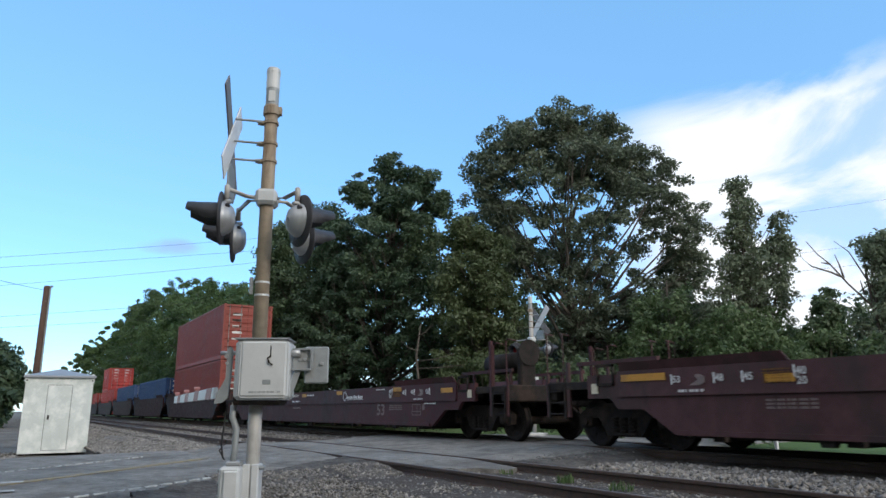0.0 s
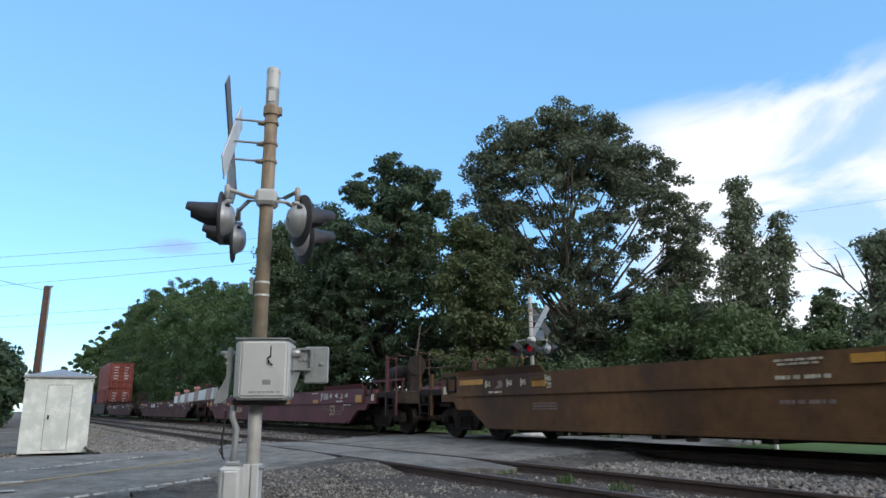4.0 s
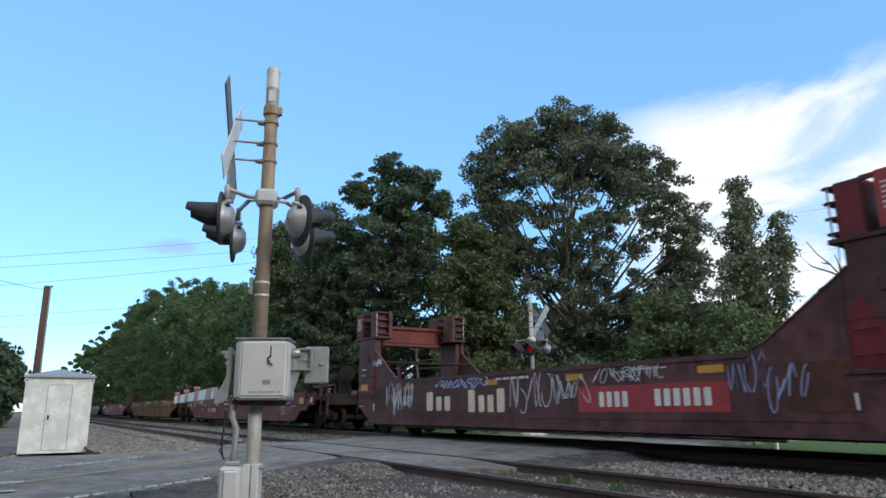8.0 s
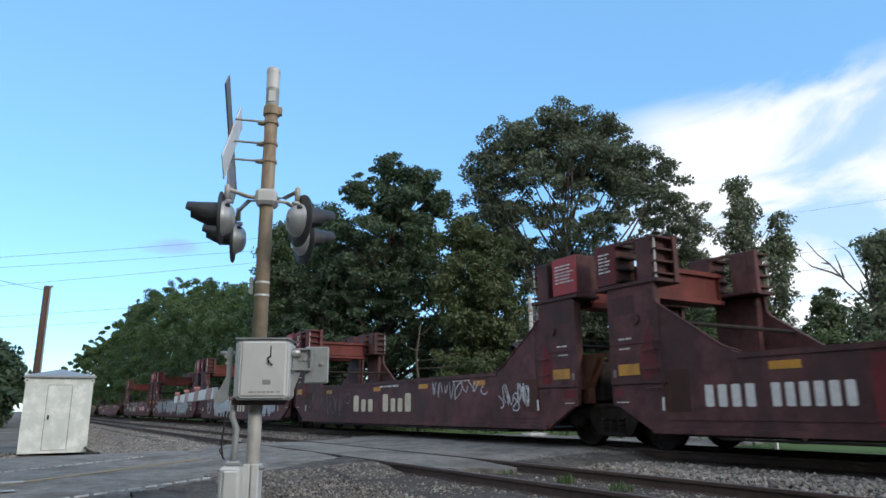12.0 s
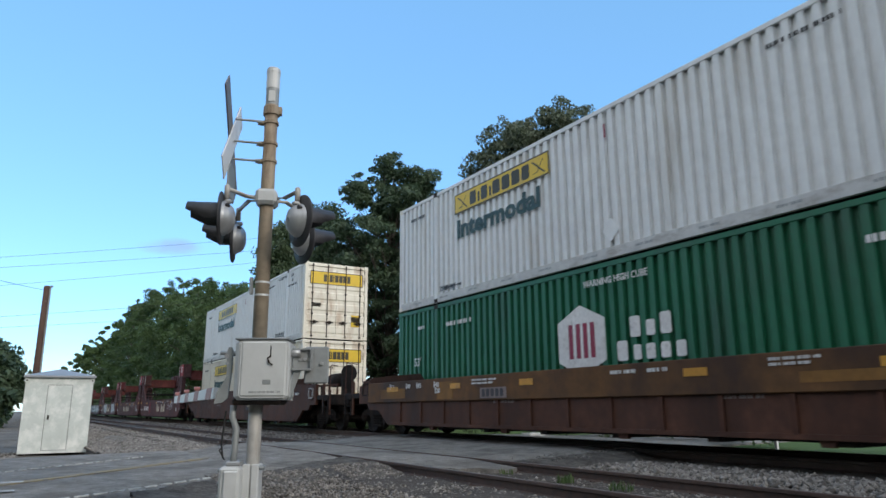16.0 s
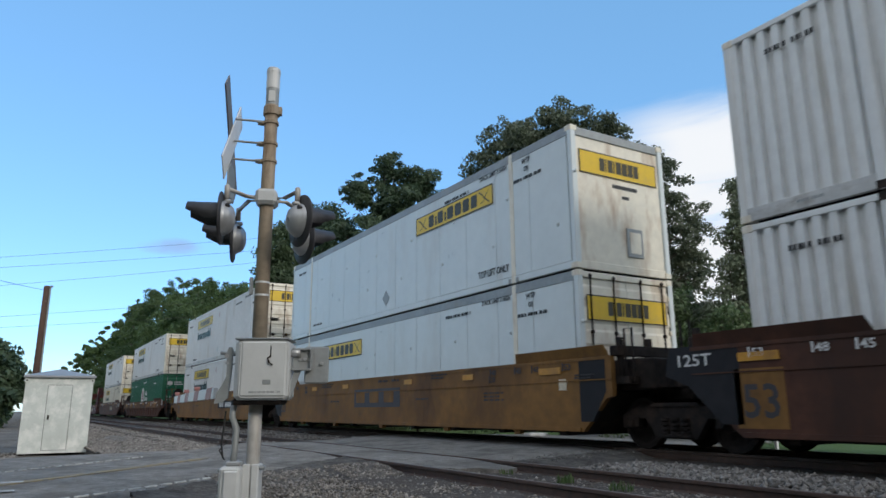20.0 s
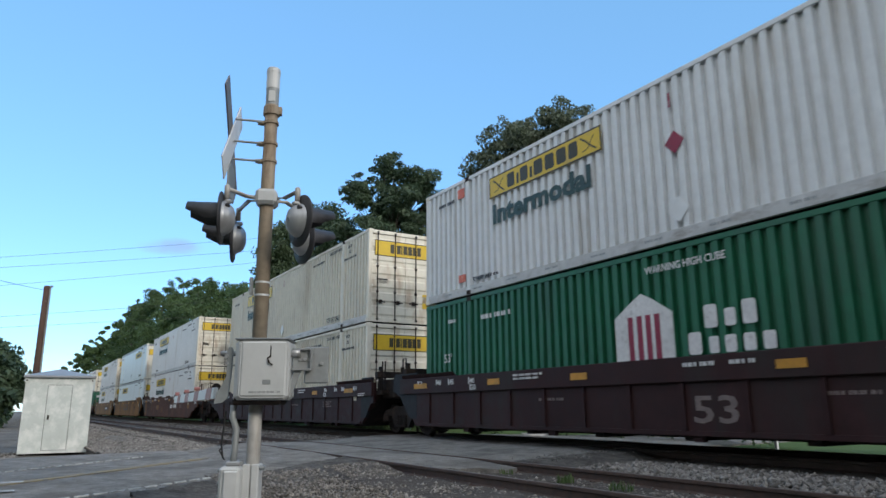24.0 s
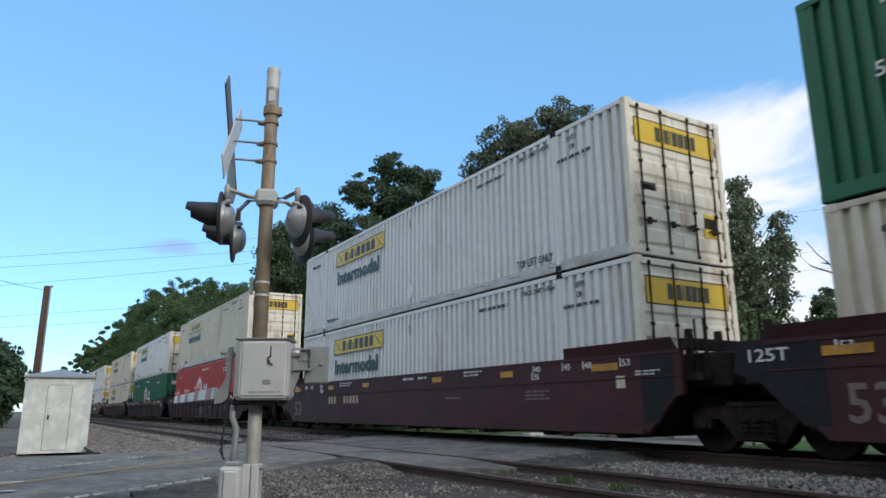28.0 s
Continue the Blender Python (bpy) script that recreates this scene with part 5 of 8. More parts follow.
    part("square_mark", Mesh().box(gx + 0.3, gx + 0.41, low, low + 0.006, 0.66, 0.8), M["faint_letter"], car)
    for x in (-6.0, -3.1, 0.2, 3.6, 6.3):
        part("drop_bracket", Mesh().prism([(x - 0.12, 0.28), (x + 0.12, 0.28), (x + 0.08, 0.19), (x - 0.08, 0.19)], FACE + 0.02, FACE + 0.12), M["steel"], car)


def well_car(start, mat, style, left, right, label, marks=True, big53=None, tail_brake=True, d=0.0, top=1.55, para=1.74, chord=None, plan=None, chord_low=None):
    """One unit with a sunken well for containers. left, right: 'free' with coupler, 'joint' with a shared truck (carried by the unit on its left)."""
    car = thing("well_car", label, "railway car", "well cars of the train")
    MOVING.append((car, start, TRACK_B, RAIL_B))
    end = 9.0 - d
    low = 0.28
    dz = top - 1.55
    ends = {-1: 9.42 if left == "free" else end, 1: 9.42 if right == "free" else end}
    for s in (-1, 1):
        y0, y1 = (FACE, FACE + 0.09) if s < 0 else (-FACE - 0.09, -FACE)
        shape = {"free": [(8.3, low), (8.9, 0.66), (9.45, 0.66), (9.62, 0.84), (10.15, 0.84), (10.15, top - 0.04), (9.42, top - 0.04), (9.42, top)],
                 "joint": [(8.25 - d, low), (8.85 - d, 0.84), (end, 0.88), (end, top)]}
        poly = shape[right] + [(-q, z) for q, z in shape[left][::-1]]
        part("side_wall", Mesh().prism(poly, y0, y1), M[mat], car, "" if s > 0 else "riveted side of the well")
        # bottom flange, top chord, ribs
        yo = y0 - 0.035 if s < 0 else y1
        part("bottom_flange", Mesh().box(d - 8.2, 8.2 - d, yo, yo + 0.035, low, low + 0.07), M[mat], car)
        if style == "chord":
            part("top_chord", Mesh().box(-ends[-1], ends[1], yo - 0.03, yo + 0.035, chord_low or 1.18 + dz, top + 0.006, 0.012), M[chord or mat], car)
            for k in range(-7, 8):
                place("rib", shared(("rib", mat, dz, chord_low), lambda: Mesh().box(-0.04, 0.04, 0, 0.035, 0.34, chord_low or 1.18 + dz).data("rib", M[mat])), car, "", pose(k * 1.08, yo, 0))
        elif plan and s < 0:
            n = 1.15 + dz - 0.01
            vs = [(x, y, z) for x in (-ends[-1], ends[1]) for y, z in ((FACE - 0.04, n), (FACE - 0.016, top + 0.004), (FACE + 0.02, top + 0.004), (FACE + 0.02, n))]
            part("upper_side", Mesh().add(vs, [(0, 1, 2, 3)[::-1], (4, 5, 6, 7), (0, 4, 7, 3), (0, 1, 5, 4), (1, 2, 6, 5), (2, 3, 7, 6)]), M[mat], car, "upper band of the side, set proud")
        else:
            part("top_chord", Mesh().prism([(-end, 1.15 + dz), (end, 1.15 + dz), (end, 1.17 + dz), (-end, 1.17 + dz)], yo + 0.018, yo + 0.035).box(-end, end, yo + 0.02, yo + 0.035, top - 0.05, top + 0.006), M[mat], car)
        for e in (-1, 1):
            a, b = 6.36 - d, (9.38 if ends[e] > 9.2 else 8.95 - d)
            out = y0 - 0.07 if s < 0 else y1 + 0.07
            base = (y0, y0 + 0.03) if s < 0 else (y1, y1 - 0.03)
            vs = [(e * x, y, z) for x, z, dy in ((a, top, 0), (a + 0.07, para, 1), (b - 0.06, para, 1), (b, top, 0)) for y in ((base[0], base[1]) if not dy else (out, out + (0.03 if s < 0 else -0.03)))]
            part("guide_flange", Mesh().add(vs, [(0, 2, 4, 6), (1, 7, 5, 3), (0, 1, 3, 2), (2, 3, 5, 4), (4, 5, 7, 6), (6, 7, 1, 0)]), M[mat], car, "raised flared edge that guides containers")
    fl = Mesh().box(d - 8.1, 8.1 - d, -1.3, 1.3, 0.24, 0.30)
    for k in range(-4, 5):
        fl.box(k * (1.9 - d / 4) - 0.1, k * (1.9 - d / 4) + 0.1, -1.42, 1.42, 0.2, 0.34)
    part("well_floor", fl, M["steel"], car)
    for s in (-1, 1):
        part("bulkhead", Mesh().prism([(s * (8.15 - d), 0.25), (s * (8.85 - d), 0.95), (s * (8.85 - d), 1.2), (s * (8.75 - d), 1.2), (s * (8.1 - d), 0.5)], -1.4, 1.4), M["steel"], car)
    for s, kind in ((-1, left), (1, right)):
        if kind == "free":
            end_deck(car, s, M[mat], s > 0 and tail_brake, top, not plan)
            truck(car, s * 9.75)
        else:
            joint_end(car, s, d)
            if s > 0:
                truck(car, 9.9 - d)
    if plan:
        empty_marks(car, plan, top)
    elif marks:
        y = FACE - (0.075 if style == "chord" else 0.02)
        letter = M["dark_letter"] if mat in ("ochre", "ochre_dark") else M["white_letter"]
        dim = M["dark_letter"] if mat in ("ochre", "ochre_dark") else M["faint_letter"]
        for x in (-8.2, -5.0, -2.4, 1.6, 4.4, 7.1):
            part("reflector", Mesh().box(x, x + (0.62 if abs(x) > 7 else 0.42), y - 0.004, y + 0.004, 1.30 + dz, 1.42 + dz), M["reflect"], car)
        for e in (-1, 1):                       # size marks at both ends
            for x, txt in ((7.9, "53"), (7.0, "48"), (6.45, "45"), (5.6, "40"), (5.55, "20")):
                z = dz + (1.36 if txt != "20" else 1.22)
                part("size_tick", Mesh().box(e * x - 0.13, e * x - 0.10, y - 0.004, y + 0.004, z - 0.01, z + 0.13), letter, car)
                side_text(txt, e * x - 0.08, e * x + 0.1, y - 0.002, z, 0.11, letter, car, "size_mark")
        bars(car, [(a, b, q + dz, r + dz) for a, b, q, r in [(-4.1, -3.2, 1.44, 1.48), (-4.1, -3.3, 1.37, 1.41), (0.1, 0.7, 1.4, 1.46), (0.9, 1.3, 1.4, 1.46), (3.0, 3.7, 1.45, 1.49), (3.0, 3.6, 1.38, 1.42), (8.1, 8.6, 1.24, 1.27), (8.1, 8.5, 1.19, 1.22)]], letter, y - 0.004)
        ym = FACE - 0.005
        bars(car, [(a, b, q + dz * 0.6, r + dz * 0.6) for a, b, q, r in [(5.2, 5.9, 0.98, 1.02), (5.2, 5.8, 0.91, 0.95), (5.2, 5.9, 0.84, 0.88), (-3.4, -2.7, 0.9, 0.95), (2.2, 2.8, 0.9, 0.95)]], dim, ym)
        if big53:
            a, b, z, h = big53
            side_text("53", a, b, ym, z, h, M["dark_letter"] if mat in ("ochre", "brown") else M["faint_letter"], car)
        part("placard", Mesh().box(7.65, 7.85, ym, ym + 0.006, 1.0 + dz * 0.5, 1.2 + dz * 0.5), M["cream_letter"], car)
        # hanging hardware along the lower edge
        for x in (-6.0, -3.1, 0.2, 3.6, 6.3):
            place("drop_bracket", shared(("bracket", mat), lambda: Mesh().prism([(-0.12, 0), (0.12, 0), (0.08, -0.09), (-0.08, -0.09)], 0, 0.1).data("drop_bracket", M[mat])), car, "", pose(x, FACE + 0.02, low))
    return car


def ribbon(points, width, y):
    """A flat painted stroke through points (x, z)."""
    mb = Mesh()
    n = len(points)
    vs = []
    for i, (x, z) in enumerate(points):
        a, b = points[max(0, i - 1)], points[min(n - 1, i + 1)]
        d = Vector((b[0] - a[0], b[1] - a[1]))
        d = d.normalized() if d.length > 0 else Vector((1, 0))
        vs += [(x - d.y * width / 2, y, z + d.x * width / 2), (x + d.y * width / 2, y, z - d.x * width / 2)]
    return mb.add(vs, [(2 * i, 2 * i + 1, 2 * i + 3, 2 * i + 2) for i in range(n - 1)])


def scrawl(parent, x0, x1, z0, z1, material, seed, strokes=6, width=0.03):
    """Spray-can scribble: looping strokes with no letters in it."""
    rnd = random.Random(seed)
    y = FACE - 0.006
    strokes, width = int(strokes * 1.6), width * 0.62
    for k in range(strokes):
        cx = x0 + (x1 - x0) * (k + 0.5) / strokes
        w, h = (x1 - x0) / strokes * rnd.uniform(0.6, 1.1), (z1 - z0) * rnd.uniform(0.16, 0.42)
        cz = (z0 + z1) / 2 + rnd.uniform(-0.16, 0.16) * (z1 - z0)
        p, q, r = rnd.uniform(0, 6.28), rnd.choice((1, 2, 3)), rnd.choice((1, 2))
        pts = [(cx + w * 0.6 * math.sin(r * a + p), cz + h * math.cos(q * a) * rnd.uniform(0.9, 1.05)) for a in [i * 0.35 for i in range(rnd.randint(9, 16))]]
        part("spray_stroke", ribbon(pts, width, y - 0.0008 * k), material, parent)


def bubble(parent, x0, x1, z0, z1, fill, line, seed, count):
    """Fat rounded throw-up shapes with a dark outline."""
    rnd = random.Random(seed)
    w = (x1 - x0) / count
    for k in range(count):
        cx, cz = x0 + (k + 0.5) * w, (z0 + z1) / 2 + rnd.uniform(-0.05, 0.05)
        a0 = rnd.uniform(0, 6.28)
        rim = []
        for i in range(26):
            a = i * 2 * math.pi / 26
            r = 1 + 0.16 * math.sin(3 * a + a0) + 0.1 * math.sin(5 * a + 2 * a0)
            rim.append((cx + r * w * 0.6 * math.cos(a), cz + r * (z1 - z0) * 0.47 * math.sin(a)))
        y = FACE - 0.006 - 0.003 * (k % 2)
        part("spray_shape", Mesh().prism(rim, y, y + 0.002), fill, parent)
        part("spray_outline", ribbon(rim + rim[:2], 0.045, y - 0.002), line, parent)
        inner = [(cx + (x - cx) * 0.3 + 0.05 * w, cz + (z - cz) * 0.38) for x, z in rim[3:18]]
        part("spray_outline", ribbon(inner, 0.03, y - 0.002), line, parent)


def block_word(parent, widths, x0, x1, z0, z1, material, y=FACE - 0.006, fill=0.74):
    """A name that is not lettered here: one plain block for each character."""
    total = sum(widths) + 0.16 * (len(widths) - 1)
    u, x = (x1 - x0) / total, x0
    for w in widths:
        tall = 1.0 if w >= 1 else 0.74
        if w < 2:
            ww, hh = w * u * fill, (z1 - z0) * tall
            c = 0.13 * min(ww, hh)
            mb = Mesh().prism([(x + c, z0), (x + ww - c, z0), (x + ww, z0 + c), (x + ww, z0 + hh - c), (x + ww - c, z0 + hh), (x + c, z0 + hh), (x, z0 + hh - c), (x, z0 + c)], y, y + 0.006)
            part("name_block", mb, material, parent)
        x += (w + 0.16) * u


def stack_tower(car, t, J, mate, seed):
    """One end of a unit: swept-up side plates on both sides with guide boxes on top. J: where the next unit meets it; u runs inwards from there."""
    rnd = random.Random(seed * 7 + (3 if t > 0 else 0))

    def X(*us):
        q = sorted(t * (J - u) for u in us)
        return q if len(q) > 1 else q[0]
    A = t < 0
    p0, p1, g0, g1 = (0.15, 0.63, 1.08, 1.42) if A else (0.30, 0.98, 1.14, 1.48)
    for s in (-1, 1):
        def Y(a, b):
            return sorted((s * a, s * b))
        part("tower", Mesh().box(*X(0.46, 1.36), *Y(1.26, 1.42), 1.0, 2.64, 0.02), M["stackbrown"], car)
        part("tower_cap", Mesh().box(*X(p0 - 0.02, g1 + 0.12), *Y(0.95, 1.53), 2.655, 2.72, 0.01), M["umber"], car, "flanged cap plate of the tower")
        hb = part("guide_housing", Mesh().box(*X(p0, p1), *Y(1.0, 1.47), 2.72, 3.47, 0.015), M["stackbrown"], car, "boxed guide housing on the tower")
        for ya, yb in ((1.43, 1.48), (1.0, 1.04)):
            part("guide_bar", Mesh().box(*X(p1, g0), *Y(ya, yb), 3.39, 3.45), M["stackbrown"], car, "thin bar over the open window")
        gp = part("guide_post", Mesh().box(*X(g0, g1), *Y(1.0, 1.47), 2.72, 3.44, 0.015), M["towerred"] if s < 0 and seed % 2 else M["stackbrown"], car, "guide post beside an open window")
        part("post_flange", Mesh().box(*X(g1 + 0.13, g1 + 0.155), *Y(1.02, 1.12), 2.66, 3.45).box(*X(g1, g1 + 0.13), *Y(1.02, 1.06), 2.72, 3.44), M["stackbrown"], gp)
        for k in range(4):
            z = 2.78 + 0.2 * k
            part("guide_rib", Mesh().box(*X(g1, g1 + 0.13), *Y(1.06, 1.49), z, z + 0.03), M["stackbrown"], gp)
            if A:
                part("guide_rib", Mesh().box(*X(p1, p1 + 0.10), *Y(1.1, 1.47), z, z + 0.03), M["steel"], hb)
        part("post_rod", Mesh().cyl((X(g1 + 0.07), s * 1.47, 2.7), (X(g1 + 0.07), s * 1.47, 3.42), 0.016, n=6), M["railgrey"], gp, "worn bright rod")
        if s > 0:
            continue
        part("warning_panel", Mesh().box(*X(p0 + 0.01, p1 - 0.01), -1.492, -1.47, 2.75, 3.45, 0.004), M["redpaint" if not A else "towerred"], car, "red panel with rows of small white writing")
        a, b = X(p0 + 0.09, p1 - 0.09)
        bars(car, [(a, b - 0.05 * ((k + seed) % 3), 3.28 - 0.062 * k, 3.31 - 0.062 * k) for k in range(6)], M["white_letter"], -1.5)
        # seams, step plates, patches and fittings on the outer face
        y = FACE
        part("tower_seam", Mesh().box(*X(0.42, 1.5), y - 0.012, y, 1.70, 1.715), M["umber"], car)
        part("tower_ledge", Mesh().box(*X(0.42, 1.6), y - 0.03, y, 1.06, 1.10), M["umber"], car)
        part("brace_edge", Mesh().tube([(X(1.43), y - 0.004, 2.36), (X(1.52), y - 0.004, 2.28), (X(2.62), y - 0.004, 1.54), (X(2.9), y - 0.004, 1.44)], [0.018] * 4, 6), M["stackbrown"], car)
        part("reflector", Mesh().box(*X(0.58, 1.04), y - 0.014, y - 0.006, 1.2, 1.38), M["reflect"], car, "broad yellow reflective plate")
        part("placard", Mesh().box(*X(0.46, 0.53), y - 0.014, y - 0.004, 1.17, 1.3), M["faint_letter"], car)
        part("ring_socket", Mesh().lathe([(0.045, -0.02), (0.085, -0.02), (0.085, 0.02), (0.045, 0.02)], 14), M["umber"], car, m=pose(X(1.02), y - 0.012, 2.1, 0, 0, 90))
        # flat black disc inside the ring, the shade of an opening put into colour
        part("socket_hole", Mesh().cyl((X(1.02), y - 0.014, 2.1), (X(1.02), y - 0.01, 2.1), 0.045, n=12), M["blackpaint"], car)
        part("release_rod", Mesh().tube([(X(1.46), y - 0.03, 2.64), (X(1.52), y - 0.035, 1.9), (X(1.5), y - 0.03, 0.82)], [0.009] * 3, 6), M["umber"], car, "thin hanging rod")
        part("rod_tip", Mesh().cyl((X(1.5), y - 0.03, 0.84), (X(1.49), y - 0.03, 0.64), 0.02, n=6), M["signwhite"], car, "white tip of the hanging rod")
        for k in range(3):
            z = 0.98 + 0.3 * k
            part("step_bar", Mesh().tube([(X(1.16), y, z), (X(1.16), y - 0.06, z), (X(1.42), y - 0.06, z), (X(1.42), y, z)], [0.012] * 4, 6), M["stackbrown"], car)
        bars(car, [(*X(0.62, 0.92), 1.78, 1.81), (*X(0.62, 0.86), 1.62, 1.645), (*X(0.5, 0.75), 0.76, 0.78)], M["white_letter"], y - 0.008)
        w = rnd.uniform(0.25, 0.5)
        part("red_patch", Mesh().prism([(X(1.1), 1.12), (X(1.1 + w), 1.14), (X(1.12 + w), 1.5), (X(1.06 + w), rnd.uniform(1.6, 2.2)), (X(1.3), rnd.uniform(1.7, 2.2)), (X(1.08), 1.6)], y - 0.006, y - 0.001), M["towerred"], car, "faded red primer patch")
        part("red_patch", Mesh().box(*X(0.46, 0.56 + 0.3 * rnd.random()), y - 0.006, y - 0.001, 0.86, 1.0), M["towerred"], car)
        part("dull_patch", Mesh().box(*X(1.55, 1.9 + 0.6 * rnd.random()), y - 0.005, y - 0.001, 0.62, 1.24), M["brown"], car)
        part("dull_patch", Mesh().box(*X(0.5, 1.0), y - 0.005, y - 0.001, 2.2, 2.5), M["umber"], car)
    beam = part("cross_beam", Mesh().box(*X(0.5, 0.82), -1.0, 1.0, 2.62, 3.02).box(*X(0.44, 0.9), -1.0, 1.0, 3.02, 3.10).box(*X(0.44, 0.9), -1.0, 1.0, 2.52, 2.60), M["oxide"], car, "oxide red beam between the towers")
    for q in (-0.93, 0.9):
        part("beam_gusset", Mesh().box(*X(0.46, 0.88), q, q + 0.03, 2.6, 3.02), M["oxide"], beam)
    part("bulkhead", Mesh().box(*X(1.5, 1.6), -1.0, 1.0, 0.35, 1.5), M["stackbrown"], car)
    part("cross_rod", Mesh().cyl((X(1.9), -1.45, 1.95), (X(1.9), 1.45, 1.95), 0.035, n=8), M["steel"], car)
    if mate:
        for s in (-1, 1):
            ya, yb = sorted((s * 1.28, s * 1.12))
            part("end_gusset", Mesh().prism([(t * (J - u), z) for u, z in ((0.5, 1.63), (0.05, 1.63), (0.36, 1.04), (0.36, 0.76), (0.5, 0.76))], ya, yb), M["brown"], car, "slanting end plate beside the shared truck")
        part("end_frame", Mesh().box(*X(0.3, 1.4), -1.0, 1.0, 0.8, 1.5, 0.03).box(*X(0.02, 0.5), -0.5, 0.5, 0.8, 1.1, 0.03), M["steel"], car)


def stack_car(start, half, left, right, label, seed):
    """One unit of the empty five-unit car with tall end towers."""
    car = thing("well_car", label, "railway car", "well cars of the train")
    MOVING.append((car, start, TRACK_B, RAIL_B))
    low, top = 0.3, 1.42
    J = {-1: half if left == "joint" else half - 0.35, 1: half if right == "joint" else half - 0.35}
    shape = [(1.25, low), (1.07, 0.41), (0.55, 0.70), (0.42, 0.72), (0.40, 0.78), (0.40, 2.60), (0.44, 2.66), (1.42, 2.66), (1.42, 2.38), (1.5, 2.28), (2.62, 1.53), (2.85, top)]
    for s in (-1, 1):
        y0, y1 = (FACE, FACE + 0.08) if s < 0 else (-FACE - 0.08, -FACE)
        poly = [(J[1] - u, z) for u, z in shape] + [(u - J[-1], z) for u, z in shape[::-1]]
        part("side_wall", Mesh().prism(poly, y0, y1), M["stackbrown"], car, "grimy brown side that sweeps up into end towers" if s < 0 else "")
        a, b = 1.25 - J[-1], J[1] - 1.25
        yo = y0 - 0.05 if s < 0 else y1
        part("bottom_flange", Mesh().box(a, b, yo, yo + 0.05, low, low + 0.08), M["stackbrown"], car)
        part("sill_pipe", Mesh().cyl((a + 1.2, yo + 0.03, low - 0.05), (b - 1.2, yo + 0.03, low - 0.05), 0.02, n=6), M["steel"], car)
        part("top_chord", Mesh().box(a + 1.6, b - 1.6, y0 - 0.02 if s < 0 else y1, y0 if s < 0 else y1 + 0.02, top - 0.07, top + 0.006), M["stackbrown"], car)
        part("side_seam", Mesh().box(a + 0.3, b - 0.3, y0 - 0.01 if s < 0 else y1, y0 if s < 0 else y1 + 0.01, 0.50, 0.52), M["stackbrown"], car)
    stack_tower(car, -1, J[-1], left == "joint", seed)
    stack_tower(car, 1, J[1], right == "joint", seed + 1)
    fl = Mesh().box(1.2 - J[-1], J[1] - 1.2, -1.3, 1.3, 0.26, 0.32)
    for k in range(-3, 4):
        fl.box(k * 1.7 - 0.1, k * 1.7 + 0.1, -1.42, 1.42, 0.22, 0.36)
    part("well_floor", fl, M["steel"], car)
    y = FACE - 0.004
    for x in (3.3 - J[-1], -1.0, 1.6, J[1] - 3.75):
        part("reflector", Mesh().box(x, x + 0.45, y - 0.002, y + 0.004, 1.17, 1.28), M["reflect"], car)
    bars(car, [(-0.6, 0.5, 1.26, 1.31), (3.2, 3.9, 1.28, 1.31)], M["white_letter"], y)
    for s, kind in ((-1, left), (1, right)):
        if kind == "free":
            e = half - 0.75
            mb = Mesh().box(*sorted((s * (e - 1.0), s * (half - 0.55))), -1.4, 1.4, 0.95, 1.1).box(*sorted((s * (half - 0.75), s * (half - 0.55))), -1.45, 1.45, 0.8, 1.2, 0.02)
            mb.box(*sorted((s * (e - 1.2), s * half - s * 0.6)), -0.45, 0.45, 0.72, 0.98)
            part("end_deck", mb, M["stackbrown"], car)
            for y2 in (-1.44, 1.40):
                part("deck_edge", Mesh().prism([(s * q, z) for q, z in ((half - 0.6, 0.98), (half - 0.6, 1.06), (e - 0.1, 1.0), (e - 0.5, 0.98), (e - 1.0, 0.52), (e - 1.0, 0.42), (e - 0.55, 0.86))], y2, y2 + 0.04), M["umber"], car)
            coupler(car, s * (half - 0.6), s)
            truck(car, s * (half - 1.9))
            ladder(car, *sorted((s * (half - 1.0), s * (half - 0.6))), -1.46, 0.4, 1.2, M["steel"], 3)
        elif s > 0:
            truck(car, half)
    return car


# ---- containers
def corrugated(length, depth, z0, z1, pitch=0.228, wall=0.012, inset=0.0):
    """A folded sheet along x, its outer faces at y = 0, folds going to +y."""
    mb = Mesh()
    n = int(length / pitch)
    pitch = length / n
    prof = []
    for i in range(n):
        x = -length / 2 + i * pitch
        prof += [(x, 0), (x + pitch * 0.47, 0), (x + pitch * 0.54, depth), (x + pitch * 0.93, depth)]
    prof.append((length / 2, 0))
    k = len(prof)
    mb.v = [(x, y, z) for z in (z0, z1) for x, y in prof] + [(x, y + wall, z) for z in (z0, z1) for x, y in prof]
    mb.f = [(i, i + 1, i + 1 + k, i + k) for i in range(k - 1)] + [(2 * k + i + 1, 2 * k + i, 3 * k + i, 3 * k + i + 1) for i in range(k - 1)]
    return mb


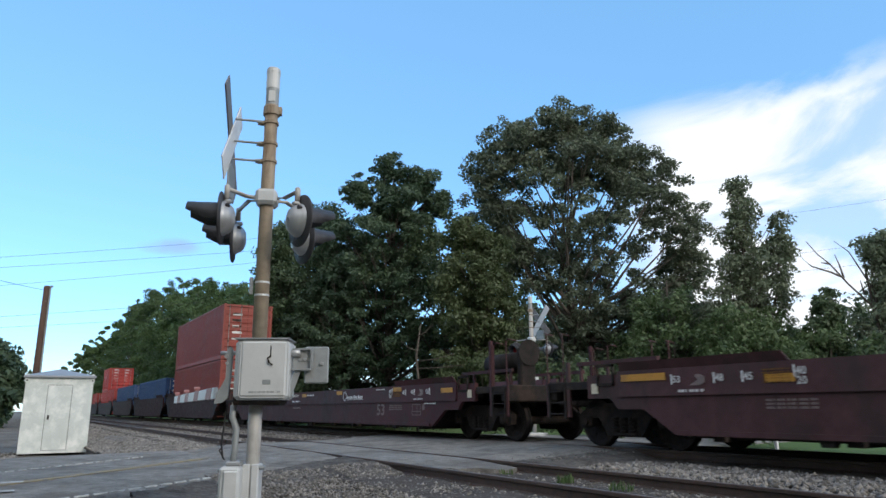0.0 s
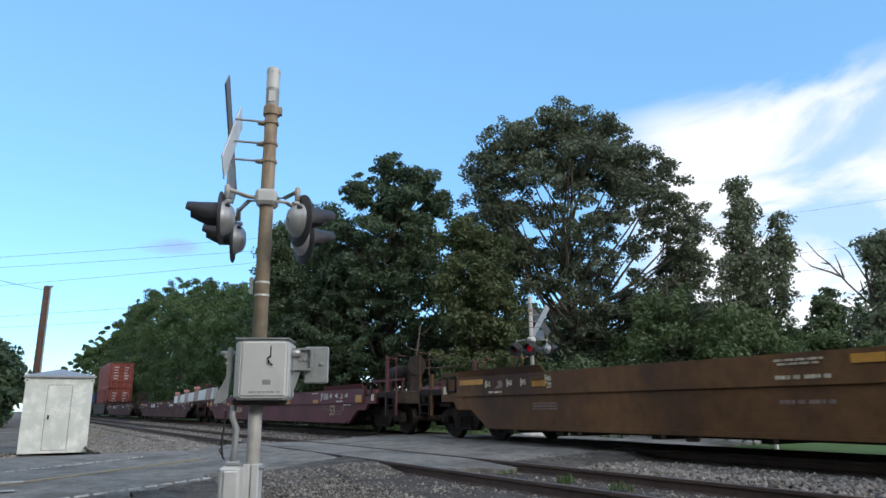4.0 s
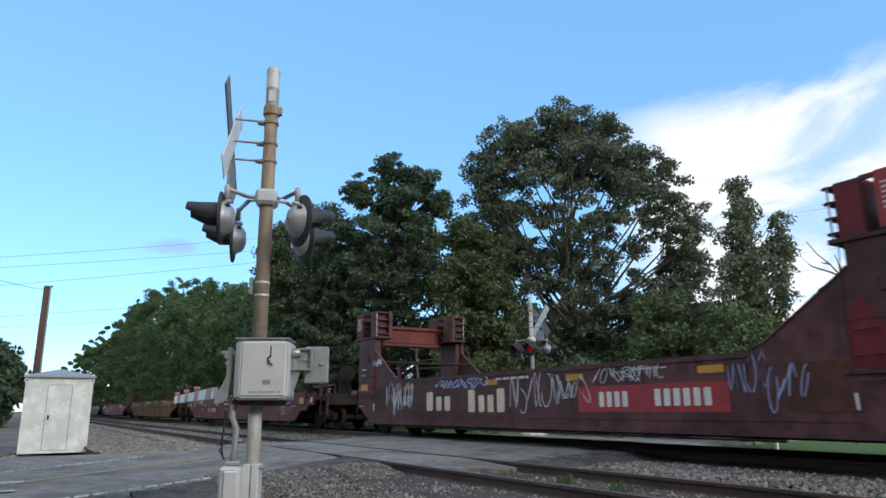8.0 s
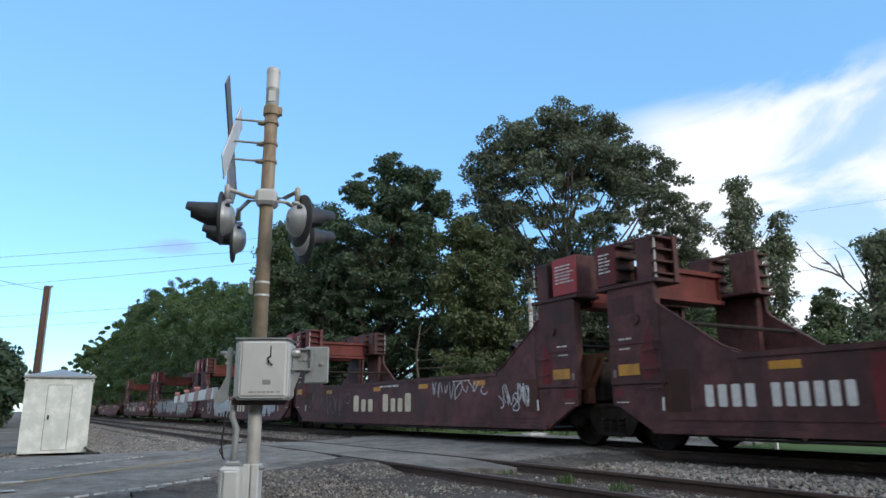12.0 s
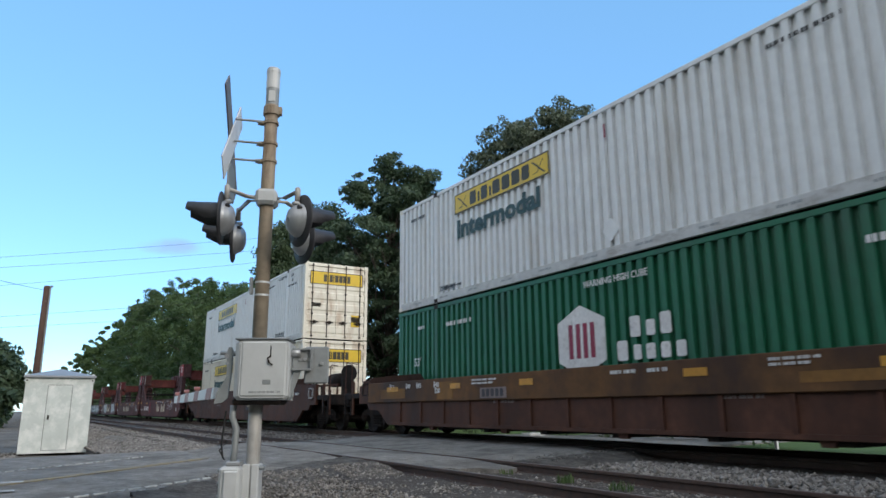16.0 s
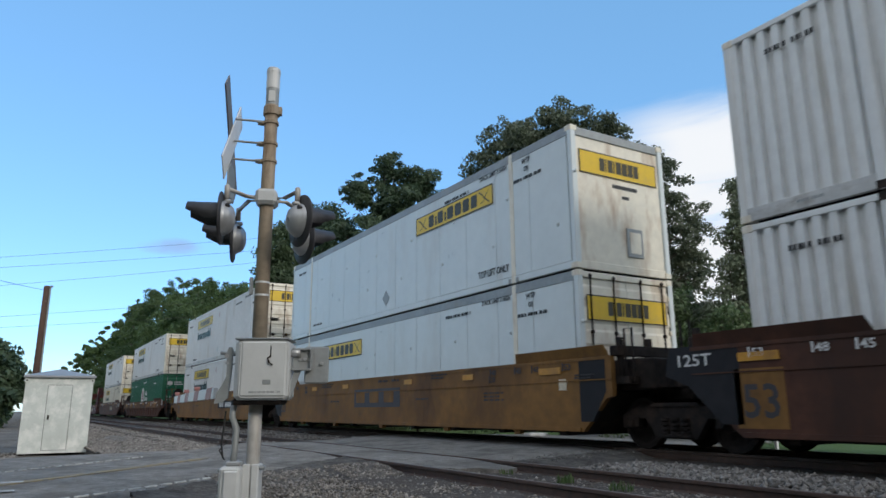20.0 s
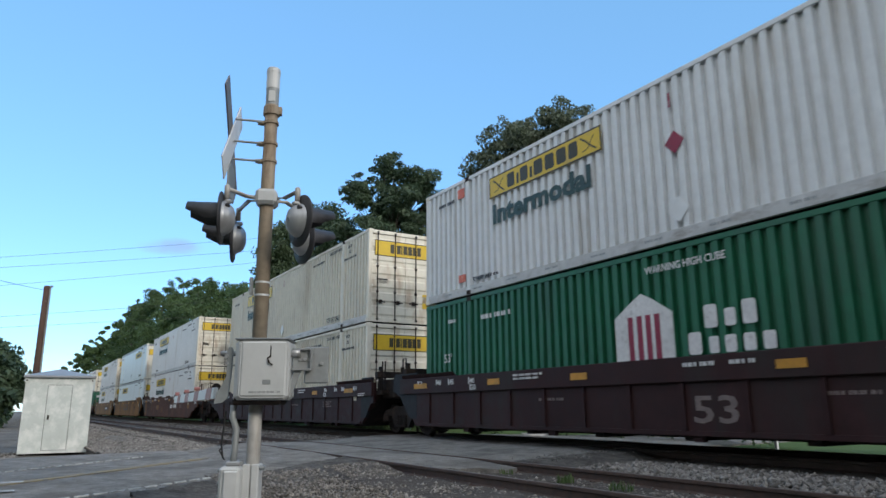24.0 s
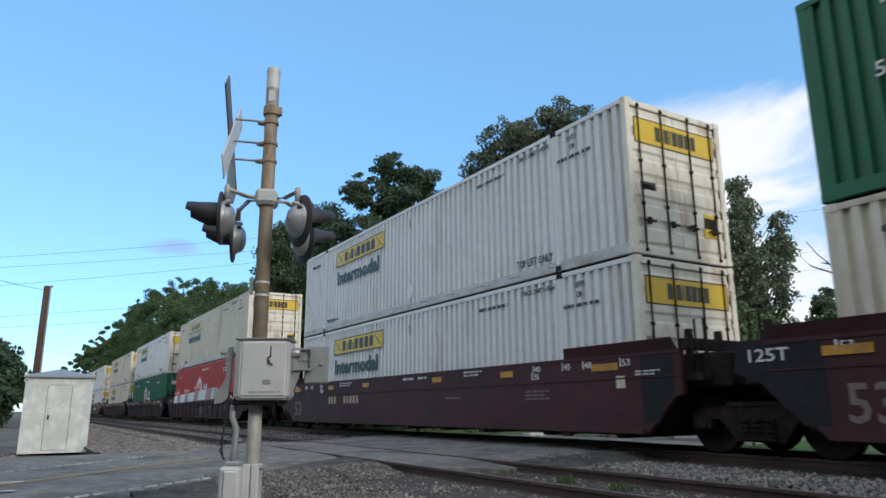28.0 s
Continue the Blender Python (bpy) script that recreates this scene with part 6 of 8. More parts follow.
def house_logo(parent, x, z, h, material, y, ink, six=False):
    """The plain white mark beside the maker's name, six-sided or gabled."""
    w = h * 0.95
    rim = [(x, z + h * 0.22), (x, z + h * 0.78), (x + w / 2, z + h), (x + w, z + h * 0.78), (x + w, z + h * 0.22), (x + w / 2, z)] if six else [(x, z), (x, z + h * 0.72), (x + w * 0.3, z + h * 0.9), (x + w * 0.5, z + h), (x + w * 0.7, z + h * 0.9), (x + w, z + h * 0.72), (x + w, z)]
    lg = part("logo_shape", Mesh().prism(rim, y, y + 0.006), material, parent, "white six-sided mark" if six else "white gabled mark")
    lo, hi = (0.26, 0.74) if six else (0.08, 0.72)
    for a in (0.24, 0.40, 0.55, 0.70):
        part("logo_bar", Mesh().box(x + w * a, x + w * (a + 0.09), y - 0.003, y, z + h * lo, z + h * hi), ink, lg)


def container(mat, kind, label, length=16.154, height=2.896, end_mat=None, smooth=False, six=False):
    """A steel box with corner posts, rails, castings, folded sides, and doors at its +x end."""
    c = thing("shipping_container", label, "container", "containers on the train")
    h, w = length / 2, 1.295
    endm = M[end_mat or mat]
    body = M[mat]
    t = 0.11
    if smooth:
        for s in (-1, 1):
            n, wd = 13, (length - 0.3) / 13
            for i in range(n):
                x = -h + 0.15 + i * wd
                part("side_panel", Mesh().box(x + 0.006, x + wd - 0.006, *sorted((s * (w - 0.01), s * (w - 0.06))), 0.16, height - 0.16, 0.003), body, c)
            part("seam_backing", Mesh().box(-h + 0.1, h - 0.1, *sorted((s * (w - 0.03), s * (w - 0.05))), 0.1, height - 0.1), M["galv"], c)
    else:
        for s in (-1, 1):
            part("side_panel", corrugated(length - 2 * t, 0.075, 0.2, height - 0.1), body, c, "" if s > 0 else "folded sheet steel side", m=pose(0, s * (w - 0.012), 0, 0, 0, 0 if s < 0 else 180))
    for s in (-1, 1):
        part("bottom_rail", Mesh().box(-h + t, h - t, *sorted((s * w, s * (w - 0.08))), 0.012, 0.21 if not smooth else 0.15, 0.008), M["railgrey"] if mat in ("white", "cream") else body, c)
        part("top_rail", Mesh().box(-h + t, h - t, *sorted((s * w, s * (w - 0.06))), height - (0.1 if not smooth else 0.2), height - 0.012, 0.008), body if not smooth else M["galv"], c)
        if length > 13:
            for e in (-1, 1):               # lifting posts at the forty-foot points
                x = e * 6.096
                part("lifting_post", Mesh().box(x - 0.07, x + 0.07, *sorted((s * (w + 0.002), s * (w - 0.05))), 0.0, height - 0.01, 0.006), M["doorwhite"] if smooth else body, c)
                for z in (0.0, height - 0.12):
                    if not smooth:
                        place("corner_casting", shared("casting40", lambda: Mesh().box(-0.09, 0.09, -0.09, 0.09, 0.0, 0.12, 0.012).data("corner_casting", M["steel"])), c, "", pose(x, s * (w - 0.083), z))
                        continue
                    for q in (-0.13, 0.13):
                        place("corner_casting", shared("casting40s", lambda: Mesh().box(-0.05, 0.05, -0.09, 0.09, 0.0, 0.12, 0.012).data("corner_casting", M["galv"])), c, "", pose(x + q, s * (w - 0.083), z))
        for e in (-1, 1):
            part("corner_post", Mesh().box(*sorted((e * h, e * (h - 0.13))), *sorted((s * w, s * (w - 0.13))), 0.0, height, 0.015), endm if e > 0 and not smooth else body, c)
            for z in (0.0, height - 0.12):
                place("corner_casting", shared(("casting", mat), lambda: Mesh().box(-0.09, 0.09, -0.085, 0.085, 0.0, 0.12, 0.012).data("corner_casting", endm)), c, "", pose(e * (h - 0.086), s * (w - 0.081), z))
    part("roof", Mesh().box(-h + 0.05, h - 0.05, -w + 0.04, w - 0.04, height - 0.05, height - 0.02), body, c)
    part("floor", Mesh().box(-h + 0.05, h - 0.05, -w + 0.06, w - 0.06, 0.04, 0.14), M["steel"], c)
    part("front_panel", corrugated(2 * w - 0.24, 0.03, 0.12, height - 0.1, 0.25), endm, c, m=pose(-h + 0.02, 0, 0, 0, 0, -90))
    x = h - 0.045
    if kind == "panel_end":
        # solid front wall with a small hatch, turned to +x
        part("front_wall", Mesh().box(x - 0.03, x, -w + 0.13, w - 0.13, 0.15, height - 0.18, 0.01), endm, c, "smooth cream end wall")
        part("header", Mesh().box(x - 0.03, x + 0.03, -w + 0.13, w - 0.13, height - 0.2, height - 0.02, 0.01), M["galv"], c)
        part("sill", Mesh().box(x - 0.03, x + 0.02, -w + 0.13, w - 0.13, 0.0, 0.16, 0.01), endm, c)
        hatch = part("hatch", Mesh().box(x, x + 0.03, 0.1, 0.55, 0.35, 0.95, 0.012), M["galv"], c, "small framed hatch")
        part("hatch_door", Mesh().box(x + 0.03, x + 0.036, 0.17, 0.48, 0.43, 0.87), endm, hatch)
    else:
        part("header", Mesh().box(x - 0.05, x + 0.03, -w + 0.13, w - 0.13, height - 0.14, height - 0.02, 0.01), endm, c)
        part("sill", Mesh().box(x - 0.05, x + 0.03, -w + 0.13, w - 0.13, 0.0, 0.14, 0.01), endm, c)
        for s in (-1, 1):
            a, b = sorted((s * 0.006, s * (w - 0.135)))
            k, poly = 6, [(x - 0.035, height - 0.15), (x - 0.035, 0.15), (x - 0.012, 0.15)]
            for i in range(k):
                z, st = 0.2 + (height - 0.36) * i / k, (height - 0.36) / k
                poly += [(x - 0.012, z), (x + 0.012, z + st * 0.12), (x + 0.012, z + st * 0.62), (x - 0.012, z + st * 0.74)]
            mb = Mesh().prism(poly + [(x - 0.012, height - 0.15)], a, b)
            d = part("door", mb, endm, c, "folded steel door leaf with rust streaks")
            for q in (0.3, 0.82):
                y = s * q * (w - 0.13) + s * 0.02
                part("lock_rod", Mesh().cyl((x + 0.03, y, 0.06), (x + 0.03, y, height - 0.06), 0.017, n=7), M["galv"] if mat in ("green", "red", "redold", "blue") else M["steel"], d)
                for z in (0.06, 0.9, 1.7, height - 0.14):
                    place("rod_bracket", shared("rod_bracket", lambda: Mesh().box(-0.02, 0.03, -0.035, 0.035, 0, 0.06, 0.006).data("rod_bracket", M["steel"])), d, "", pose(x + 0.025, y, z))
                place("door_handle", shared("door_handle", lambda: Mesh().box(0.0, 0.02, -0.16, 0.16, -0.02, 0.02, 0.006).box(-0.02, 0.03, -0.05, 0.05, -0.06, 0.06, 0.01).data("door_handle", M["steel"])), d, "", pose(x + 0.045, y - s * 0.1, 0.62))
            part("gasket", Mesh().box(x - 0.03, x + 0.014, *sorted((s * (w - 0.137), s * (w - 0.122))), 0.14, height - 0.14), M["blackpaint"], d)
            for z in (0.35, 1.1, 1.8, 2.5):
                place("hinge", shared(("hinge", mat), lambda: Mesh().box(-0.03, 0.02, -0.05, 0.05, -0.05, 0.05, 0.01).data("hinge", endm)), d, "", pose(x + 0.02, s * (w - 0.11), z))
    out = -w - 0.004
    if kind in ("yellow", "panel_end"):
        # yellow name panels and the words that stand under them
        sx = (1.84, 5.42) if smooth else (-5.15, -1.55)
        if smooth == "low":
            sx = (-5.15, -1.55)
        z1, z0 = (height - 0.46, height - 0.95) if smooth else (height - 0.33, height - 0.83)
        out = -w - 0.008
        def panel(parent, a, b, side):
            if side:
                p = part("name_panel", Mesh().box(a, b, out, out + 0.008, z0, z1), M["yellow"], parent, "yellow name panel with black edge")
                part("panel_edge", Mesh().box(a, b, out - 0.001, out, z1 - 0.03, z1).box(a, b, out - 0.001, out, z0, z0 + 0.03).box(a, a + 0.03, out - 0.001, out, z0, z1).box(b - 0.03, b, out - 0.001, out, z0, z1), M["black_letter"], p)
                block_word(p, (1, 0.3, 1, 0.3, 1.1, 1.1, 1.1, 1.0), a + 0.19 * (b - a), b - 0.17 * (b - a), z0 + 0.09, z1 - 0.09, M["olive_letter"], out - 0.003, 0.9)
                for q in (a + 0.35, b - 0.35):
                    part("emblem", ribbon([(q - 0.2, z0 + 0.4), (q - 0.05, z0 + 0.3), (q + 0.05, z0 + 0.2), (q + 0.22, z0 + 0.08)], 0.035, out - 0.002), M["olive_letter"], p)
                    part("emblem", ribbon([(q - 0.16, z0 + 0.12), (q - 0.02, z0 + 0.14), (q + 0.1, z0 + 0.3), (q + 0.18, z0 + 0.38)], 0.02, out - 0.002), M["olive_letter"], p)
            else:
                xx = x + 0.012
                p = part("name_panel", Mesh().box(xx, xx + 0.008, a, b, z0, z1), M["yellow"], parent, "yellow name panel with black edge")
                part("panel_edge", Mesh().box(xx + 0.008, xx + 0.009, a, b, z1 - 0.025, z1).box(xx + 0.008, xx + 0.009, a, b, z0, z0 + 0.025).box(xx + 0.008, xx + 0.009, a, a + 0.025, z0, z1).box(xx + 0.008, xx + 0.009, b - 0.025, b, z0, z1), M["black_letter"], p)
                y, u = a + 0.25 * (b - a), (b - a) * 0.5 / 9.0
                for wd in (1, 0.3, 1, 0.3, 1.1, 1.1, 1.1, 1.0):
                    part("name_block", Mesh().box(xx + 0.008, xx + 0.011, y, y + wd * u * 1.12, z0 + 0.11, z1 - 0.11), M["olive_letter"], p)
                    y += (wd + 0.3) * u
        panel(c, *sx, True)
        panel(c, -1.08, 1.08, False)
        if not smooth:
            side_text("Intermodal", -5.07, -1.87, out, z0 - 0.6, 0.42, M["teal_letter"], c, bold=0.055)
            side_text("TOP LIFT ONLY", -5.9, -5.15, out + 0.002, 0.27, 0.12, M["black_letter"], c)
        side_text("TOP LIFT ONLY", 4.78, 5.95, out + 0.002, 0.27 if not smooth else 0.3, 0.16, M["black_letter"], c)
        side_text("STACK LIMIT 3 HIGH", 4.9, 5.96, out + 0.002, height - 0.3, 0.1, M["black_letter"], c)
        side_text("WTP", 6.5, 6.8, out + 0.002, height - 0.36, 0.11, M["black_letter"], c)
        side_text("OR", 6.57, 6.73, out + 0.002, height - 0.54, 0.11, M["black_letter"], c)
        bars(c, [(3.33, 4.43, height - 0.43, height - 0.36), (6.2, 7.1, height - 0.72, height - 0.65), (-5.7, -4.9, 0.3, 0.36), (-7.4, -6.7, height - 0.5, height - 0.42)], M["black_letter"], out + 0.002)
        if smooth:
            for k in range(-3, 4):
                for z in (0.95, 1.9):
                    place("vent_cap", shared("vent_cap", lambda: Mesh().lathe([(0.045, -0.004), (0.045, 0.008), (0.03, 0.022), (0.008, 0.026)], 12).data("vent_cap", M["pale"], True)), c, "", pose(k * 2.2 + 0.4 + 0.6 * z, -w + 0.012, z, 0, 0, -90))
        else:
            bars(c, [(-7.2 + 1.3 * k, -6.8 + 1.3 * k, 0.1, 0.14) for k in range(11)], M["galv"], -w - 0.004)
        part("warning_diamond", Mesh().prism([(0.05, 0.3), (0.27, 0.52), (0.05, 0.74), (-0.17, 0.52)], out + 0.001, out + 0.006), M["galv" if smooth else "white"], c)
        if not smooth:
            part("tick_mark", Mesh().box(0.02, 0.06, out + 0.001, out + 0.006, height - 0.62, height - 0.36), M["crimson"], c)
        if kind == "yellow":
            part("data_plate", Mesh().box(x + 0.008, x + 0.012, 0.62, 1.0, 0.5, 0.95), M["yellow"], c)
            part("data_plate", Mesh().box(x + 0.008, x + 0.012, -1.0, -0.62, 1.2, 1.35), M["black_letter"], c)
        else:
            bars_y = [(-0.2, 0.5, 1.75, 1.83), (0.05, 0.25, 1.55, 1.62)]
            for a, b, q0, q1 in bars_y:
                part("stencil_mark", Mesh().box(x, x + 0.004, a, b, q0, q1), M["black_letter"], c)
    elif kind == "gabled":
        if mat == "green":
            house_logo(c, -1.5, 0.88, 1.32, M["white_letter"], out, M["crimson"], six)
            block_word(c, (1, 0.8, 1), 0.34, 1.3, 1.5, 1.85, M["white_letter"], out)
            block_word(c, (1, 0.7, 0.8, 0.8, 0.8), 0.02, 1.54, 1.12, 1.46, M["white_letter"], out)
        else:
            house_logo(c, -1.83, 0.88, 1.32, M["white_letter"], out, M["red"])
            block_word(c, (1, 0.8, 1), -0.06, 0.8, 1.5, 1.78, M["white_letter"], out)
            block_word(c, (1, 0.7, 0.8, 0.8, 0.8), -0.43, 0.9, 1.18, 1.46, M["white_letter"], out)
            block_word(c, (0.5, 0.8, 0.8), 1.05, 1.78, 1.18, 1.46, M["white_letter"], out)
            for k in range(9):
                if k not in (1, 4):
                    part("code_plate", Mesh().box(4.11 + 0.18 * k, 4.26 + 0.18 * k, out - 0.002, out + 0.004, 2.26, 2.46), M["white_letter"], c, "white plate with one code character")
                    part("code_mark", Mesh().box(4.16 + 0.18 * k, 4.21 + 0.18 * k, out - 0.004, out - 0.002, 2.3, 2.42), M["black_letter"], c)
        side_text("53'", -7.2, -6.85, out, 1.42, 0.2, M["white_letter"], c)
        side_text("WARNING HIGH CUBE", -0.74, 0.81, out, 2.5, 0.12, M["white_letter"], c)
        bars(c, ([(4.3, 5.4, 2.3, 2.4), (-5.6, -4.5, 2.3, 2.4)] if mat == "green" else []) + [(-7.0, -6.6, 2.35, 2.43)], M["white_letter"], out)
        side_text("53'", 6.9, 7.4, out, 0.95, 0.24, M["white_letter"], c)
        part("name_mark", Mesh().prism([(0, 0.0), (0.17, 0.1), (0.17, 0.3), (0, 0.4), (-0.17, 0.3), (-0.17, 0.1)], 0, 0.004), M["white_letter"], c, m=pose(x + 0.012, -0.78, 2.05, 0, 0, 90))
        end_text("53'", -1.02, -0.6, x + 0.012, 1.1, 0.24, M["white_letter"], c)
        for a, b, q0, q1 in ((-0.5, 0.0, 2.3, 2.38), (-0.5, 0.1, 2.15, 2.23), (0.3, 1.0, 2.3, 2.5), (0.3, 1.05, 1.95, 2.15), (0.4, 1.0, 1.2, 1.32), (0.4, 1.0, 0.98, 1.1)):
            part("stencil_mark", Mesh().box(x + 0.008, x + 0.012, a, b, q0, q1), M["white_letter"], c)
    elif kind == "plain":
        for s in (-1, 1):
            for a in range(5):
                part("stencil_mark", Mesh().box(x + 0.008, x + 0.012, s * 0.55 - 0.25, s * 0.55 + 0.25 - 0.07 * (a % 3), 2.3 - 0.32 * a, 2.42 - 0.32 * a), M["white_letter"], c)
    return c


WELL_FLOOR = 0.34


def load(template, used, start, level, height=2.896, base=WELL_FLOOR):
    """The template itself the first time, then copies of it."""
    ob = template if template not in used else copy_thing(template, Matrix.Identity(4))
    used.add(template)
    MOVING.append((ob, start, TRACK_B, RAIL_B + base + level * (height + 0.03)))
    return ob


# the empty well cars at first, one after another
well_car(-22.85, "maroon", "flat", "free", "free", "empty dark maroon well car with coupler at each end", plan="B", top=1.27, para=1.41)
well_car(1.0, "umber", "flat", "free", "free", "empty dark brown well car with white stencils", plan="B", top=1.27, para=1.41)
well_car(24.8, "redbrown", "flat", "free", "free", "empty red-brown well car with yellow reflector strips", plan="A", top=1.27, para=1.41)
well_car(48.65, "ochre_dark", "flat", "free", "free", "empty grimy ochre-brown well car", plan="C", top=1.36, para=1.5)
well_car(72.6, "redbrown", "flat", "free", "free", "empty red-brown well car with yellow reflector strips", plan="A", top=1.27, para=1.41)

# the five-unit car with end towers
units = [stack_car(q, half, a, b, lab, i) for i, (q, half, a, b, lab) in enumerate([
    (93.9, 8.25, "free", "joint", "empty tower-ended well car unit with cream name blocks and graffiti"),
    (109.8, 7.8, "joint", "joint", "empty tower-ended well car unit with silver bubble graffiti"),
    (125.4, 7.8, "joint", "joint", "empty tower-ended well car unit with violet-edged graffiti"),
    (141.0, 7.8, "joint", "joint", "empty tower-ended well car unit with cream name blocks"),
    (157.45, 8.6, "joint", "free", "empty tower-ended well car unit with white number blocks")])]
SHORT_NAME, LONG_NAME = (1, 0.8, 0.8), (1, 0.8, 0.8, 1)
for u, spots in ((units[0], ((-6.6, -6.0, 1.85, 2.05), (-5.4, -4.2, 0.62, 1.3))), (units[1], ((-6.0, -4.9, 0.5, 1.4), (-6.3, -5.9, 1.9, 2.1))), (units[2], ((-5.9, -5.4, 1.6, 1.9),)), (units[3], ((5.0, 6.0, 0.6, 1.2),)), (units[4], ((3.6, 5.4, 0.7, 1.3),))):
    for k, (x0, x1, z0, z1) in enumerate(spots):
        scrawl(u, x0, x1, z0, z1, M["spray_white"], 30 + k, 4, 0.04)
u = units[0]
block_word(u, SHORT_NAME, -3.5, -2.34, 0.64, 1.08, M["cream_letter"])
block_word(u, LONG_NAME, -1.66, -0.22, 0.61, 1.09, M["cream_letter"])
part("red_patch", Mesh().box(1.9, 5.0, FACE - 0.003, FACE + 0.003, 0.62, 1.05), M["redpaint"], u)
block_word(u, (1, 1, 1, 1), 2.43, 3.12, 0.7, 0.95, M["white_letter"])
block_word(u, (1, 1, 1, 1, 1, 1), 3.65, 4.74, 0.71, 0.97, M["white_letter"])
scrawl(u, -5.7, -4.1, 0.5, 1.5, M["spray_white"], 3, 7)
scrawl(u, -3.1, -0.9, 1.1, 1.42, M["spray_blue"], 4, 7, 0.06)
scrawl(u, -0.1, 2.2, 0.5, 1.35, M["spray_white"], 5, 6)
scrawl(u, 2.3, 3.9, 1.08, 1.38, M["spray_white"], 6, 6, 0.025)
scrawl(u, 5.0, 6.2, 0.6, 1.5, M["spray_blue"], 7, 5)
u = units[1]
bubble(u, -4.8, -3.3, 0.45, 1.4, M["spray_grey"], M["blackpaint"], 1, 4)
bubble(u, -2.9, -1.9, 0.55, 1.35, M["spray_grey"], M["blackpaint"], 2, 3)
bubble(u, -1.6, 1.6, 0.45, 1.4, M["spray_grey"], M["blackpaint"], 3, 7)
bubble(u, 2.0, 5.0, 0.4, 1.45, M["spray_grey"], M["blackpaint"], 4, 5)
scrawl(u, 5.1, 6.3, 0.5, 1.3, M["spray_white"], 5, 5, 0.025)
u = units[2]
bubble(u, -3.9, -1.15, 0.42, 1.5, M["spray_grey"], M["spray_white"], 6, 5)
block_word(u, (0.8,), -1.05, -0.6, 0.62, 1.3, M["cream_letter"])
block_word(u, LONG_NAME, -0.08, 1.69, 0.62, 1.1, M["cream_letter"])
bubble(u, 3.2, 5.75, 0.42, 1.5, M["spray_grey"], M["spray_violet"], 7, 3)
part("spray_ring", ribbon([(-5.0 + 0.42 * math.cos(k * 0.3), 0.95 + 0.42 * math.sin(k * 0.3)) for k in range(22)], 0.035, FACE - 0.007), M["spray_white"], u)
scrawl(u, -5.3, -4.7, 0.75, 1.15, M["spray_white"], 9, 3, 0.025)
u = units[3]
block_word(u, SHORT_NAME, -2.34, -0.95, 0.62, 1.08, M["cream_letter"])
block_word(u, LONG_NAME, -0.4, 1.3, 0.62, 1.08, M["cream_letter"])
scrawl(u, -6.0, -2.6, 0.5, 1.35, M["faint_letter"], 10, 6)
scrawl(u, 2.3, 4.6, 0.85, 1.35, M["spray_white"], 11, 6, 0.03)
u = units[4]
block_word(u, (1, 1, 1, 1), -6.35, -5.5, 0.69, 1.0, M["white_letter"])
block_word(u, (1, 1, 1, 1, 1, 1), -5.3, -4.16, 0.69, 1.0, M["white_letter"])
block_word(u, SHORT_NAME, -0.51, 0.55, 0.62, 1.12, M["cream_letter"])
block_word(u, LONG_NAME, 1.2, 2.66, 0.6, 1.1, M["cream_letter"])
part("red_patch", Mesh().box(-4.0, -3.2, FACE - 0.003, FACE + 0.003, 0.45, 1.3), M["towerred"], u)
scrawl(u, 0.8, 3.0, 1.15, 1.38, M["spray_white"], 12, 4, 0.025)

# loaded cars
CARS = [(178.0, "brown", "flat", "free", "free", "brown well car carrying two white containers", None),
        (201.8, "brown", "chord", "free", "free", "brown well car with ochre top rail carrying two containers", None, dict(top=1.38, para=1.54, chord="ochre_dark", chord_low=0.86)),
        (225.6, "ochre", "flat", "free", "joint", "sooty ochre well car unit carrying two white containers", (-8.3, -7.73, 0.53, 0.44)),
        (245.45, "ochre", "flat", "joint", "joint", "sooty ochre middle unit carrying two smooth pale containers", (-8.25, -7.75, 0.6, 0.42)),
        (265.1, "brown", "flat", "joint", "free", "weathered brown well car unit carrying two white containers", (-8.2, -7.65, 0.55, 0.44)),
        (288.8, "darkbrown", "chord", "free", "joint", "dark brown ribbed well car unit carrying two cream containers", None, dict(top=1.42, para=1.52)),
        (308.5, "darkbrown", "chord", "joint", "joint", "dark brown ribbed well car unit under a green container", (0.14, 0.93, 0.47, 0.38), dict(top=1.42, para=1.52)),
        (328.3, "darkbrown", "chord", "joint", "free", "dark brown ribbed well car unit under a red container", (0.14, 0.93, 0.47, 0.38), dict(top=1.42, para=1.52)),
        (352.1, "maroon", "flat", "free", "joint", "maroon well car unit carrying two white containers", (-8.2, -7.5, 0.5, 0.46)),
        (371.5, "maroon", "flat", "joint", "free", "maroon well car unit under a cream container", (-8.0, -7.4, 0.5, 0.46))]
cars = [well_car(q, m, st, a, b, lab, big53=b53, **(more[0] if more else {})) for q, m, st, a, b, lab, b53, *more in CARS]
for car, x0, x1, z in ((cars[0], 1.86, 4.3, 0.8), (cars[3], -1.55, 1.34, 0.86)):
    part("name_plate", Mesh().box(x0, x1, FACE - 0.004, FACE + 0.004, z - 0.12, z + 0.38), M["dark_letter"], car)
    block_word(car, (1, 1, 1), x0 + 0.15, x1 - 0.15, z, z + 0.3, M["gold_letter" if car is cars[0] else "ochre"], FACE - 0.009)
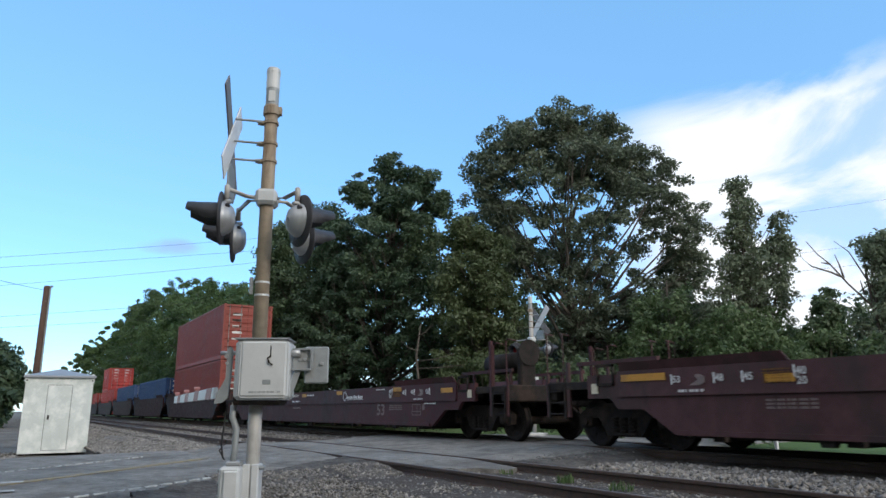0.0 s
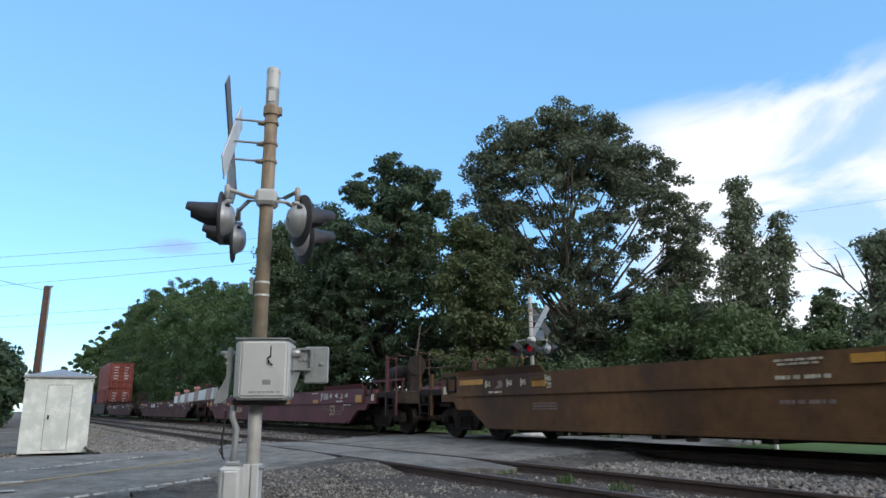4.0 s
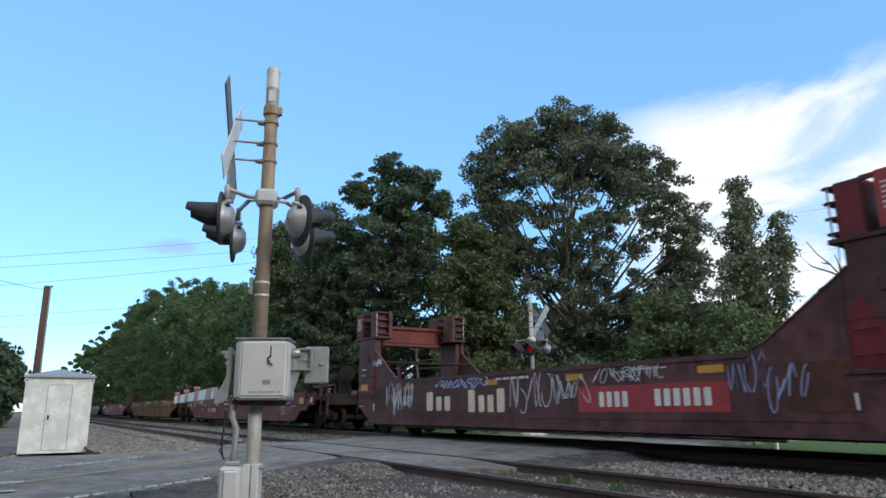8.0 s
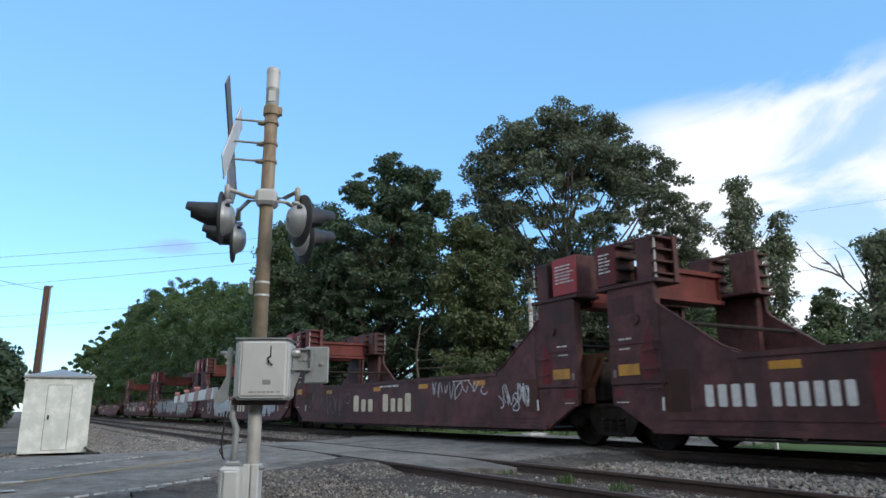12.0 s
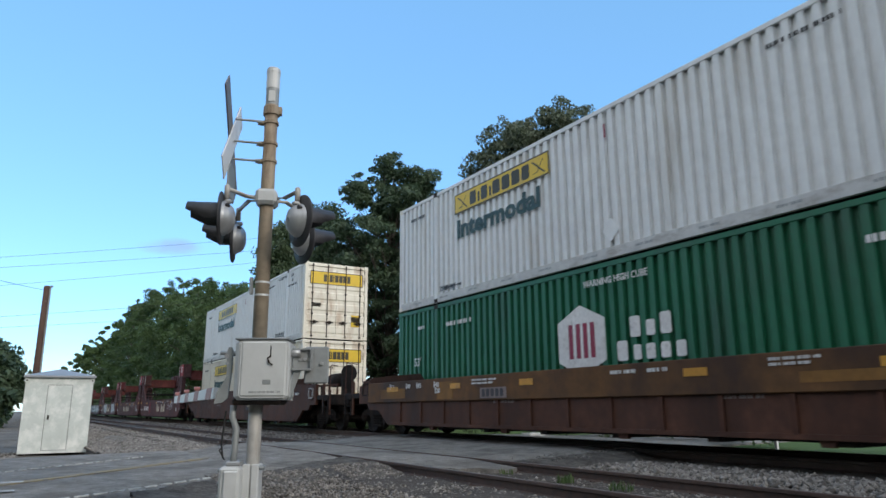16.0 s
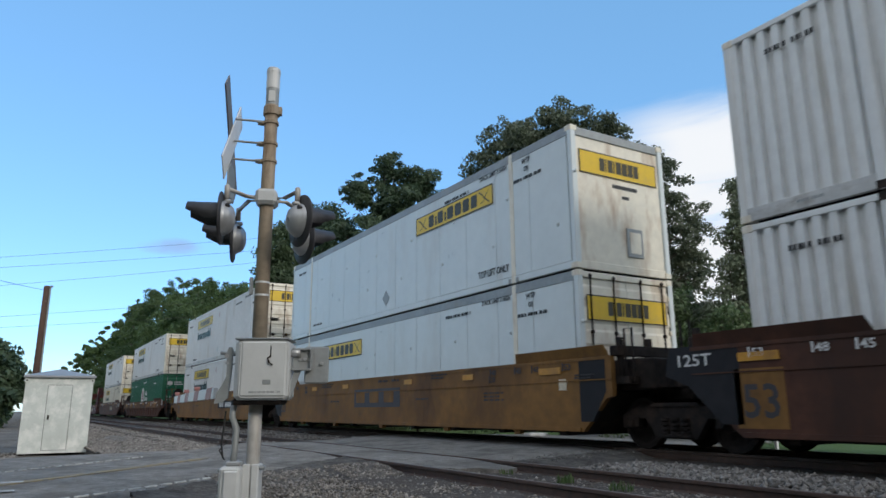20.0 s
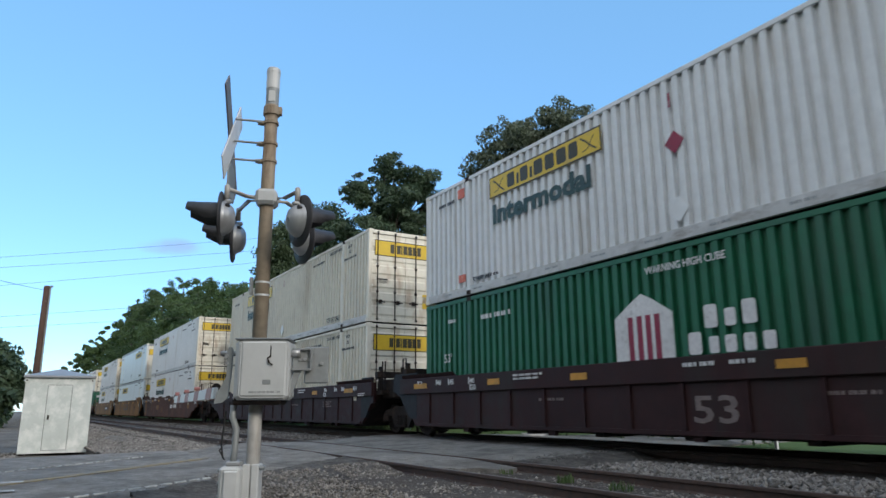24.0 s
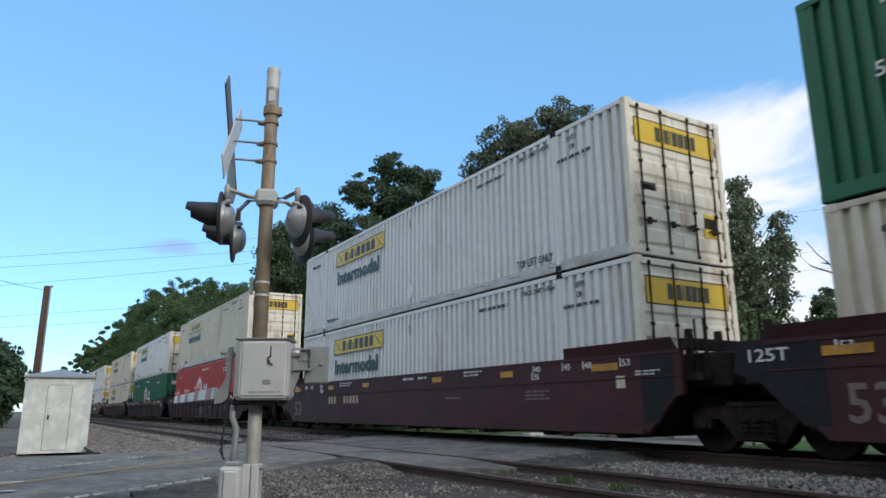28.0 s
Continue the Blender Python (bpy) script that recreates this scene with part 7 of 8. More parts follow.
for car, x0, x1 in ((cars[2], 1.79, 4.97), (cars[4], 1.85, 4.95)):
    part("number_panel", Mesh().box(x0, x1, FACE - 0.01, FACE + 0.004, 0.77, 1.12), M["blackpaint" if car is cars[2] else "brown"], car)
    block_word(car, (1, 1, 1, 1), x0 + 0.35, x0 + 1.15, 0.83, 1.05, M["white_letter"], FACE - 0.016)
    block_word(car, (1, 1, 1, 1, 1, 1), x0 + 1.45, x1 - 0.65, 0.83, 1.05, M["white_letter"], FACE - 0.016)
block_word(cars[8], (0.8, 0.8, 0.8, 2, 0.8, 0.8, 0.8, 0.8, 0.8), -5.0, -2.7, 0.86, 1.16, M["gold_letter"])
part("number_panel", Mesh().box(-3.8, -2.85, FACE - 0.072, FACE - 0.066, 0.9, 1.12), M["faint_letter"], cars[1])
block_word(cars[1], (1, 1, 1, 1, 1), -3.72, -2.92, 0.93, 1.09, M["dark_letter"], FACE - 0.078)
for x0, x1, z0, z1 in ((-8.6, -7.2, 0.95, 1.2), (-5.6, -4.9, 0.9, 1.3), (3.4, 5.4, 0.98, 1.12), (6.6, 7.3, 0.92, 1.2)):
    part("worn_patch", Mesh().box(x0, x1, FACE - 0.07, FACE - 0.064, z0, z1), M["ochre"], cars[1], "patch of brighter ochre paint")
for k, (x0, x1, z0, z1) in enumerate(((-8.3, -7.55, 0.4, 1.2), (-5.4, -5.1, 0.7, 1.1), (-3.1, -2.2, 0.75, 1.05), (-1.2, -0.6, 0.55, 0.9), (3.0, 3.5, 1.16, 1.34), (5.3, 6.0, 1.14, 1.3), (7.5, 8.1, 0.8, 1.05), (6.6, 6.9, 1.2, 1.45))):
    part("worn_patch", Mesh().box(x0, x1, FACE - 0.004, FACE + 0.004, z0, z1), M["ochre_dark" if k % 2 else "ochre"], cars[4], "patch of older ochre paint")
for x in (-5.6, -2.4, 0.6, 3.4):
    part("guide_tab", Mesh().prism([(x, 1.55), (x + 0.08, 1.64), (x + 1.05, 1.64), (x + 1.13, 1.55)], FACE - 0.03, FACE + 0.03), M["brown"], cars[4], "low guide plate on the top edge")
for i in (3, 4, 9):
    side_text("125T", -9.3, -8.65, FACE - 0.004, 1.28, 0.17, M["white_letter"], cars[i])

TOPW = container("white", "yellow", "white corrugated container with yellow name panel", end_mat="doorwhite")
CREAM = container("cream", "yellow", "cream corrugated container with yellow name panel", end_mat="doorwhite")
SMOOTH = container("pale", "panel_end", "smooth pale container with yellow name panel", end_mat="doorwhite", smooth=True)
SMOOTHLOW = container("pale", "yellow", "smooth pale container with yellow name panel", end_mat="doorwhite", smooth="low")
GREEN = container("green", "gabled", "green corrugated container with white house-shaped mark")
GREENSIX = container("green", "gabled", "green corrugated container with white six-sided mark", six=True)
RED = container("red", "gabled", "orange-red corrugated container with white house-shaped mark")
OLDRED = container("redold", "plain", "dull red forty-foot container with white stencils", 12.192)
BLUE = container("blue", "plain", "dark blue forty-foot container with white stencils", 12.192, 2.591)
ORANGE = container("red", "plain", "short orange-red container with white stencils", 6.058, 2.591)
used = set()
for q, low_c, high_c in ((178.0, CREAM, TOPW), (201.8, GREENSIX, TOPW), (225.6, TOPW, TOPW), (245.45, SMOOTHLOW, SMOOTH), (265.1, TOPW, TOPW),
                         (288.8, CREAM, CREAM), (308.5, GREEN, TOPW), (328.3, RED, CREAM), (352.1, TOPW, TOPW), (371.5, CREAM, GREEN)):
    load(low_c, used, q, 0)
    top_box = load(high_c, used, q, 1)
    if q == 308.5:
        for q0, q1 in ((0.34, 0.52), (2.42, 2.66)):
            part("sticker", Mesh().box(-6.5, -6.22, -1.301, -1.285, q0, q1), M["sticker"], top_box, "peeling orange sticker beside the lifting post")
        part("placard_diamond", Mesh().prism([(0.08, 1.45), (0.28, 1.65), (0.08, 1.85), (-0.12, 1.65)], -1.301, -1.297), M["crimson"], top_box, "red diamond placard")
# the forty-foot cars far ahead
for q in (-42.6, -58.0, -73.4, -88.8, -104.2):
    stub = well_car(q, "darkbrown", "flat", "joint", "joint", "dark well car unit far ahead in the train", marks=False, d=2.2)
    if q == -42.6:
        coupler(stub, 7.55, 1)
load(OLDRED, used, -42.6, 0)
load(OLDRED, used, -42.6, 1)
load(BLUE, used, -58.0, 0, 2.591)
load(BLUE, used, -73.4, 0, 2.591)
load(ORANGE, used, -85.5, 0, 2.591)
load(ORANGE, used, -92.0, 1, 2.591)
load(ORANGE, used, -92.0, 0, 2.591)
load(ORANGE, used, -104.2, 0, 2.591)


# ================= crossing signals =================
def signal_lamp(parent, m, lit=False):
    """A round black background plate with a hooded lens in front (+x) and a silver housing behind."""
    plate = Mesh().lathe([(0.05, -0.016), (0.255, -0.01), (0.265, 0.0), (0.26, 0.01), (0.1, 0.01)], 24)
    lamp = place("lamp_head", shared("lamp_plate", lambda: plate.data("lamp_head", M["lampblack"], True)), parent, "round black background plate of a flashing lamp", m)

    def hood():
        mb, n = Mesh(), 15
        for off in (0.0, 0.008):
            for k in range(n):
                a = math.pi * (-0.08 + 1.16 * k / (n - 1))
                reach = 0.06 + 0.25 * min(1, max(0, math.sin(a) + 0.5) / 0.75)
                mb.v += [(0.01, (0.155 - off) * math.cos(a), (0.155 - off) * math.sin(a)), (reach, (0.16 - off) * math.cos(a), (0.15 - off) * math.sin(a))]
        for k in range(n - 1):
            mb.f += [(2 * k, 2 * k + 1, 2 * k + 3, 2 * k + 2), (2 * n + 2 * k + 2, 2 * n + 2 * k + 3, 2 * n + 2 * k + 1, 2 * n + 2 * k), (2 * k + 1, 2 * n + 2 * k + 1, 2 * n + 2 * k + 3, 2 * k + 3)]
        return mb.data("hood", M["lampblack"], True)
    place("hood", shared("hood", hood), lamp, "black visor over the lens")
    place("housing", shared("housing", lambda: Mesh().lathe([(0.168, -0.01), (0.17, -0.035), (0.158, -0.045), (0.145, -0.075), (0.115, -0.108), (0.07, -0.128), (0.02, -0.134)], 20).data("housing", M["silver"], True)), lamp, "domed silver lamp housing")
    place("lens", shared(("lens", lit), lambda: Mesh().lathe([(0.105, 0.012), (0.1, 0.025), (0.06, 0.036), (0.01, 0.04)], 18).data("lens", M["lens_red" if lit else "lens_dull"], True)), lamp, "lit red lens" if lit else "dark red lens")
    place("catch", shared("catch", lambda: Mesh().box(-0.09, -0.02, -0.03, 0.03, 0.155, 0.19, 0.01).data("catch", M["silver"])), lamp)
    place("housing_screw", shared("housing_screw", lambda: Mesh().cyl((-0.05, 0.11, 0.1), (-0.085, 0.115, 0.105), 0.022, n=8).cyl((-0.05, -0.11, 0.1), (-0.085, -0.115, 0.105), 0.022, n=8).data("housing_screw", M["lampblack"])), lamp, "dark screw of the housing")
    return lamp


def crossing_signal(x, y, z0, height, turn, label, lit, detail, tilt=0.0):
    """Mast with crossbuck, two pairs of lamps, and (near one) gate mechanism. Local +x faces the drivers."""
    sig = thing("crossing_signal", label, "railroad signal", "crossing signals", pose(x, y, z0, 0, tilt, turn))
    H = height
    hub_z = H * 0.682
    # mast in an upper stained and a lower cleaner length
    part("mast", Mesh().tube([(0, 0, H * 0.30), (0, 0, hub_z), (0, 0, H - 0.42)], [0.068, 0.064, 0.062], 16), M["mastrust" if detail else "mast"], sig, "rust-stained tubular mast", smooth=True)
    part("mast_foot", Mesh().tube([(0, 0, 0.0), (0, 0, H * 0.31)], [0.06, 0.06], 16), M["mast"], sig, "silver lower length of the mast", smooth=True)
    part("mast_cap", Mesh().tube([(0, 0, H - 0.22), (0, 0, H - 0.012), (0, 0, H)], [0.066, 0.066, 0.06], 20).tube([(0, 0, H - 0.05), (0, 0, H - 0.04)], [0.069, 0.069], 20), M["alubox"], sig, "pale cap on the mast")
    part("cap_sleeve", Mesh().tube([(0, 0, H - 0.42), (0, 0, H - 0.22)], [0.064, 0.064], 20), M["galv"], sig, "grey sleeve under the cap")
    part("sleeve_label", Mesh().box(-0.03, 0.03, 0.055, 0.068, H - 0.37, H - 0.26), M["alubox"], sig, "small pale label on the sleeve")
    part("collar", Mesh().tube([(0, 0, H - 0.5), (0, 0, H - 0.42), (0, 0, H - 0.40)], [0.08, 0.08, 0.07], 16).box(-0.1, -0.06, -0.03, 0.03, H - 0.49, H - 0.41, 0.006), M["mastrust"], sig, "bolted rusty collar")
    for k in (0.864, 0.813, 0.771):
        c = part("clamp", Mesh().tube([(0, 0, H * k - 0.012), (0, 0, H * k + 0.012)], [0.076, 0.076], 14).box(0.06, 0.11, -0.03, 0.03, H * k - 0.018, H * k + 0.018, 0.006), M["mastrust"], sig)
        for b in (-0.03, 0.03):
            part("bolt", Mesh().cyl((0.08, b, H * k), (0.13, b, H * k), 0.012, n=6), M["galv"], c)
    # crossbuck and small plate, held out in front of the mast
    for k in (0.868, 0.815, 0.772):
        part("bracket", Mesh().tube([(0.1, 0, H * k), (0.34, 0, H * k + 0.01)], [0.012, 0.012], 6), M["galv"], sig)
    cz = H * 0.818
    for a in (45, -45):
        b = part("crossbuck_board", Mesh().box(0, 0.012, -0.61, 0.61, -0.115, 0.115, 0.002), M["deadsign" if a > 0 else "signwhite"], sig, "crossbuck board, white in front, grey behind", m=pose(0.345 + (0.014 if a > 0 else 0), 0, cz, a))
        part("board_edge", Mesh().box(0.012, 0.016, -0.6, 0.6, 0.095, 0.11).box(0.012, 0.016, -0.6, 0.6, -0.11, -0.095), M["black_letter"], b)
        for q in (-0.33, 0.22):
            part("board_word", Mesh().box(0.012, 0.016, q - 0.16, q + 0.18, -0.055, 0.055), M["black_letter"], b)
    part("track_plate", Mesh().prism([(-0.2, -0.14), (0.2, -0.14), (0.2, 0.1), (0.1, 0.18), (-0.1, 0.18), (-0.2, 0.1)], 0, 0.012), M["galv"], sig, "small grey-backed plate under the crossbuck", m=pose(0.35, 0, H * 0.715, 0, 0, 90))
    # junction box and cross arms with four lamps
    part("arm_box", Mesh().box(-0.1, 0.1, -0.12, 0.12, hub_z - 0.07, hub_z + 0.08, 0.03), M["alubox"], sig, "cast junction box for the lamp arms")
    for s in (-1, 1):
        for k in (-1, 1):
            arm = part("lamp_arm", Mesh().tube([(s * 0.08, k * 0.04, hub_z), (s * 0.18, k * 0.08, hub_z), (s * 0.31, k * 0.36, hub_z - 0.02)], [0.024, 0.02, 0.019], 8), M["mast"], sig, smooth=True)
            part("arm_fitting", Mesh().tube([(s * 0.31, k * 0.37, hub_z - 0.12), (s * 0.31, k * 0.37, hub_z), (s * 0.31, k * 0.37, hub_z + 0.012)], [0.024, 0.026, 0.016], 10), M["mast"], arm, "upright swivel fitting", smooth=True)
            signal_lamp(sig, pose(s * 0.345, k * 0.38, hub_z - 0.305, 0, 0, 2 if s > 0 else 208) @ Matrix.Scale(0.91, 4), lit and s < 0 and k < 0)
    return sig


NEAR = crossing_signal(-6.234, 1.821, -0.16, 4.28, 247.5, "silver crossing signal mast with lamps, crossbuck and gate mechanism", False, True, tilt=0.0)
FARS = crossing_signal(-17.05, 13.6, -0.06, 4.32, 88, "white crossing signal mast with lamps and crossbuck beyond the train", True, False)
part("foundation", Mesh().box(-0.3, 0.3, -0.3, 0.3, -0.2, 0.12, 0.03), M["concrete"], FARS, "pale concrete foundation")
part("relay_box", Mesh().box(-0.12, 0.06, -0.22, -0.08, 1.5, 1.8, 0.01), M["alubox"], FARS)

# gate mechanism on the near mast; all in the mast's own space
S = NEAR
R = Matrix.Rotation(radians(-247.5), 4, "Z")


GM = pose(0, 0, 0, 0, 0, 174)            # local x to the case's right, -y out of its door
mech = part("gate_mechanism", Mesh().box(-0.145, 0.322, -0.28, 0.1, 1.04, 1.56, 0.035), M["alubox"], S, "large cast aluminium gate mechanism case", m=GM)
part("case_door", Mesh().box(-0.09, 0.317, -0.31, -0.278, 1.06, 1.545, 0.022), M["alubox"], mech)
part("case_lid", Mesh().box(-0.148, 0.322, -0.29, 0.105, 1.556, 1.572, 0.006), M["galv"], mech)
part("hasp", Mesh().box(0.168, 0.176, -0.318, -0.309, 1.40, 1.50, 0.002), M["steel"], mech)
part("padlock", Mesh().tube([(0.172, -0.32, 1.41), (0.15, -0.325, 1.395), (0.162, -0.33, 1.355), (0.192, -0.325, 1.335)], [0.006, 0.006, 0.011, 0.011], 8), M["steel"], mech, "padlock hanging on the case door")
part("case_mark", Mesh().box(0.11, 0.18, -0.313, -0.309, 1.17, 1.21, 0.002), M["galv"], mech)
bars(mech, [(0.0, 0.26, 1.10, 1.115)], M["galv"], -0.313)
part("case_foot", Mesh().box(-0.16, 0.26, -0.23, 0.1, 1.0, 1.06, 0.02), M["steel"], mech)
for s, r in ((-1, 0.018), (1, 0.035)):
    part("arm_shaft", Mesh().cyl((0.08 + s * 0.22, -0.14, 1.45), (0.05 + s * 0.35, -0.14, 1.45), r, n=12), M["silver"], mech, smooth=True)
# arm brackets and counterweight plate beside the case
part("gate_arm_bracket", Mesh().prism([(-0.238, 1.46), (-0.225, 1.50), (-0.2, 1.50), (-0.186, 1.47), (-0.19, 1.29), (-0.21, 1.06), (-0.26, 1.02), (-0.326, 1.013), (-0.31, 1.10), (-0.267, 1.17), (-0.232, 1.25)], -0.17, -0.145), M["galv"], S, "grey steel gate arm bracket", m=GM)
part("bracket_bolt", Mesh().cyl((-0.236, -0.19, 1.42), (-0.236, -0.15, 1.42), 0.02, n=10), M["silver"], S, m=GM)
part("bracket_bolt", Mesh().cyl((-0.232, -0.185, 1.36), (-0.232, -0.15, 1.36), 0.013, n=8), M["silver"], S, m=GM)
part("counterweight", Mesh().box(0.43, 0.645, -0.09, -0.06, 1.184, 1.511, 0.012), M["galv"], S, "grey steel counterweight plate", m=GM)
part("counterweight_bolt", Mesh().cyl((0.585, -0.115, 1.36), (0.585, -0.085, 1.36), 0.016, n=8), M["silver"], S, m=GM)
ca = part("counter_arm", Mesh().box(0.33, 0.50, -0.125, -0.11, 1.3, 1.485, 0.004), M["galv"], S, "bolted steel channel of the counterweight", m=GM)
part("counter_strut", Mesh().prism([(0.351, 1.31), (0.41, 1.31), (0.335, 1.08), (0.312, 1.04), (0.285, 1.06)], -0.13, -0.105), M["galv"], S, "slanting strut of the counterweight", m=GM)
for q in ((0.33, 0.51, 1.475, 1.49), (0.33, 0.50, 1.295, 1.31), (0.49, 0.51, 1.31, 1.475)):
    part("channel_lip", Mesh().box(q[0], q[1], -0.165, -0.11, q[2], q[3], 0.003), M["galv"], ca)
for q in (0.40, 0.44, 0.475):
    part("bolt", Mesh().cyl((q, -0.14, 1.395), (q, -0.12, 1.395), 0.016, n=8), M["silver"], ca)
for z in (2.10, 1.98):
    part("mast_band", Mesh().tube([(0, 0, z), (0, 0, z + 0.018)], [0.0695, 0.0695], 18), M["alubox"], S, "thin bright strap round the mast")
part("strap_plate", Mesh().box(-0.115, -0.085, -0.02, 0.02, 2.0, 2.16, 0.004), M["galv"], S, m=GM)
# lowered gate arm across the road, striped
arm = part("gate_arm", Mesh().box(-4.75, -0.3, -0.02, 0.02, 1.06, 1.16, 0.004), M["signwhite"], S, "lowered gate arm with red and white stripes", m=R @ pose(0, -0.32, 0, 0, 0, -6))
for k in range(4):
    part("stripe", Mesh().prism([(-4.2 + 1.1 * k, 1.057), (-3.8 + 1.1 * k, 1.057), (-3.7 + 1.1 * k, 1.163), (-4.1 + 1.1 * k, 1.163)], -0.023, 0.023), M["armred"], arm)
for x in (-4.5, -3.1, -1.9):
    part("arm_lamp", Mesh().cyl((x, -0.03, 1.195), (x, 0.03, 1.195), 0.02, n=12).box(x - 0.012, x + 0.012, -0.012, 0.012, 1.15, 1.2), M["armred"], arm, "small red lamp on the gate arm")
# conduit, lower junction box, foot sleeve and foundation
part("conduit", Mesh().tube([(-0.17, -0.1, 1.0), (-0.175, -0.1, 0.9), (-0.135, -0.1, 0.8), (-0.14, -0.1, 0.62), (-0.15, -0.11, 0.5)], [0.028] * 5, 9), M["galv"], S, "grey flexible conduit", smooth=True, m=GM)
part("conduit_fitting", Mesh().box(-0.2, -0.07, -0.16, -0.06, 0.488, 0.53, 0.012), M["silver"], S, m=GM)
for q in ([(-0.24, -0.08, 0.95), (-0.25, -0.08, 0.8), (-0.26, -0.08, 0.66), (-0.24, -0.08, 0.55)], [(-0.2, -0.1, 0.7), (-0.27, -0.1, 0.62), (-0.22, -0.1, 0.54)]):
    part("wiring", Mesh().tube(q, [0.008] * len(q), 5), M["cable"], S, m=GM)
jb = part("junction_box", Mesh().box(-0.235, -0.06, -0.22, -0.06, 0.16, 0.49, 0.022), M["alubox"], S, "cast junction box at the foot of the mast", m=GM)
part("box_lid", Mesh().box(-0.19, -0.065, -0.245, -0.215, 0.2, 0.46, 0.012), M["alubox"], jb)
for z in (0.24, 0.35, 0.46):
    part("bolt", Mesh().cyl((-0.26, -0.14, z), (-0.23, -0.14, z), 0.018, n=8), M["galv"], jb)
for a in (-0.072, 0.004):
    part("mast_sleeve", Mesh().box(a, a + 0.068, -0.085, 0.085, 0.0, 0.5, 0.01), M["alubox"], S, "bolted cast sleeve round the mast foot", m=GM)
part("bolt", Mesh().cyl((0.07, -0.06, 0.47), (0.12, -0.06, 0.47), 0.02, n=8), M["galv"], S, m=GM)
part("foundation", Mesh().box(-0.3, 0.3, -0.3, 0.3, -0.3, 0.0, 0.03), M["concrete"], S, "concrete foundation")

# ================= shed, poles, wires =================
SH = thing("signal_shed", "small white metal signal shed with a closed door", "shed", m=pose(-22.4, 0.96, -0.33, 0, 0, -2.0))
w, h = 0.84, 2.05
for q in ((-1.7, -0.05, -w, -w + 0.05, 0, h), (-1.7, -0.05, w - 0.05, w, 0, h), (-1.7, -1.65, -w + 0.05, w - 0.05, 0, h), (-0.05, 0, -w, -0.29, 0, h), (-0.05, 0, 0.33, w, 0, h), (-0.05, 0, -0.29, 0.33, h - 0.2, h), (-0.05, 0, -0.29, 0.33, 0, 0.07)):
    part("wall", Mesh().box(*q), M["shed"], SH, "patched white painted sheet wall")
d = part("door", Mesh().box(-0.045, -0.004, -0.275, 0.315, 0.085, h - 0.215, 0.004), M["shed"], SH, "flush white door with patchy paint")
part("door_seal", Mesh().box(-0.05, -0.02, -0.29, 0.33, 0.07, h - 0.2), M["galv"], SH)
part("handle", Mesh().box(0.0, 0.03, -0.22, -0.18, 0.9, 1.02, 0.008).cyl((0.02, -0.2, 0.95), (0.06, -0.2, 0.95), 0.02, n=8), M["steel"], d)
for z in (0.35, 0.95, 1.6):
    part("hinge", Mesh().cyl((0.004, 0.325, z), (0.004, 0.325, z + 0.09), 0.014, n=6), M["galv"], d)
part("roof", Mesh().add([(0.1, -w - 0.06, h), (0.1, w + 0.06, h), (-1.8, w + 0.06, h), (-1.8, -w - 0.06, h), (0.1, -w - 0.06, h + 0.05), (0.1, w + 0.06, h + 0.05), (-1.8, w + 0.06, h + 0.05), (-1.8, -w - 0.06, h + 0.05), (-0.85, 0, h + 0.28)],
                         [(0, 3, 2, 1), (0, 1, 5, 4), (1, 2, 6, 5), (2, 3, 7, 6), (3, 0, 4, 7), (4, 5, 8), (5, 6, 8), (6, 7, 8), (7, 4, 8)]), M["shedroof"], SH, "low hipped grey roof")
for s in (-1, 1):
    e = part("lifting_lug", Mesh().prism([(-0.05, h - 0.14), (0.05, h - 0.14), (0.05, h + 0.06), (0.03, h + 0.1), (-0.03, h + 0.1), (-0.05, h + 0.06)], 0, 0.02), M["shed"], SH, "white lifting lug with bolts", m=pose(0.03, s * (w - 0.03), 0, 0, 0, 90))
    part("bolt", Mesh().cyl((0, -0.02, h + 0.03), (0, 0.0, h + 0.03), 0.022, n=8).cyl((0, -0.02, h - 0.08), (0, 0.0, h - 0.08), 0.022, n=8), M["steel"], e)
part("skid", Mesh().box(-1.65, -0.02, -w + 0.05, -w + 0.2, -0.06, 0.0).box(-1.65, -0.02, w - 0.2, w - 0.05, -0.06, 0.0), M["steel"], SH)

POLE = thing("utility_pole", "leaning brown timber utility pole behind the shed", "pole", m=pose(-36, 0.55, -0.3, 0, 0.3, 0))
part("shaft", Mesh().tube([(0, 0, 0), (0, 0, 3.4), (0, 0, 6.7)], [0.16, 0.145, 0.125], 12), M["polewood"], POLE, smooth=True)
part("bolt", Mesh().cyl((-0.2, 0.02, 6.0), (0.2, 0.02, 6.0), 0.015, n=6), M["galv"], POLE)
part("pipe", Mesh().tube([(0.1, 0.16, 0.2), (0.09, 0.14, 6.55), (0.1, 0.18, 6.72), (0.1, 0.24, 6.66)], [0.04] * 4, 7), M["galv"], POLE, "grey conduit strapped to the pole")


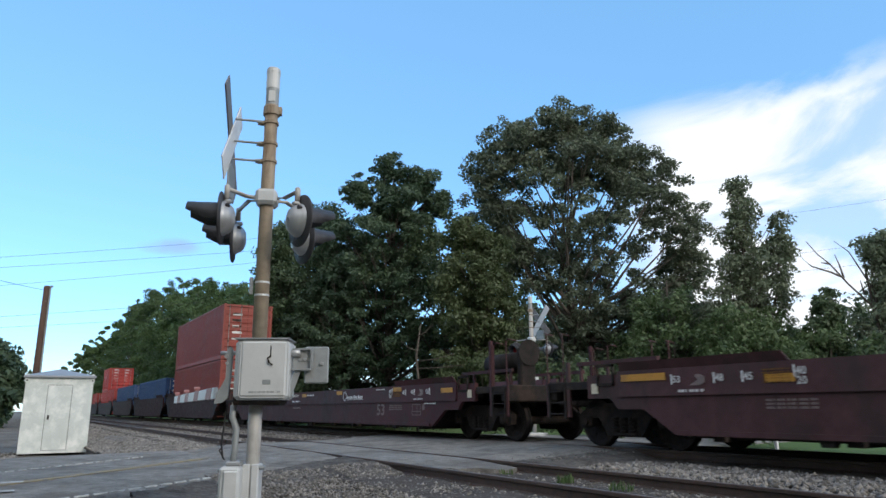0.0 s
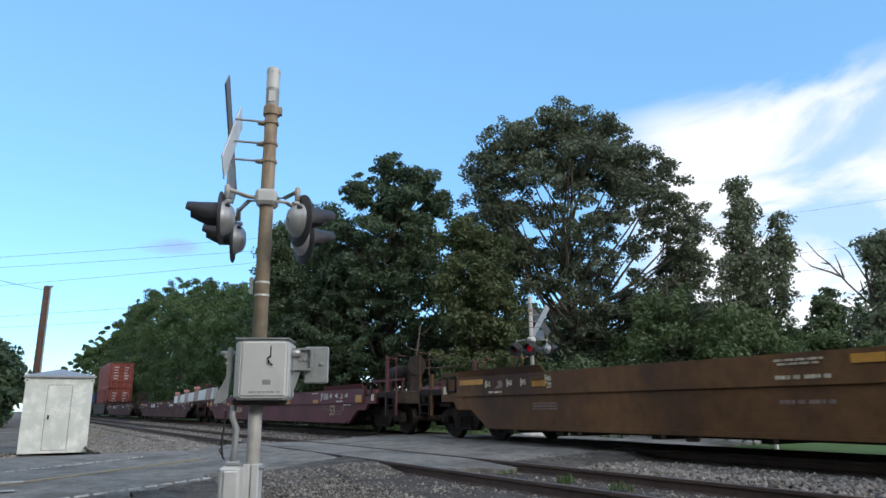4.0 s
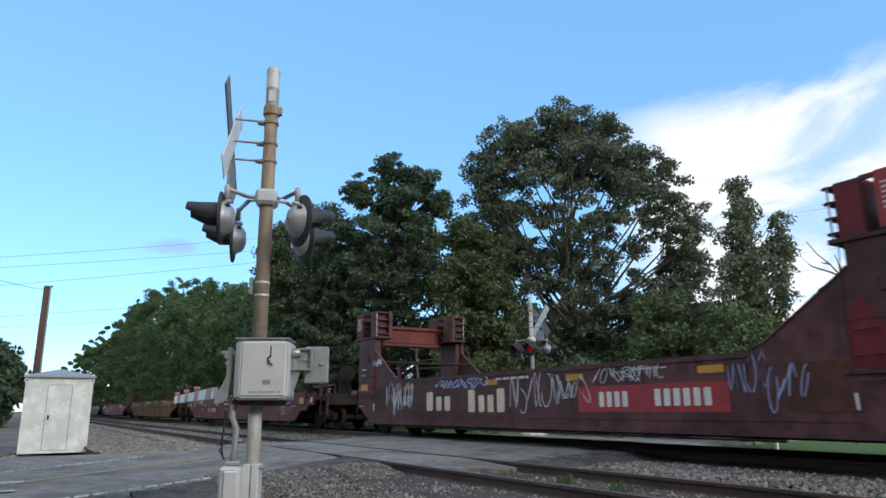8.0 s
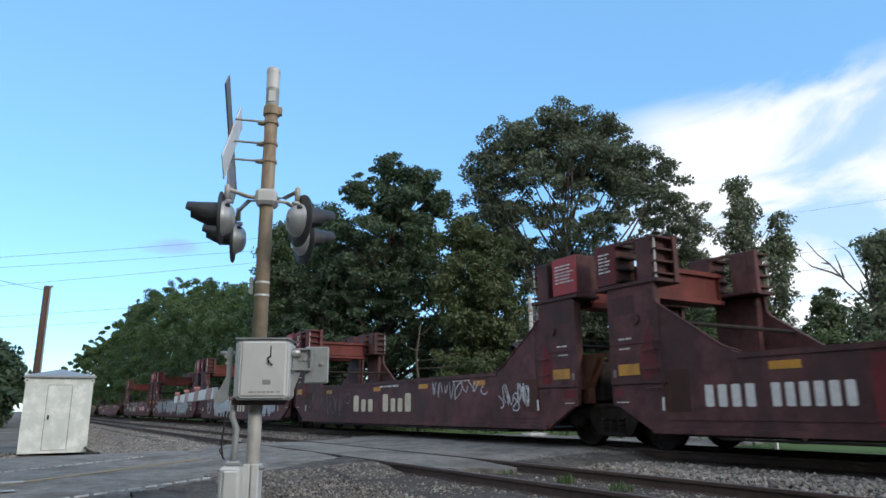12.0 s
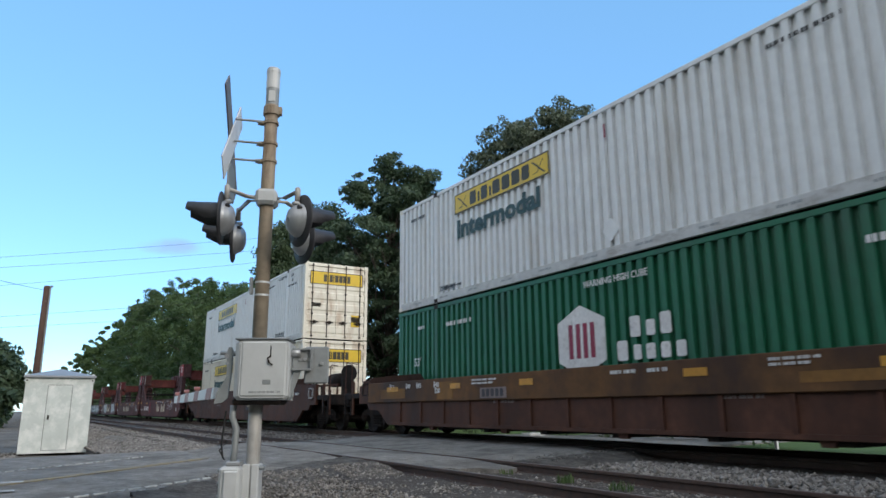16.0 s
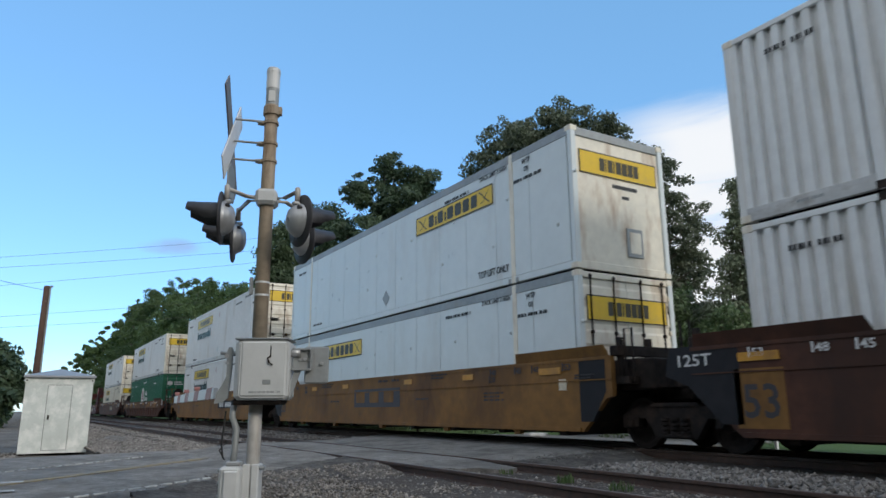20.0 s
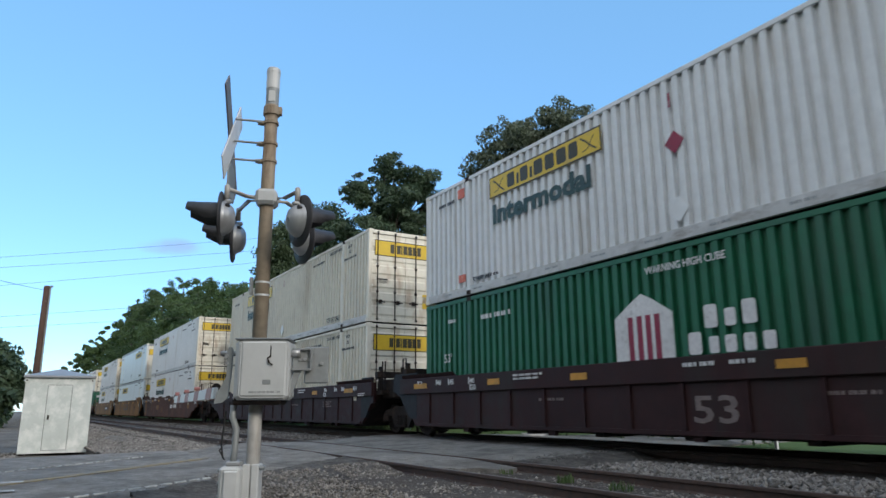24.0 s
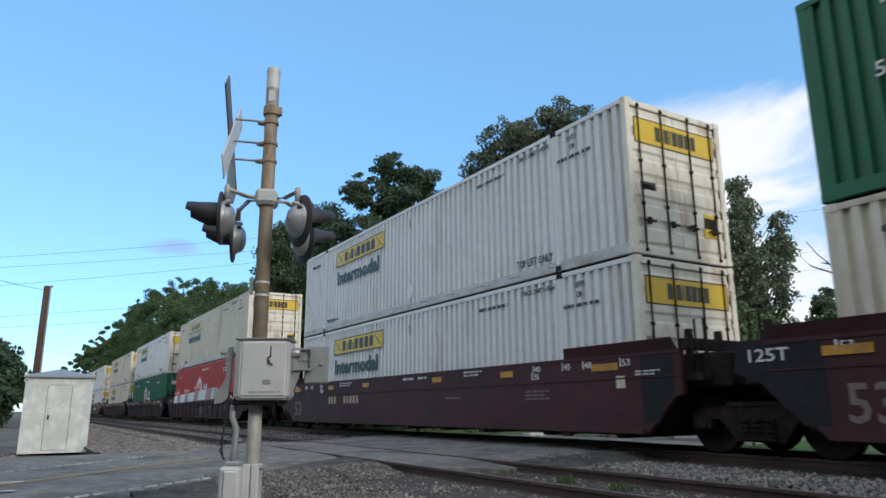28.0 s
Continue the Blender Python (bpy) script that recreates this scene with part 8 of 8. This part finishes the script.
def wire(name, a, b, sag, r, label):
    pts = []
    for k in range(17):
        u = k / 16
        q = Vector(a).lerp(Vector(b), u)
        pts.append(q - Vector((0, 0, sag * 4 * u * (1 - u))))
    return tagged(new(name, Mesh().tube(pts, [r] * 17, 4).data(name, M["cable"])), label, "cable")


wire("wire", (-36, 0.5, 6.2), (-26, -8, 6.9), 0.25, 0.012, "thin black wire from the pole")
for za, zb in ((9.3, 14.75), (8.75, 13.7), (7.34, 12.69), (5.67, 9.7), (5.22, 8.48)):
    wire("wire", (-55, -12, za), (-55, 16, zb), 0.12, 0.012, "thin overhead wire across the sky")
for za, zb in ((9.3, 9.4), (7.4, 7.9), (6.6, 7.0)):
    wire("wire", (-18.4, 28.4, za), (-3.5, 34.0, zb), 0.15, 0.005, "thin overhead wire strung past the trees")
for i, (x, y) in enumerate([(-8.5, 12.75), (-5.4, 14.4)]):
    p = thing("marker_post", "short white marker post beside the far track", "post", "marker posts", pose(x, y, -0.12))
    part("shaft", Mesh().box(-0.03, 0.03, -0.03, 0.03, 0, 0.3, 0.006), M["signwhite"] if i == 0 else M["steel"], p)
blk = thing("concrete_block", "small pile of pale broken concrete", "rubble", m=pose(-16.1, 12.75, -0.06))
part("lump", Mesh().box(-0.2, 0.15, -0.2, 0.25, 0, 0.16, 0.05).box(0.18, 0.4, -0.1, 0.2, 0, 0.1, 0.04), M["concrete"], blk)


# ================= movement =================
def motions():
    end = 28.0
    for ob, x, y, z in MOVING:
        walk(ob, [(t, pose(x - SPEED * t, y, z)) for t in (-2.0, 0.0, end, end + 2.0)])
    # wheels roll at the train's pace; alike wheelsets share one movement
    first = {}
    for ob, x in SPINNERS:
        if x not in first:
            rows = []
            for k in range(-2, int(end * FPS) + 3):
                t = k / FPS
                rows.append((t, pose(x, 0, 0.43) @ Matrix.Rotation(-SPEED * t / 0.43, 4, "Y")))
            walk(ob, rows)
            first[x] = ob
        else:
            a = ob.animation_data_create()
            a.action = first[x].animation_data.action
            a.action_slot = first[x].animation_data.action_slot
            ob.rotation_mode = "QUATERNION"


motions()
